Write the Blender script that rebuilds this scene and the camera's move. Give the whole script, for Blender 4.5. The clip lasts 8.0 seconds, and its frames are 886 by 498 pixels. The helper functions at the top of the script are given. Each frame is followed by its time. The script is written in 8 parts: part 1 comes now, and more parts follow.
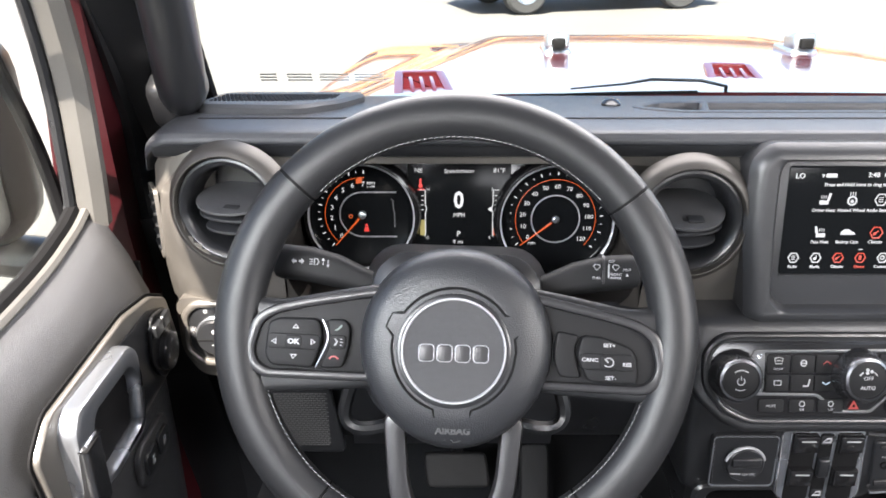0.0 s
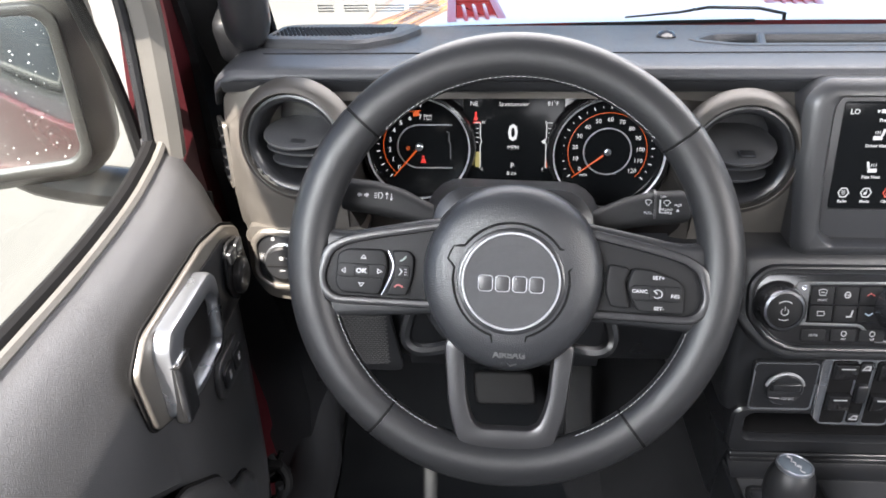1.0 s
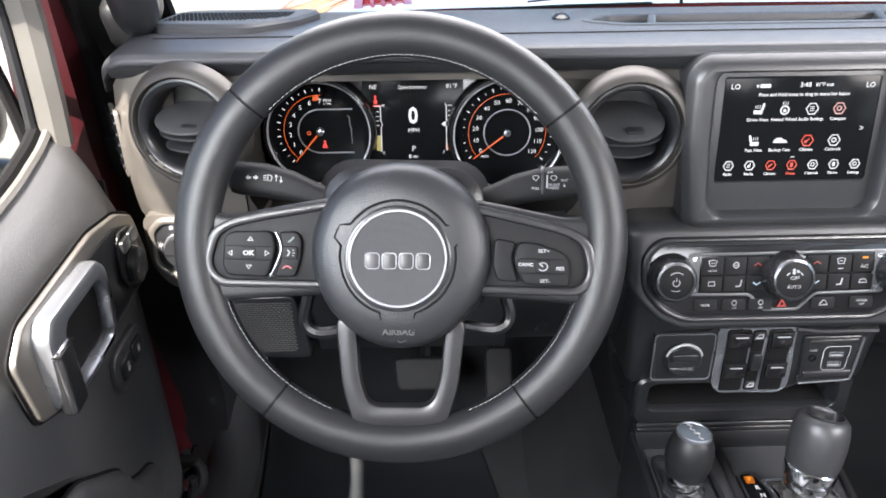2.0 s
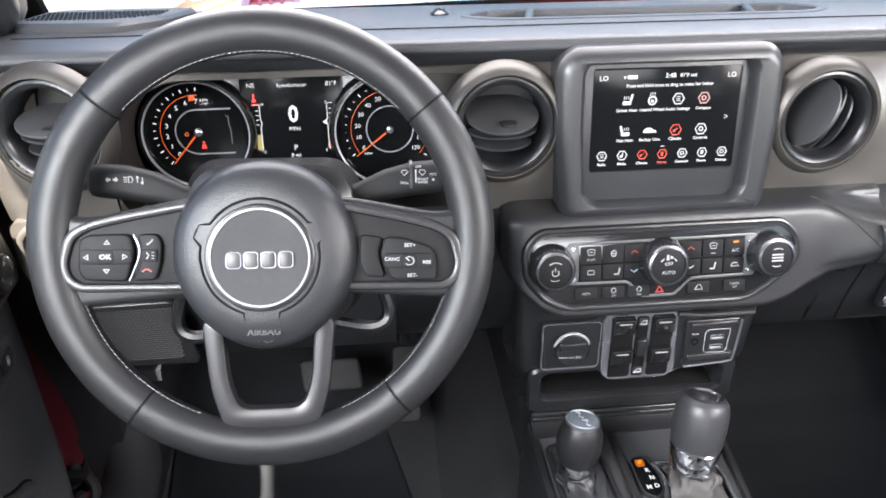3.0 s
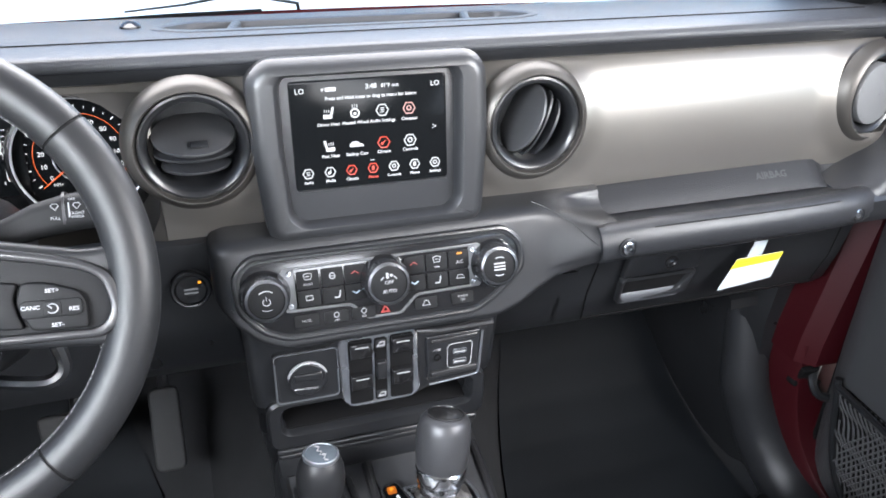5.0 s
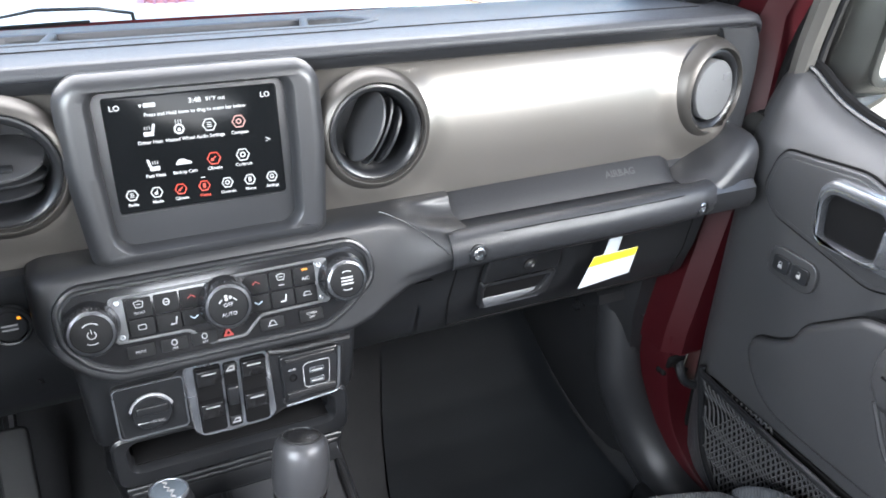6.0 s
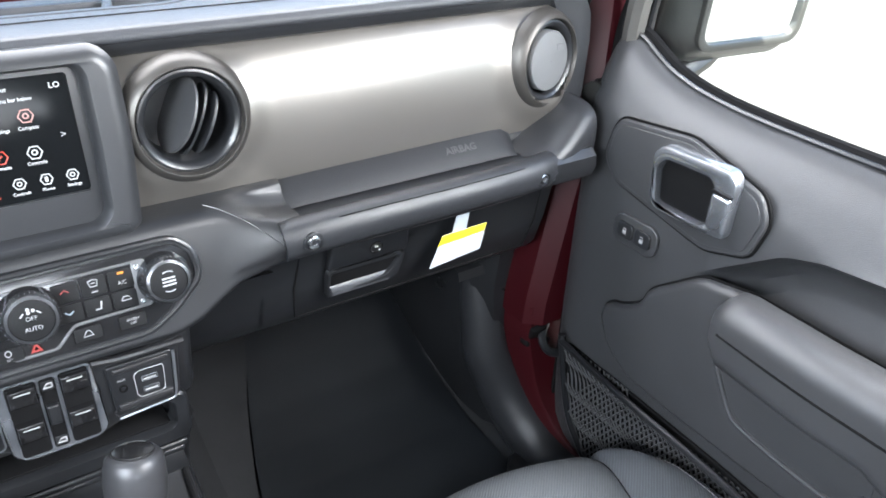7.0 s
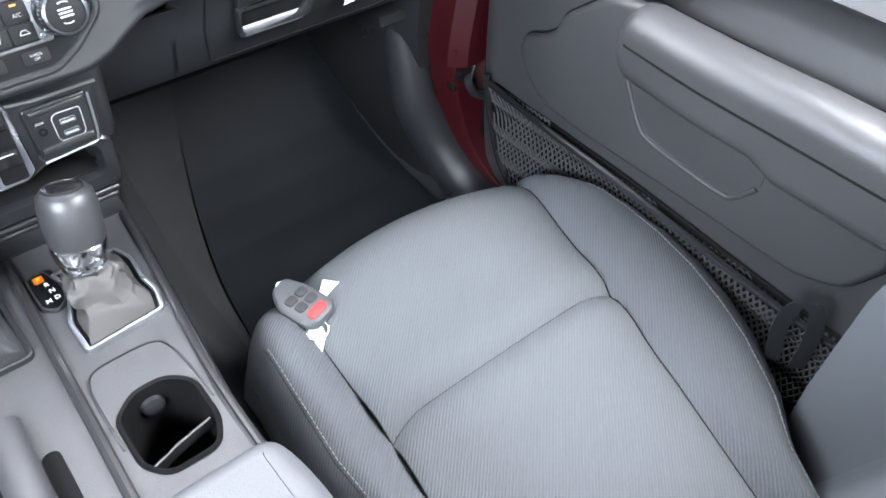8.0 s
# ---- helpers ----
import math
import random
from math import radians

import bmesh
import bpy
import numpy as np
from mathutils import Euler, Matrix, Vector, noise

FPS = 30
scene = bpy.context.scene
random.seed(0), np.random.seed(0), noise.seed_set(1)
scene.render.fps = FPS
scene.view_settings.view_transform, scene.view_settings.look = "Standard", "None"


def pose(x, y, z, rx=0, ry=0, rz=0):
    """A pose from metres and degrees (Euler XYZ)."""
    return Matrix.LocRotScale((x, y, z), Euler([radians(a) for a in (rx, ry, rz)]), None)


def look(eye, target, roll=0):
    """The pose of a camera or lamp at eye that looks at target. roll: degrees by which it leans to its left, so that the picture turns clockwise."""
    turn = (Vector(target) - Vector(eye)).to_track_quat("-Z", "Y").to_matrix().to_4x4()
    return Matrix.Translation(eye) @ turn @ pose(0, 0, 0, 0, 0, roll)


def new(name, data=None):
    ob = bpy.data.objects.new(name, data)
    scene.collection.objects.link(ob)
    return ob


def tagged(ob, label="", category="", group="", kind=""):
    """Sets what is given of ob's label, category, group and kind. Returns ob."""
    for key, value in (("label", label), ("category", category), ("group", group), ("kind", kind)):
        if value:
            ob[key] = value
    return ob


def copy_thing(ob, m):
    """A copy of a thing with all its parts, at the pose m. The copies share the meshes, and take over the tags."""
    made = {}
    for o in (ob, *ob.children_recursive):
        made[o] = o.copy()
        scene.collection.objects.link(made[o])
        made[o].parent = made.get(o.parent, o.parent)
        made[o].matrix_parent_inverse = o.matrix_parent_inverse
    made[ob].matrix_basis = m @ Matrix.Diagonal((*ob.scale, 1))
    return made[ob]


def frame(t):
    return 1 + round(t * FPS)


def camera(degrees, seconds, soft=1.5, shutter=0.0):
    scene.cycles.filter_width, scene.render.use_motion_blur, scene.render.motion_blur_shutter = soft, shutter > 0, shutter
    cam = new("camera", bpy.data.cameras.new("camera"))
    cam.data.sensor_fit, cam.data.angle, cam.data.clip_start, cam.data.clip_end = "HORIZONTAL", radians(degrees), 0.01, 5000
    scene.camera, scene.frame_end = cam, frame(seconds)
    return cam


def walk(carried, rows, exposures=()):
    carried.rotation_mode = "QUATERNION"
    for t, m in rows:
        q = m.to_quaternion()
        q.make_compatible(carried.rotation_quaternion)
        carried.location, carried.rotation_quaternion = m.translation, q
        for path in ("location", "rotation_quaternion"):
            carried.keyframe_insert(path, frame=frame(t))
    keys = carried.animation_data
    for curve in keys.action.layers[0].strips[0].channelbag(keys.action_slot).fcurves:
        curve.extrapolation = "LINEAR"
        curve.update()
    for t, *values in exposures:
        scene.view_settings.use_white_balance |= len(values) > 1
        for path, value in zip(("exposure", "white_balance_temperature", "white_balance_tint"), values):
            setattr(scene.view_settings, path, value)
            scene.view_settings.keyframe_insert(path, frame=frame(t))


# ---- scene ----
cam = camera(59.8, 8.0, soft=1.7)
METRES, EYE, TILT, LEAN, TURN = 0.54, 1.5, -24.0, 0.0, 0.0
ROWS = [
    (0.0, 0.0, 0.0, 0.0, -0.0, 0.0, -0.0),
    (0.5, -0.037, -0.0681, 0.0332, 3.85, -4.79, -0.44),
    (1.0, -0.0242, -0.0625, 0.0249, 3.11, -6.02, -0.26),
    (1.5, 0.0159, -0.0634, 0.0091, 1.17, -6.27, 0.3),
    (3.0, 0.1718, -0.0721, -0.0146, -5.55, -6.36, 2.49),
    (3.5, 0.2367, -0.0513, -0.0183, -8.31, -6.36, 3.13),
    (4.0, 0.3029, -0.0342, -0.0266, -11.01, -6.24, 3.85),
    (4.5, 0.3664, -0.0277, -0.0244, -13.82, -6.14, 4.74),
    (6.0, 0.554, -0.0317, -0.0258, -24.12, -6.76, 8.14),
    (6.5, 0.6049, -0.0336, -0.0255, -28.18, -8.01, 9.47),
    (7.0, 0.6728, -0.0361, -0.0349, -32.58, -9.88, 10.89),
    (7.5, 0.6885, -0.0688, -0.0595, -36.33, -16.37, 12.76),
    (8.0, 0.6607, -0.1369, -0.1664, -37.04, -25.96, 13.68),
]
walk(cam, [(t, pose(0, 0, EYE, TILT, LEAN, TURN) @ pose(METRES * x, METRES * y, METRES * z, 90 + pitch, roll, yaw)) for t, x, y, z, yaw, pitch, roll in ROWS],
     exposures=[(0.0, 3.22, 6700, 14), (0.3, 3.17, 6700, 14), (0.6, 3.12, 6700, 14), (1.5, 3.22, 6600, 14), (3.0, 3.57, 6650, 14), (4.5, 3.65, 6450, 13), (6.0, 3.74, 6350, 11), (7.0, 3.72, 6250, 10), (7.5, 3.8, 6200, 10), (8.0, 4.18, 6200, 11)])

# ---- light ----
SUN_DIR = Vector((-0.23, -0.66, 1.0)).normalized()
world = bpy.data.worlds.new("sky")
scene.world = world
world.use_nodes = True
nt = world.node_tree
sky = nt.nodes.new("ShaderNodeTexSky")
sky.sky_type = "NISHITA"
sky.sun_disc = False
sky.dust_density = 2.0
sky.sun_elevation = math.asin(SUN_DIR.z)
sky.sun_rotation = math.atan2(SUN_DIR.x, SUN_DIR.y)
nt.links.new(sky.outputs[0], nt.nodes["Background"].inputs[0])
nt.nodes["Background"].inputs[1].default_value = 0.075
sun = bpy.data.lights.new("sun", "SUN")
sun.energy, sun.angle, sun.color = 5.0, radians(0.55), (1.0, 0.93, 0.82)
new("sun", sun).matrix_world = look(SUN_DIR * 30, (0, 0, 0))


def window_lamp(name, eye, target, w, h, power, color=(1.0, 0.975, 0.955)):
    """Sky light that comes in through a window's opening."""
    l = bpy.data.lights.new(name, "AREA")
    l.shape, l.size, l.size_y, l.energy, l.color = "RECTANGLE", w, h, power, color
    ob = new(name, l)
    ob.matrix_world = look(eye, target)
    return ob


window_lamp("windshield_skylight", (0.388, 0.785, 1.56), (0.388, 0.1, 1.15), 1.15, 0.26, 1.5)
window_lamp("window_skylight", (1.14, -0.10, 1.63), (0.35, 0.3, 0.9), 0.7, 0.26, 3.2)
window_lamp("window_skylight", (-0.36, -0.25, 1.63), (0.9, 0.35, 0.85), 0.7, 0.26, 4.3, (0.94, 0.97, 1.0))
window_lamp("rear_window_skylight", (0.388, -1.9, 1.55), (0.388, 0.3, 1.15), 1.1, 0.4, 2.8, (0.94, 0.97, 1.0))

# ---- materials ----
def mat(name, color, rough=0.5, metal=0.0, vary=0.12, grain=300.0, bump=0.15, coat=0.0, leather=False, blotch=6.0, spec=0.5,
        emit=0.0, ribs=0.0, rib_axis=0, rib_turn=0.0):
    m = bpy.data.materials.new(name)
    m.use_nodes = True
    t = m.node_tree
    b = t.nodes["Principled BSDF"]
    b.inputs["Roughness"].default_value = rough
    b.inputs["Metallic"].default_value = metal
    b.inputs["Specular IOR Level"].default_value = spec
    b.inputs["Coat Weight"].default_value = coat
    b.inputs["Coat Roughness"].default_value = 0.04
    co = t.nodes.new("ShaderNodeTexCoord")
    if emit:
        color, lit = tuple(0.1 * c for c in color), color
        b.inputs["Emission Color"].default_value = (*lit, 1)
        b.inputs["Emission Strength"].default_value = emit
    n1 = t.nodes.new("ShaderNodeTexNoise")
    n1.inputs["Scale"].default_value = blotch
    n1.inputs["Detail"].default_value = 5
    n2 = t.nodes.new("ShaderNodeTexVoronoi" if leather else "ShaderNodeTexNoise")
    n2.inputs["Scale"].default_value = grain
    fine = n2.outputs["Distance"] if leather else n2.outputs["Fac"]
    for n in (n1, n2):
        t.links.new(co.outputs["Object"], n.inputs["Vector"])
    add = t.nodes.new("ShaderNodeMath")
    add.operation = "ADD"
    t.links.new(n1.outputs["Fac"], add.inputs[0])
    t.links.new(fine, add.inputs[1])
    ramp = t.nodes.new("ShaderNodeMapRange")
    ramp.inputs["From Min"].default_value, ramp.inputs["From Max"].default_value = 0.5, 1.5
    ramp.inputs["To Min"].default_value, ramp.inputs["To Max"].default_value = 1 - vary, 1 + vary
    t.links.new(add.outputs[0], ramp.inputs["Value"])
    mul = t.nodes.new("ShaderNodeVectorMath")
    mul.operation = "SCALE"
    mul.inputs[0].default_value = color
    t.links.new(ramp.outputs[0], mul.inputs["Scale"])
    t.links.new(mul.outputs[0], b.inputs["Base Color"])
    rr = t.nodes.new("ShaderNodeMapRange")
    rr.inputs["To Min"].default_value, rr.inputs["To Max"].default_value = max(rough - 0.08, 0.02), min(rough + 0.08, 1)
    t.links.new(n1.outputs["Fac"], rr.inputs["Value"])
    t.links.new(rr.outputs[0], b.inputs["Roughness"])
    if bump:
        bp = t.nodes.new("ShaderNodeBump")
        bp.inputs["Strength"].default_value = bump
        bp.inputs["Distance"].default_value = 0.0006
        t.links.new(fine, bp.inputs["Height"])
        last = bp
        if ribs:
            w = t.nodes.new("ShaderNodeTexWave")
            w.bands_direction = "XYZ"[rib_axis]
            w.inputs["Scale"].default_value = ribs
            w.inputs["Distortion"].default_value = 0.15
            turn = t.nodes.new("ShaderNodeMapping")
            turn.inputs["Rotation"].default_value = (0, 0, radians(rib_turn))
            t.links.new(co.outputs["Object"], turn.inputs["Vector"])
            t.links.new(turn.outputs[0], w.inputs["Vector"])
            b2 = t.nodes.new("ShaderNodeBump")
            b2.inputs["Strength"].default_value = 0.55
            b2.inputs["Distance"].default_value = 0.0012
            t.links.new(w.outputs["Fac"], b2.inputs["Height"])
            shade = t.nodes.new("ShaderNodeMapRange")
            shade.inputs["To Min"].default_value, shade.inputs["To Max"].default_value = 0.88, 1.08
            t.links.new(w.outputs["Fac"], shade.inputs["Value"])
            weave = t.nodes.new("ShaderNodeVectorMath")
            weave.operation = "SCALE"
            t.links.new(mul.outputs[0], weave.inputs[0])
            t.links.new(shade.outputs[0], weave.inputs["Scale"])
            t.links.new(weave.outputs[0], b.inputs["Base Color"])
            t.links.new(bp.outputs[0], b2.inputs["Normal"])
            last = b2
        t.links.new(last.outputs[0], b.inputs["Normal"])
    return m


BLACK = mat("black_plastic", (0.0100, 0.0106, 0.0118), 0.30, grain=900, bump=0.2, vary=0.2, spec=0.5)
DARK = mat("soft_black", (0.0150, 0.0159, 0.0177), 0.36, grain=1100, bump=0.35, leather=True, vary=0.15, spec=0.4)
PAD = mat("dash_pad", (0.0215, 0.0230, 0.0264), 0.44, grain=900, bump=0.45, leather=True, vary=0.12, spec=0.35)
LEATHER = mat("leather", (0.0105, 0.0109, 0.0118), 0.4, grain=2200, bump=0.14, leather=True, vary=0.14, spec=0.30)
SATIN = mat("satin_trim", (0.0190, 0.0190, 0.0202), 0.34, metal=0.2, grain=700, bump=0.05)
DOORP = mat("door_plastic", (0.0340, 0.0348, 0.0368), 0.36, grain=1100, bump=0.35, leather=True, vary=0.14, spec=0.5)
TRIM = mat("pillar_trim_grey", (0.0520, 0.0500, 0.0460), 0.55, grain=900, bump=0.2)
FLAP = mat("flap_grey", (0.0800, 0.0816, 0.0832), 0.45, grain=900, bump=0.1)
NET = mat("net_cord", (0.0384, 0.0392, 0.0408), 0.7, grain=1500, bump=0.3)
PANEL = mat("metallic_panel_paint", (0.1650, 0.1550, 0.1410), 0.36, metal=0.72, grain=2500, bump=0.06, vary=0.05, coat=0.1)
# Panel paint again, darkened for the shade under the pad's overhang.
RINGP = mat("panel_paint_shaded", (0.0600, 0.0565, 0.0520), 0.45, metal=0.7, grain=2500, bump=0.06, vary=0.05)
# Body red again, darker and uncoated: the jamb's shade is in the colour.
JAMB = mat("red_paint_shaded", (0.0250, 0.0012, 0.0028), 0.5, grain=2500, bump=0.05, vary=0.12, spec=0.3)
CHROME = mat("chrome", (0.75, 0.76, 0.78), 0.14, metal=1.0, grain=400, bump=0.02, vary=0.04)
PLATE = mat("satin_grey_plate", (0.1050, 0.1078, 0.1120), 0.36, metal=0.6, grain=900, bump=0.03, vary=0.08)
SILVER = mat("satin_silver", (0.36, 0.38, 0.41), 0.28, metal=0.9, grain=900, bump=0.03, vary=0.06)
DCHROME = mat("dark_chrome", (0.1440, 0.1485, 0.1575), 0.24, metal=0.95, grain=900, bump=0.03, vary=0.06)
BRIGHT = mat("bright_trim", (0.2990, 0.3055, 0.3185), 0.38, metal=0.4, bump=0.02, vary=0.04)
KEYM = mat("key_rubber", (0.0065, 0.0067, 0.0072), 0.58, grain=900, bump=0.15, vary=0.15, spec=0.16)
GLOSS = mat("gloss_black", (0.0078, 0.0078, 0.0084), 0.16, grain=500, bump=0.01, vary=0.1)
# Near-black; thin sheets of it stand for shade in wells and gaps.
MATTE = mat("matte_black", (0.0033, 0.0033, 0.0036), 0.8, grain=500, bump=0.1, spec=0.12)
CARPET = mat("carpet", (0.0240, 0.0250, 0.0265), 0.95, grain=1600, bump=1.0, vary=0.5, spec=0.05)
RUBBER = mat("rubber_mat", (0.0140, 0.0145, 0.0155), 0.7, grain=600, bump=0.4, vary=0.25)
RED = mat("red_car_paint", (0.050, 0.0035, 0.0045), 0.3, metal=0.2, grain=3000, bump=0.01, vary=0.06, coat=1.0)
FABRIC = mat("seat_fabric", (0.0700, 0.0760, 0.0818), 0.85, grain=1500, bump=0.5, vary=0.10, spec=0.2, ribs=96.0, rib_axis=0, rib_turn=45.0)
FABRIC2 = mat("seat_side_fabric", (0.0640, 0.0695, 0.0760), 0.85, grain=1900, bump=0.7, vary=0.12, spec=0.2, ribs=96.0, rib_axis=0, rib_turn=45.0)
KNOBM = mat("satin_knob", (0.040, 0.041, 0.044), 0.40, metal=0.35, grain=900, bump=0.05, vary=0.1)
HOUSE = mat("housing_plastic", (0.0100, 0.0106, 0.0118), 0.42, grain=900, bump=0.25, vary=0.2, spec=0.5)
BACKF = mat("backrest_fabric", (0.0820, 0.0890, 0.0970), 0.85, grain=1700, bump=0.5, vary=0.10, spec=0.2)
ARMREST = mat("armrest_vinyl", (0.0600, 0.0625, 0.0670), 0.5, grain=900, bump=0.3, leather=True)
WHITE = mat("white_print", (0.2600, 0.2650, 0.2700), 0.6, bump=0, vary=0.03)
PAPER = mat("paper", (0.4300, 0.4750, 0.5000), 0.7, bump=0.1, vary=0.04)
YELLOW = mat("yellow_print", (0.6800, 0.5610, 0.0204), 0.6, bump=0, vary=0.04)
THREAD = mat("pale_thread", (0.1400, 0.1420, 0.1440), 0.8, bump=0.1)
LCD = mat("lcd_black", (0.004, 0.0045, 0.005), 0.14, grain=300, bump=0.0, vary=0.1, spec=0.09)
LIT = mat("lit_white", (0.85, 0.88, 0.9), 0.5, bump=0, vary=0, emit=0.100)
LITR = mat("lit_red", (0.9, 0.05, 0.04), 0.5, bump=0, vary=0, emit=0.100)
LITO = mat("lit_orange", (0.80, 0.13, 0.02), 0.5, bump=0, vary=0, emit=0.085)
LITA = mat("lit_amber", (1.0, 0.36, 0.02), 0.5, bump=0, vary=0, emit=0.125)
LITD = mat("lit_grey", (0.30, 0.32, 0.34), 0.5, bump=0, vary=0, emit=0.045)
ASPHALT = mat("pale_asphalt", (0.0760, 0.0740, 0.0700), 0.9, grain=120, bump=0.7, vary=0.22, blotch=0.6)
GRASS = mat("grass", (0.07, 0.13, 0.025), 0.9, grain=60, bump=0.6, vary=0.4)
TYRE = mat("tyre_rubber", (0.02, 0.02, 0.02), 0.8, grain=200, bump=0.4)
CARPAINT = mat("dark_car_paint", (0.02, 0.02, 0.022), 0.2, coat=1.0, bump=0.0)


def glass(name, tint=(1, 1, 1)):
    m = bpy.data.materials.new(name)
    m.use_nodes = True
    t = m.node_tree
    out = t.nodes["Material Output"]
    tr = t.nodes.new("ShaderNodeBsdfTransparent")
    tr.inputs[0].default_value = (*tint, 1)
    gl = t.nodes.new("ShaderNodeBsdfGlossy")
    gl.inputs["Roughness"].default_value = 0.02
    lw = t.nodes.new("ShaderNodeLayerWeight")
    pw = t.nodes.new("ShaderNodeMath")
    pw.operation, pw.inputs[1].default_value = "POWER", 5.0
    fr = t.nodes.new("ShaderNodeMath")
    fr.operation, fr.inputs[1].default_value, fr.inputs[2].default_value = "MULTIPLY_ADD", 0.6, 0.025
    t.links.new(lw.outputs["Facing"], pw.inputs[0])
    t.links.new(pw.outputs[0], fr.inputs[0])
    mx = t.nodes.new("ShaderNodeMixShader")
    t.links.new(fr.outputs[0], mx.inputs[0])
    t.links.new(tr.outputs[0], mx.inputs[1])
    t.links.new(gl.outputs[0], mx.inputs[2])
    t.links.new(mx.outputs[0], out.inputs[0])
    return m


GLASS = glass("window_glass", (0.93, 0.96, 0.95))
MIRROR = mat("mirror_glass", (0.86, 0.88, 0.9), 0.03, metal=1.0, bump=0, vary=0.02)

# ---- mesh helpers ----
def part(name, bm, material, parent=None, label="", smooth=35):
    """One mesh object under its thing; bm is in world metres."""
    me = bpy.data.meshes.new(name)
    if parent is not None:
        bm.transform(Matrix.Translation(-Vector(parent["at"])))
    bmesh.ops.recalc_face_normals(bm, faces=bm.faces[:])
    bm.to_mesh(me)
    bm.free()
    me.materials.append(material)
    me.shade_smooth()
    me.set_sharp_from_angle(angle=radians(smooth))
    ob = new(name, me)
    if parent is not None:
        ob.parent = parent
        ob["at"] = parent["at"]
    else:
        ob["at"] = (0.0, 0.0, 0.0)
    if label:
        tagged(ob, label)
    return ob


def thing(name, at, label, category, group="", kind=""):
    ob = new(name)
    ob.location = at
    ob.empty_display_size = 0.05
    ob["at"] = tuple(at)
    return tagged(ob, label, category, group, kind)


def solid(name, bm, material, label, category, group="", kind=""):
    return tagged(part(name, bm, material), label, category, group, kind)


def face(x, y, z, lean=0.0, spin=0.0):
    """A frame on a surface that faces the seats: X right, Y up, Z out of it; lean: degrees by which its top goes forward."""
    return pose(x, y, z, 90 - lean, 0, 0) @ pose(0, 0, 0, 0, 0, spin)


def rrect(w, h, r, k=4, cx=0.0, cy=0.0):
    pts = []
    for sx, sy, a0 in ((1, 1, 0), (-1, 1, 90), (-1, -1, 180), (1, -1, 270)):
        for i in range(k + 1):
            a = radians(a0 + 90 * i / k)
            pts.append((cx + sx * (w / 2 - r) + r * math.cos(a), cy + sy * (h / 2 - r) + r * math.sin(a)))
    return pts


def rpoly(pts, r, k=4):
    """A polygon with rounded corners."""
    out = []
    n = len(pts)
    for i in range(n):
        p, a, b = Vector(pts[i]), Vector(pts[i - 1]), Vector(pts[(i + 1) % n])
        d = min(r, (a - p).length * 0.45, (b - p).length * 0.45)
        s, e = p + (a - p).normalized() * d, p + (b - p).normalized() * d
        for j in range(k + 1):
            u = j / k
            q = s * (1 - u) ** 2 + p * 2 * u * (1 - u) + e * u * u
            out.append((q.x, q.y))
    return out


def circle(r, n=40, cx=0.0, cy=0.0, ry=None):
    return [(cx + r * math.cos(2 * math.pi * i / n), cy + (ry or r) * math.sin(2 * math.pi * i / n)) for i in range(n)]


def loft(loops, m=None, closed=True, caps=(True, True)):
    """Skin between loops of equal length (3D points)."""
    bm = bmesh.new()
    rows = [[bm.verts.new(p) for p in l] for l in loops]
    n = len(rows[0])
    for a, b in zip(rows, rows[1:]):
        for i in range(n if closed else n - 1):
            j = (i + 1) % n
            bm.faces.new((a[i], a[j], b[j], b[i]))
    if closed and caps[0]:
        bm.faces.new(rows[0][::-1])
    if closed and caps[1]:
        bm.faces.new(rows[-1])
    if m is not None:
        bm.transform(m)
    return bm


def inset(pts, d):
    """The outline drawn in by d (convex enough outlines)."""
    c = Vector((sum(p[0] for p in pts) / len(pts), sum(p[1] for p in pts) / len(pts)))
    out = []
    n = len(pts)
    for i in range(n):
        a, p, b = Vector(pts[i - 1]), Vector(pts[i]), Vector(pts[(i + 1) % n])
        t = (b - a)
        nrm = Vector((-t.y, t.x))
        nrm = nrm.normalized() if nrm.length > 1e-9 else (c - p).normalized()
        out.append((p.x + nrm.x * d, p.y + nrm.y * d))
    return out


def ccw(pts):
    s = sum(pts[i - 1][0] * p[1] - p[0] * pts[i - 1][1] for i, p in enumerate(pts))
    return pts if s > 0 else pts[::-1]


def plate(pts, depth, m, bev=0.002, seg=3, base=0.0):
    """An outline in the frame's XY raised from base to base + depth, its upper edge rounded by bev."""
    pts = ccw(pts)
    loops = [[(x, y, base) for x, y in pts]]
    for i in range(seg + 1):
        a = math.pi / 2 * i / seg
        loops.append([(x, y, base + depth - bev * (1 - math.sin(a))) for x, y in inset(pts, bev * (1 - math.cos(a)))])
    return loft(loops, m)


def rim_frame(outer, inner, depth, m, bev=0.0015, base=0.0):
    """A frame between two outlines of equal length, raised by depth, edges rounded."""
    outer, inner = ccw(outer), ccw(inner)
    z = base + depth
    loops = [[(x, y, base) for x, y in outer], [(x, y, z - bev) for x, y in outer], [(x, y, z - bev * 0.3) for x, y in inset(outer, bev * 0.3)],
             [(x, y, z) for x, y in inset(outer, bev)], [(x, y, z) for x, y in inset(inner, -bev)],
             [(x, y, z - bev * 0.3) for x, y in inset(inner, -bev * 0.3)], [(x, y, z - bev) for x, y in inner], [(x, y, base) for x, y in inner]]
    loops.append(loops[0])
    bm = loft(loops, m, caps=(False, False))
    bmesh.ops.remove_doubles(bm, verts=bm.verts[:], dist=1e-6)
    return bm


def lathe(profile, m, n=40, caps=(False, False)):
    return loft([[(r * math.cos(2 * math.pi * i / n), r * math.sin(2 * math.pi * i / n), z) for i in range(n)] for r, z in profile], m, caps=caps)


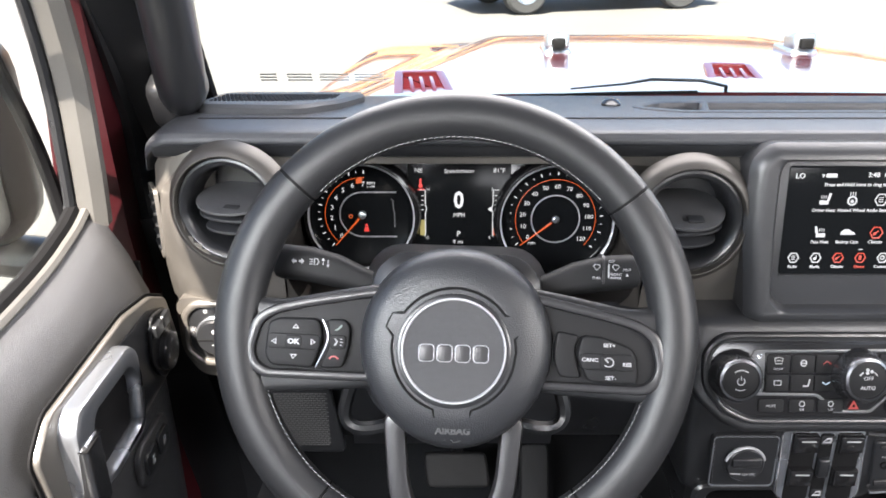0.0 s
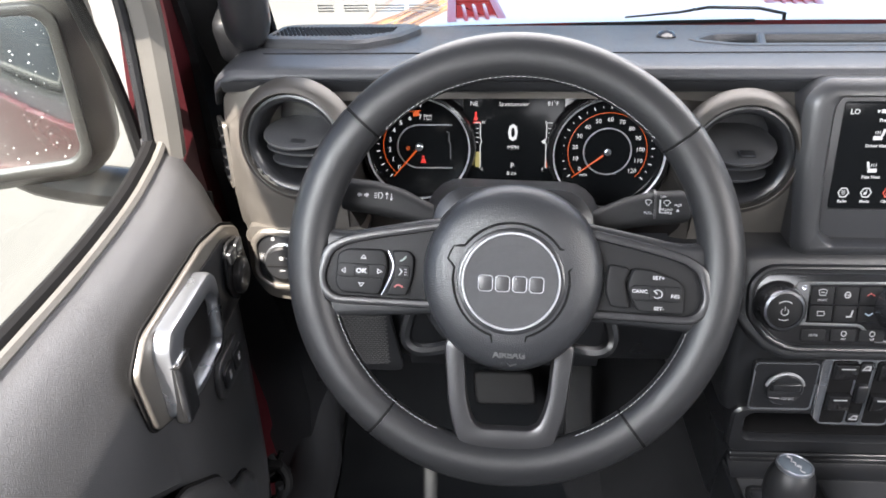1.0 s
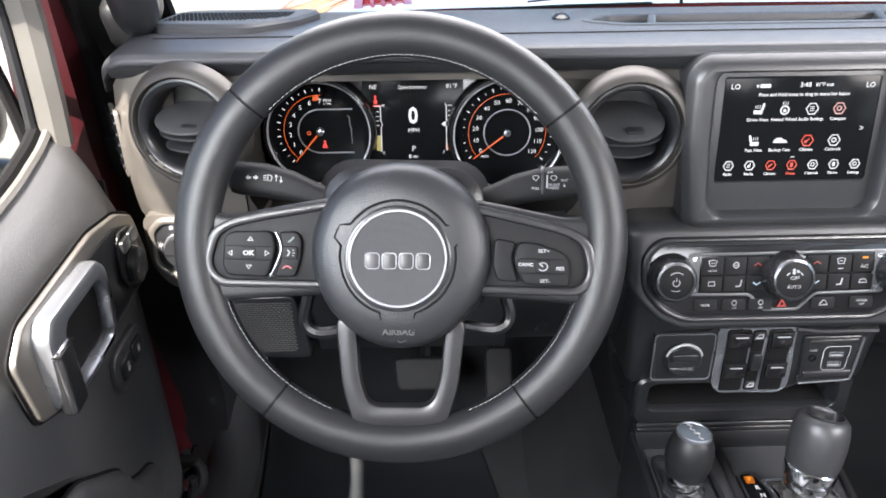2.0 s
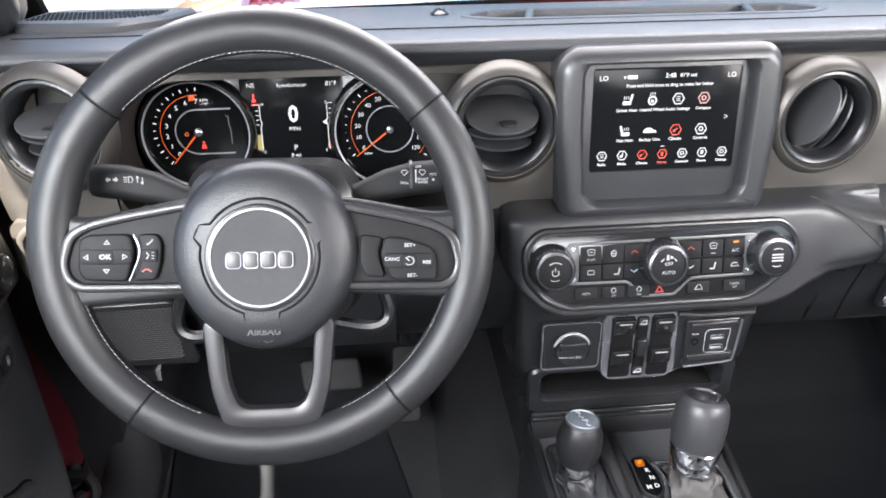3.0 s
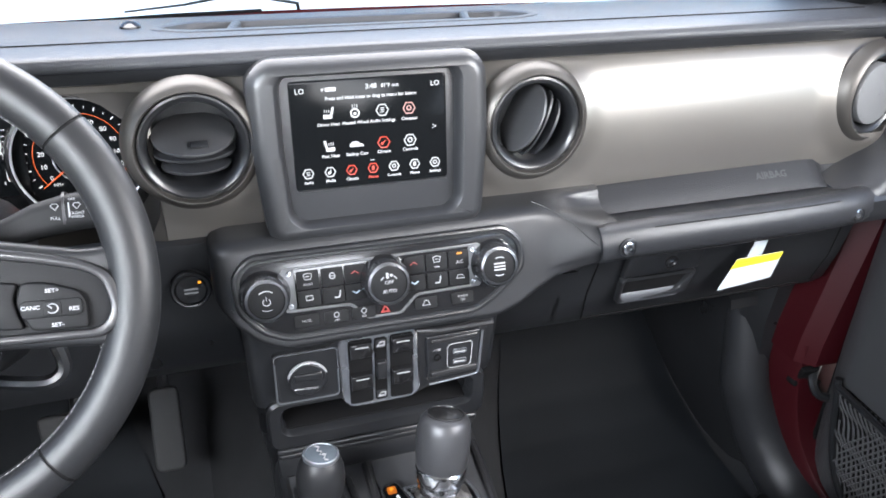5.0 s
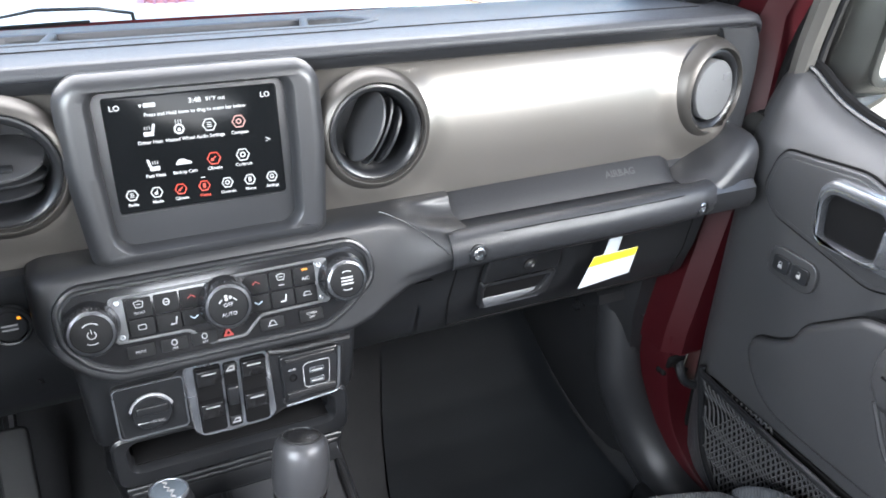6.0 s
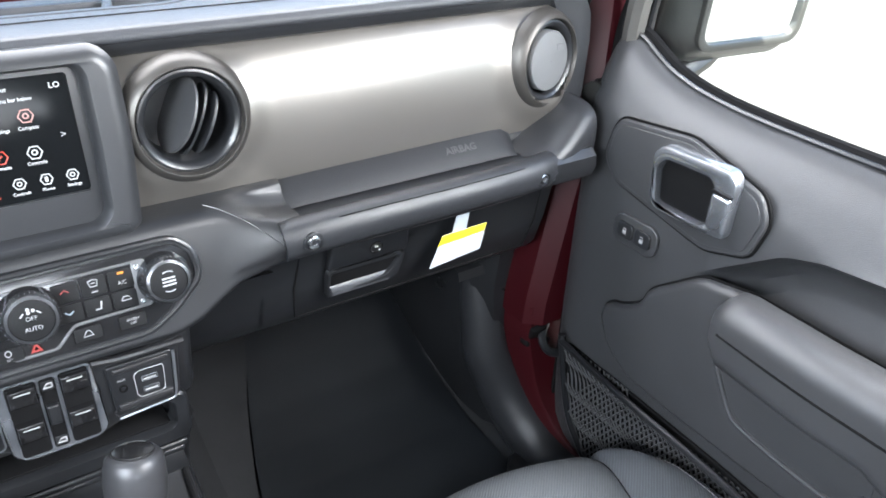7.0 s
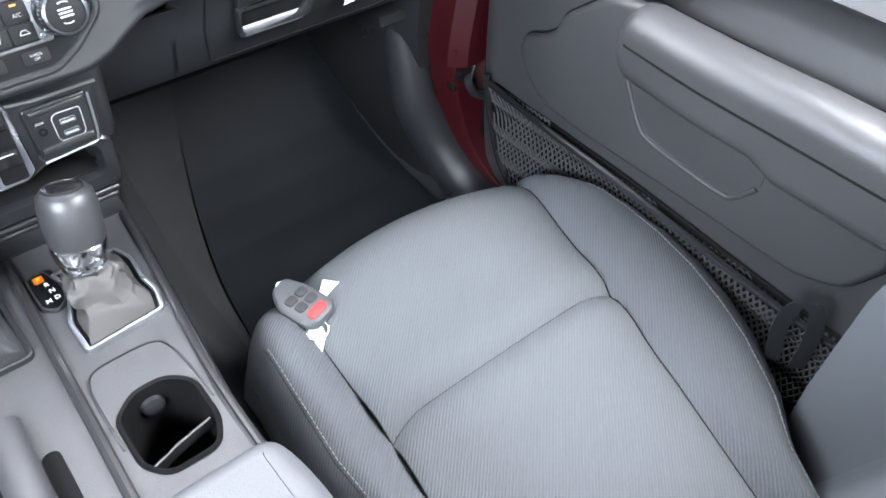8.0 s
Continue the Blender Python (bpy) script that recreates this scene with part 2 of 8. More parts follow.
def box(sx, sy, sz, m, bev=0.003, seg=2):
    bm = bmesh.new()
    bmesh.ops.create_cube(bm, size=1.0)
    bm.transform(Matrix.Diagonal((sx, sy, sz, 1)))
    if bev:
        bmesh.ops.bevel(bm, geom=bm.edges[:], offset=min(bev, min(sx, sy, sz) * 0.45), segments=seg, profile=0.5, affect="EDGES")
    bm.transform(m)
    return bm


def tube(points, r, n=8, closed=False, m=None, flat=1.0):
    pts = [Vector(p) for p in points]
    loops = []
    up = Vector((0, 0, 1))
    k = len(pts)
    side = None
    for i, p in enumerate(pts):
        a = pts[i - 1] if (i or closed) else p
        b = pts[(i + 1) % k] if (i < k - 1 or closed) else p
        t = (b - a).normalized()
        side = t.cross(up) if side is None else side - t * side.dot(t)
        if side.length < 1e-4:
            side = t.cross(Vector((1, 0, 0)))
        side = side.normalized()
        v = side.cross(t).normalized()
        rr = r[i] if isinstance(r, (list, tuple)) else r
        loops.append([p + side * rr * math.cos(2 * math.pi * j / n) + v * rr * flat * math.sin(2 * math.pi * j / n) for j in range(n)])
    if closed:
        loops.append(loops[0])
    bm = loft(loops, m, caps=(not closed, not closed))
    if closed:
        bmesh.ops.remove_doubles(bm, verts=bm.verts[:], dist=1e-7)
    return bm


def smooth_path(pts, k=6):
    """Points on a smooth curve through the given ones."""
    p = [Vector(q) for q in pts]
    out = []
    for i in range(len(p) - 1):
        a, b, c, d = p[max(i - 1, 0)], p[i], p[i + 1], p[min(i + 2, len(p) - 1)]
        for j in range(k):
            u = j / k
            out.append(0.5 * ((2 * b) + (c - a) * u + (2 * a - 5 * b + 4 * c - d) * u * u + (3 * b - a - 3 * c + d) * u ** 3))
    out.append(p[-1])
    return out


def merge(*bms):
    """Several shells as one mesh."""
    out = bmesh.new()
    for b in bms:
        me = bpy.data.meshes.new("tmp")
        b.to_mesh(me)
        b.free()
        out.from_mesh(me)
        bpy.data.meshes.remove(me)
    return out


def flip_x(bm, about=0.388):
    bm.transform(Matrix.Translation((about, 0, 0)) @ Matrix.Diagonal((-1, 1, 1, 1)) @ Matrix.Translation((-about, 0, 0)))
    return bm


def word(text, size, m, material, parent, name="lettering", align="CENTER", lift=0.0005, bold=0.0, squeeze=1.0):
    cu = bpy.data.curves.new("lettering", "FONT")
    cu.body, cu.size, cu.align_x, cu.align_y, cu.offset, cu.resolution_u = text, size, align, "CENTER", bold, 2
    cu.extrude = 0.00008
    tmp = bpy.data.objects.new("tmp", cu)
    me = bpy.data.meshes.new_from_object(tmp)
    bpy.data.objects.remove(tmp)
    bpy.data.curves.remove(cu)
    me.materials.clear()
    me.transform(Matrix.Translation(-Vector(parent["at"])) @ m @ Matrix.Translation((0, 0, lift)) @ Matrix.Diagonal((squeeze, 1, 1, 1)))
    me.materials.append(material)
    ob = new(name, me)
    ob.parent = parent
    ob["at"] = parent["at"]
    return ob


def grid_sheet(f, nu, nv, thick=None):
    """A sheet of points f(u, v), u and v from 0 to 1; thick: a vector that gives it a back."""
    bm = bmesh.new()
    vs = [[bm.verts.new(f(i / nu, j / nv)) for j in range(nv + 1)] for i in range(nu + 1)]
    for i in range(nu):
        for j in range(nv):
            bm.faces.new((vs[i][j], vs[i + 1][j], vs[i + 1][j + 1], vs[i][j + 1]))
    if thick is not None:
        geo = bmesh.ops.extrude_face_region(bm, geom=bm.faces[:])
        bmesh.ops.translate(bm, vec=Vector(thick), verts=[g for g in geo["geom"] if isinstance(g, bmesh.types.BMVert)])
    return bm


# ---- setting: ground, cabin shell ----
CX = 0.388  # the car's middle
L, R = -0.284, 1.06  # inner faces of the doors


def ground_height(u, v):
    x, y = (u - 0.5), (v - 0.5)
    return (x * 1200, y * 1200, 0.0)


solid("ground", grid_sheet(ground_height, 24, 24), ASPHALT, "pale sunlit asphalt of a parking lot", "ground", kind="structure")

# cabin floor with its tunnel and toe board
def floor_at(u, v):
    x = L - 0.06 + (R - L + 0.12) * u
    d = abs(x - CX)
    ys = (-1.9, -0.1, 0.70, 0.80, 0.88, 0.95, 1.01, 1.06, 1.10, 1.13, 1.16)
    zs = (0.52, 0.52, 0.52, 0.528, 0.545, 0.572, 0.612, 0.665, 0.735, 0.83, 1.0)
    y = ys[0] + (ys[-1] - ys[0]) * v
    z = float(np.interp(y, ys, zs))
    hump = max(0.0, 1 - max(0.0, d - 0.12) / 0.10)
    return (x, y, z + 0.14 * hump * hump * (3 - 2 * hump))


solid("floor", grid_sheet(floor_at, 64, 170, thick=(0, 0, -0.03)), CARPET, "black carpeted cabin floor with a centre tunnel", "floor", kind="structure")
firewall = box(1.5, 0.04, 0.76, pose(CX, 1.19, 0.78), 0.005)
solid("wall_front", firewall, MATTE, "dark firewall below the windshield", "wall", kind="structure")
# roof, rear wall and rear sides of the cabin
solid("ceiling", box(1.546, 2.7, 0.05, pose(CX, -0.72, 1.83), 0.02), mat("headliner", (0.035, 0.035, 0.036), 0.9, grain=900), "dark hardtop headliner", "ceiling", kind="structure")


def framed_wall(w, h, hole, depth, m):
    """A wall panel with one rounded opening; hole: (cx, cy, w, h)."""
    k = 4
    out = rrect(w, h, 0.02, k)
    inn = rrect(hole[2], hole[3], 0.06, k, hole[0], hole[1])
    return rim_frame(out, inn, depth, m, 0.004)


solid("wall_rear", framed_wall(1.5, 1.35, (0, 0.38, 1.15, 0.42), 0.05, face(CX, -2.02, 1.17)), BLACK, "black rear wall with the back window opening", "wall", kind="structure")
for nm, xx, rz in (("wall_left", L - 0.11, 90), ("wall_right", R + 0.11, -90)):
    m = pose(xx, -1.24, 1.17) @ pose(0, 0, 0, 90, 0, 0)
    m = pose(xx - (0.0 if rz > 0 else 0.05), -1.24, 1.17, 90, 0, 90) if rz > 0 else pose(xx, -1.24, 1.17, 90, 0, -90)
    solid(nm, framed_wall(1.5, 1.35, (0, 0.36, 1.0, 0.42), 0.05, m), RED, "red rear body side with a side window opening", "wall", kind="structure")

# windshield frame, glass, sticker
WS0, WS1 = Vector((0, 0.985, 1.245)), Vector((0, 0.66, 1.80))
lean = math.degrees(math.atan2((WS1 - WS0).y, (WS1 - WS0).z))
WSM = face(CX, WS0.y, WS0.z, lean)
ws_h = (WS1 - WS0).length
windshield = thing("window_1", (CX, 0.955, 1.285), "clear windshield in a black rubber seal", "windshield", kind="structure")
pane = part("pane", plate(rrect(1.36, ws_h, 0.03, 4, 0, ws_h / 2), 0.005, WSM, 0.001), GLASS, windshield)
pane.visible_shadow = False
part("seal", rim_frame(rrect(1.42, ws_h + 0.04, 0.04, 4, 0, ws_h / 2), rrect(1.345, ws_h - 0.004, 0.03, 4, 0, ws_h / 2), 0.014, WSM, 0.003, -0.004), MATTE, windshield)
part("header", box(1.46, 0.10, 0.07, pose(CX, 0.62, 1.80), 0.02), BLACK, windshield)

# A-pillars with body-coloured jambs
for s in (0, 1):
    def side(bm):
        return flip_x(bm) if s == 0 else bm
    pil = thing("a_pillar", (CX + (0.69 if s else -0.69), 0.75, 0.6), "red painted windshield pillar with dark inner trim and door jamb", "pillar", kind="structure")
    # outer painted post down to the sill
    e, o = 0.012 * s, 0.035 * (1 - s)
    part("jamb", side(loft([[(x0, 0.690 + dy, z0), (x0 + 0.004, (0.92 if z0 < 1.0 else 0.735) + dy, z0), (x0 + w0, (0.92 if z0 < 1.0 else 0.735) + dy, z0), (x0 + w0, 0.668 + dy, z0), (x0 + 0.022, 0.668 + dy, z0)]
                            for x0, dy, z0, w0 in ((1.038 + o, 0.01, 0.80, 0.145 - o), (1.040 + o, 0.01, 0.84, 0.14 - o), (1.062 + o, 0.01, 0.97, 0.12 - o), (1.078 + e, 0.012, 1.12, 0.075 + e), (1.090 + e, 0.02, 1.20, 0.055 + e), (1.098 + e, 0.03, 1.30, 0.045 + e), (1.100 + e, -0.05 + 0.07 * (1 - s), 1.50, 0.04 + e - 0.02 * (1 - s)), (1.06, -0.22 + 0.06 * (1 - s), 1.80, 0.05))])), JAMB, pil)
    part("pillar_core", side(loft([[(x0, 0.737 + dy, z0), (x0, 0.93 + dy, z0), (x0 + 0.06, 0.93 + dy, z0), (x0 + 0.06, 0.737 + dy, z0)] for x0, dy, z0 in ((1.066 + o, 0.012, 1.02), (1.086 + e, 0.02, 1.20), (1.094 + e, 0.03, 1.30), (1.096 + e, -0.05, 1.50), (1.058 + e, -0.22, 1.80))])), BLACK, pil)
    # dark inner trim that follows the windshield edge
    part("inner_trim", side(loft([[(x0, y0, z0), (x0 + 0.075, y0 - 0.045, z0), (x0 + 0.095, y0 + 0.05, z0), (x0 + 0.02, y0 + 0.06, z0)]
                                  for x0, y0, z0 in ((1.045, 0.83, 1.27), (1.042, 0.79, 1.36), (1.032, 0.72, 1.48), (1.005, 0.60, 1.70), (1.0, 0.56, 1.80))])), BLACK, pil)
    # assist handle on the pillar
    hp = smooth_path([(1.040, 0.775, 1.335), (1.026, 0.735, 1.355), (1.016, 0.69, 1.44), (1.008, 0.63, 1.56), (1.010, 0.60, 1.64)], 5)
    part("assist_handle", side(tube(hp, 0.024, 14, flat=1.3)), BLACK, pil)
    part("handle_foot", side(box(0.045, 0.075, 0.055, pose(1.046, 0.785, 1.33, 25, 0, 0), 0.012, 3)), BLACK, pil)
    # the opening's lower corner sweeps back into the sill
    sweep = smooth_path([(0, 0.690, 0.83), (0, 0.690, 0.78), (0, 0.684, 0.72), (0, 0.665, 0.66), (0, 0.630, 0.615), (0, 0.58, 0.592), (0, 0.50, 0.578), (0, 0.30, 0.572), (0, -0.45, 0.57)], 4)
    curve = []
    for k, p in enumerate(sweep):
        t = (sweep[min(k + 1, len(sweep) - 1)] - sweep[max(k - 1, 0)]).normalized()
        out = Vector((0, -t.z, t.y)) * -1
        out = out if out.y + -out.z > 0 else out * -1
        x0 = float(np.interp(p.z, (0.57, 0.66, 0.78), (1.085, 1.062, 1.044 + o)))
        curve.append([Vector((x0 + 0.004, p.y, p.z)), Vector((x0 + 0.11, p.y, p.z)), Vector((x0 + 0.11, p.y, p.z)) + out * 0.07, Vector((x0, p.y, p.z)) + out * 0.07, Vector((x0, p.y, p.z)) + out * 0.006])
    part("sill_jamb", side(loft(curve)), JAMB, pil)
    part("kick_panel", side(loft([[(x0, 1.16, z0), (x0 + 0.004, 0.84, z0), (x0 + 0.014, 0.785, z0), (x0 + 0.035, 0.752, z0), (1.11, 0.745, z0), (1.11, 1.16, z0)] for x0, z0 in ((1.040, 0.50), (1.028, 0.60), (1.004, 0.70), (0.988, 0.78), (0.984, 0.84), (0.990, 0.90), (1.006, 0.98), (1.030, 1.08), (1.045, 1.20))])), BLACK, pil, "moulded black kick panel")
    part("kick_ledge", side(loft([[(x0, y, z) for y, z in ((0.92, 0.878), (0.80, 0.884), (0.772, 0.876), (0.768, 0.862), (0.80, 0.846), (0.92, 0.84))] for x0 in (0.962, 0.968, 1.0, 1.03)])), BLACK, pil)
    mould = smooth_path([(0, 0.815, 0.90), (0, 0.808, 0.86), (0, 0.790, 0.78), (0, 0.765, 0.68), (0, 0.728, 0.610), (0, 0.675, 0.565), (0, 0.60, 0.545), (0, 0.45, 0.537), (0, 0.0, 0.535), (0, -0.4, 0.535)], 6)
    swell = [0.030 + 0.018 * min(1.0, k / 24) ** 1.5 for k in range(len(mould))]
    part("sill_moulding", side(tube([(1.036 + 0.62 * w - 0.030 * min(1.0, max(0.0, (p.z - 0.57) / 0.14)) + 0.010 * min(1.0, max(0.0, (0.70 - p.z) / 0.14)), p.y, p.z) for p, w in zip(mould, swell)], swell, 20)), DARK, pil, "smooth moulded sill cover")
    part("strap_bracket", side(merge(box(0.03, 0.012, 0.022, pose(1.062, 0.690, 0.782, 20, 0, 0), 0.004), box(0.045, 0.02, 0.012, pose(1.066, 0.700, 0.756, 0, 15, 0), 0.004), tube([(1.05, 0.70, 0.80), (1.06, 0.688, 0.775), (1.08, 0.68, 0.765)], 0.004, 6))), MATTE, pil)
    part("weather_strip", side(tube(smooth_path([(1.105, 0.676, 0.55), (1.115, 0.674, 0.80), (1.125, 0.676, 1.05), (1.142, 0.683, 1.26), (1.13, 0.60, 1.42), (1.09, 0.40, 1.72)], 6), 0.007, 8)), MATTE, pil)
    part("sill", side(box(0.13, 2.2, 0.14, pose(1.16, -0.42, 0.46), 0.02, 3)), RED, pil)
    part("sill_cover", side(box(0.15, 2.2, 0.10, pose(1.085, -0.42, 0.51), 0.02, 3)), BLACK, pil)

# hood
hood = thing("hood", (CX, 1.5, 1.2), "glossy red hood with sun glare and a raised centre", "hood")
def hood_at(u, v):
    y = 1.02 + 1.05 * v
    half = 0.66 - 0.10 * v
    x = CX + (2 * u - 1) * half
    e = abs(2 * u - 1)
    z = 1.240 - 0.035 * v - 0.03 * v ** 6 - 0.012 * e * e
    up = min(max((1.0 - 0.48 * v - e) / 0.26, 0.0), 1.0)
    front = min(max((0.74 - v) / 0.10, 0.0), 1.0)
    z += 0.034 * up * up * (3 - 2 * up) * front * front * (3 - 2 * front)
    if e > 0.93:
        z -= 0.05 * (e - 0.93) / 0.07
    return (x, y, z)


part("panel", grid_sheet(hood_at, 60, 30, thick=(0, 0, -0.02)), RED, hood)
for xx in (0.205, 0.645):
    b = part("windshield_rest", merge(box(0.05, 0.085, 0.02, pose(xx, 1.44, 1.256), 0.006, 3), box(0.042, 0.05, 0.03, pose(xx, 1.425, 1.276, -12, 0, 0), 0.008, 3)), SILVER, hood)
    part("rubber_pad", box(0.024, 0.01, 0.018, pose(xx, 1.396, 1.277), 0.003), MATTE, b)
# Body red, darker and dull: stands for reflections blocked inside the vent.
VENTR = mat("red_vent_well", (0.036, 0.003, 0.0045), 0.85, grain=900, bump=0.05, vary=0.1, spec=0.05)
for x0, y0, yaw in ((-0.030, 1.092, 6), (0.432, 1.155, -8)):
    vm = pose(x0, y0, 1.2655, 7, 0, yaw)
    vo = ccw(rpoly([(-0.043, -0.055), (0.043, -0.055), (0.036, 0.055), (-0.036, 0.055)], 0.012))
    vt = part("hood_vent", rim_frame(vo, inset(vo, 0.013), 0.008, vm, 0.002), RED, hood, "red louvred hood vent")
    part("well", plate(inset(vo, 0.012), 0.003, vm, 0.0005), VENTR, vt)
    for k in (-1, 0, 1):
        part("fin", box(0.006, 0.066, 0.006, vm @ pose(k * 0.015, -0.010, 0.0055), 0.002), RED, vt)
cowl = thing("cowl", (CX, 0.99, 1.27), "black plastic cowl under the windshield", "cowl")
part("cover", box(1.40, 0.085, 0.03, pose(CX, 1.03, 1.205, 4, 0, 0), 0.01), BLACK, cowl)
for xx, up in ((-0.36, -0.03), (0.115, -0.004)):
    wip = thing("wiper", (xx, 1.0, 1.28), "thin black windshield wiper at rest", "wiper", group="windshield wipers")
    part("arm", tube([(xx + 0.05, 0.995, 1.288 + up), (xx + 0.12, 0.998, 1.2935 + up), (xx + 0.155, 1.000, 1.299 + up), (xx + 0.22, 1.003, 1.297 + up), (xx + 0.26, 1.02, 1.286 + up), (xx + 0.27, 1.04, 1.22)], [0.0012, 0.0016, 0.0021, 0.0022, 0.0026, 0.003], 8), BLACK, wip)
    part("blade", tube([(xx - 0.02, 0.990, 1.279 + up), (xx + 0.10, 0.986, 1.284 + up), (xx + 0.21, 0.980, 1.287 + up)], 0.0013, 6, flat=1.8), MATTE, wip)



# ---- body under the hood, roof skin and road wheels ----
solid("roof", box(1.56, 2.72, 0.02, pose(CX, -0.72, 1.867), 0.008, 3), BLACK, "black hardtop roof skin", "roof", kind="structure")
body = thing("front_body", (CX, 1.5, 0.5), "red front body with fenders, slotted grille and black bumper", "car body", kind="structure")
for s in (0, 1):
    def side(bm):
        return flip_x(bm) if s == 0 else bm
    part("fender", side(loft([[(x, y, z) for x, z in rrect(w, zt - zb, 0.04, 4, 1.0, (zt + zb) / 2)] for y, w, zb, zt in ((1.218, 0.16, 0.80, 1.16), (1.26, 0.16, 0.92, 1.15), (1.45, 0.15, 0.98, 1.13), (1.85, 0.14, 0.98, 1.11), (2.06, 0.12, 0.80, 1.09))])), RED, body)
    part("headlight", side(lathe([(0.095, 0.0), (0.09, 0.02), (0.05, 0.035), (0.0005, 0.04)], face(0.80, 2.075, 0.98) @ pose(0, 0, 0, 180, 0, 0), 32)), SILVER, body)
    for yy in (1.56, -1.30):
        tyre = part("tyre", side(lathe([(0.22, -0.11), (0.36, -0.12), (0.395, -0.09), (0.40, 0.0), (0.395, 0.09), (0.36, 0.12), (0.22, 0.11)], pose(1.12, yy, 0.40, 0, 90, 0), 40)), TYRE, body)
        part("rim", side(lathe([(0.225, 0.09), (0.20, 0.10), (0.07, 0.06), (0.001, 0.07)], pose(1.12, yy, 0.40, 0, 90, 0), 32)), SILVER, tyre)
part("grille", box(1.18, 0.05, 0.50, pose(CX, 2.05, 0.88), 0.03, 3), RED, body)
for k in range(7):
    part("grille_slot", plate(rrect(0.055, 0.34, 0.02, 4), 0.006, face(CX - 0.27 + 0.09 * k, 2.077, 0.92) @ pose(0, 0, 0, 180, 0, 0), 0.001), MATTE, body)
part("bumper", box(1.44, 0.16, 0.20, pose(CX, 2.14, 0.56), 0.04, 3), BLACK, body)
part("engine_bay", box(1.10, 1.0, 0.42, pose(CX, 1.54, 0.92), 0.02), MATTE, body)
# ---- dashboard ----
dash = thing("dashboard", (CX, 0.75, 0.95), "black dashboard with a wide grey metallic painted panel", "dashboard")

# soft top pad: a section swept across the car, its ends rounded down
TOP = [(0.705, 1.2955), (0.688, 1.2975), (0.681, 1.3015), (0.6825, 1.308), (0.692, 1.3125), (0.735, 1.3135), (0.770, 1.3105), (0.83, 1.303), (0.93, 1.289), (0.985, 1.276), (0.99, 1.20)]


def swept(section, xs, ends=0.0, m=None):
    loops = []
    n = len(xs)
    for i, x in enumerate(xs):
        e = 0.0
        if ends:
            d = min(x - xs[0], xs[-1] - x)
            e = max(0.0, 1 - d / ends)
        k = 1 - math.sqrt(max(0.0, 1 - e * e))
        loops.append([(x, y + 0.02 * k, z - 0.030 * k) for y, z in section])
    return loft(loops, m, closed=False)


def spread(a, b, n, ends=0.0):
    base = [a + (b - a) * i / n for i in range(n + 1)]
    if ends:
        base += [a + ends * k / 8 for k in range(1, 8)] + [b - ends * k / 8 for k in range(1, 8)]
    return sorted(set(round(x, 5) for x in base))


# the tray's opening in the pad
TRAY = rpoly([(0.203, 0.795), (0.235, 0.765), (0.575, 0.763), (0.606, 0.790), (0.580, 0.835), (0.235, 0.838)], 0.016)


def inside(x, y, poly):
    hit = False
    for k in range(len(poly)):
        (ax, ay), (bx, by) = poly[k - 1], poly[k]
        if (ay > y) != (by > y) and x < ax + (y - ay) * (bx - ax) / (by - ay):
            hit = not hit
    return hit


pad_bm = swept([(p.y, p.z) for p in smooth_path([(0, y, z) for y, z in TOP[:-1]], 8)] + TOP[-1:], spread(-0.282, 1.090, 220, 0.035), 0.035)
bmesh.ops.delete(pad_bm, geom=[f for f in pad_bm.faces if f.calc_center_median().z > 1.27 and inside(f.calc_center_median().x, f.calc_center_median().y, TRAY)], context="FACES")
part("top_pad", pad_bm, PAD, dash)
# Black strip for the shade that the pad's overhang throws on the panel.
part("pad_shade_strip", swept([(0.6835, 1.2990), (0.6845, 1.2935), (0.6875, 1.2880), (0.695, 1.2845)], spread(-0.268, 1.060, 20)), BLACK, dash)
part("pad_seam", tube([(-0.235, 0.7265, 1.3138), (CX, 0.7265, 1.3138), (1.01, 0.7265, 1.3138)], 0.0009, 6), MATTE, dash)

# grey painted panel, with an opening for the gauges
PX = sorted(set([round(-0.276 + i * 0.0074, 4) for i in range(181)] + [-0.152, 0.192]))
PZ = [(p.y, p.z) for p in smooth_path([(0, y, z) for y, z in ((0.718, 1.2965), (0.704, 1.2915), (0.692, 1.283), (0.682, 1.271), (0.6735, 1.254), (0.667, 1.232), (0.6637, 1.208), (0.663, 1.182), (0.6655, 1.158), (0.671, 1.136))], 4)]
VENTS = ((-0.196, 1.247), (0.227, 1.235), (0.5575, 1.229), (0.998, 1.227))


def panel_bm():
    bm = bmesh.new()
    vs = {}
    for i, x in enumerate(PX):
        for j, (y, z) in enumerate(PZ):
            d = max(0.0, 1 - min(x - PX[0], PX[-1] - x) / 0.05)
            # the panel swells into a collar round each vent
            near = min(math.hypot(x - vx, z - vz) for vx, vz in VENTS)
            c = min(max((0.086 - near) / 0.036, 0.0), 1.0)
            vs[i, j] = bm.verts.new((x, y + 0.035 * d * d - 0.0085 * c * c * (3 - 2 * c), z))
    for i in range(len(PX) - 1):
        for j in range(len(PZ) - 1):
            mid = (PX[i] + PX[i + 1]) / 2
            if -0.152 < mid < 0.192 and PZ[j][1] < 1.2815:
                continue
            if min(math.hypot(mid - vx, (PZ[j][1] + PZ[j + 1][1]) / 2 - vz) for vx, vz in VENTS) < 0.0475:
                continue
            bm.faces.new((vs[i, j], vs[i + 1, j], vs[i + 1, j + 1], vs[i, j + 1]))
    return bm


part("upper_panel", panel_bm(), PANEL, dash, "grey metallic painted dash panel")
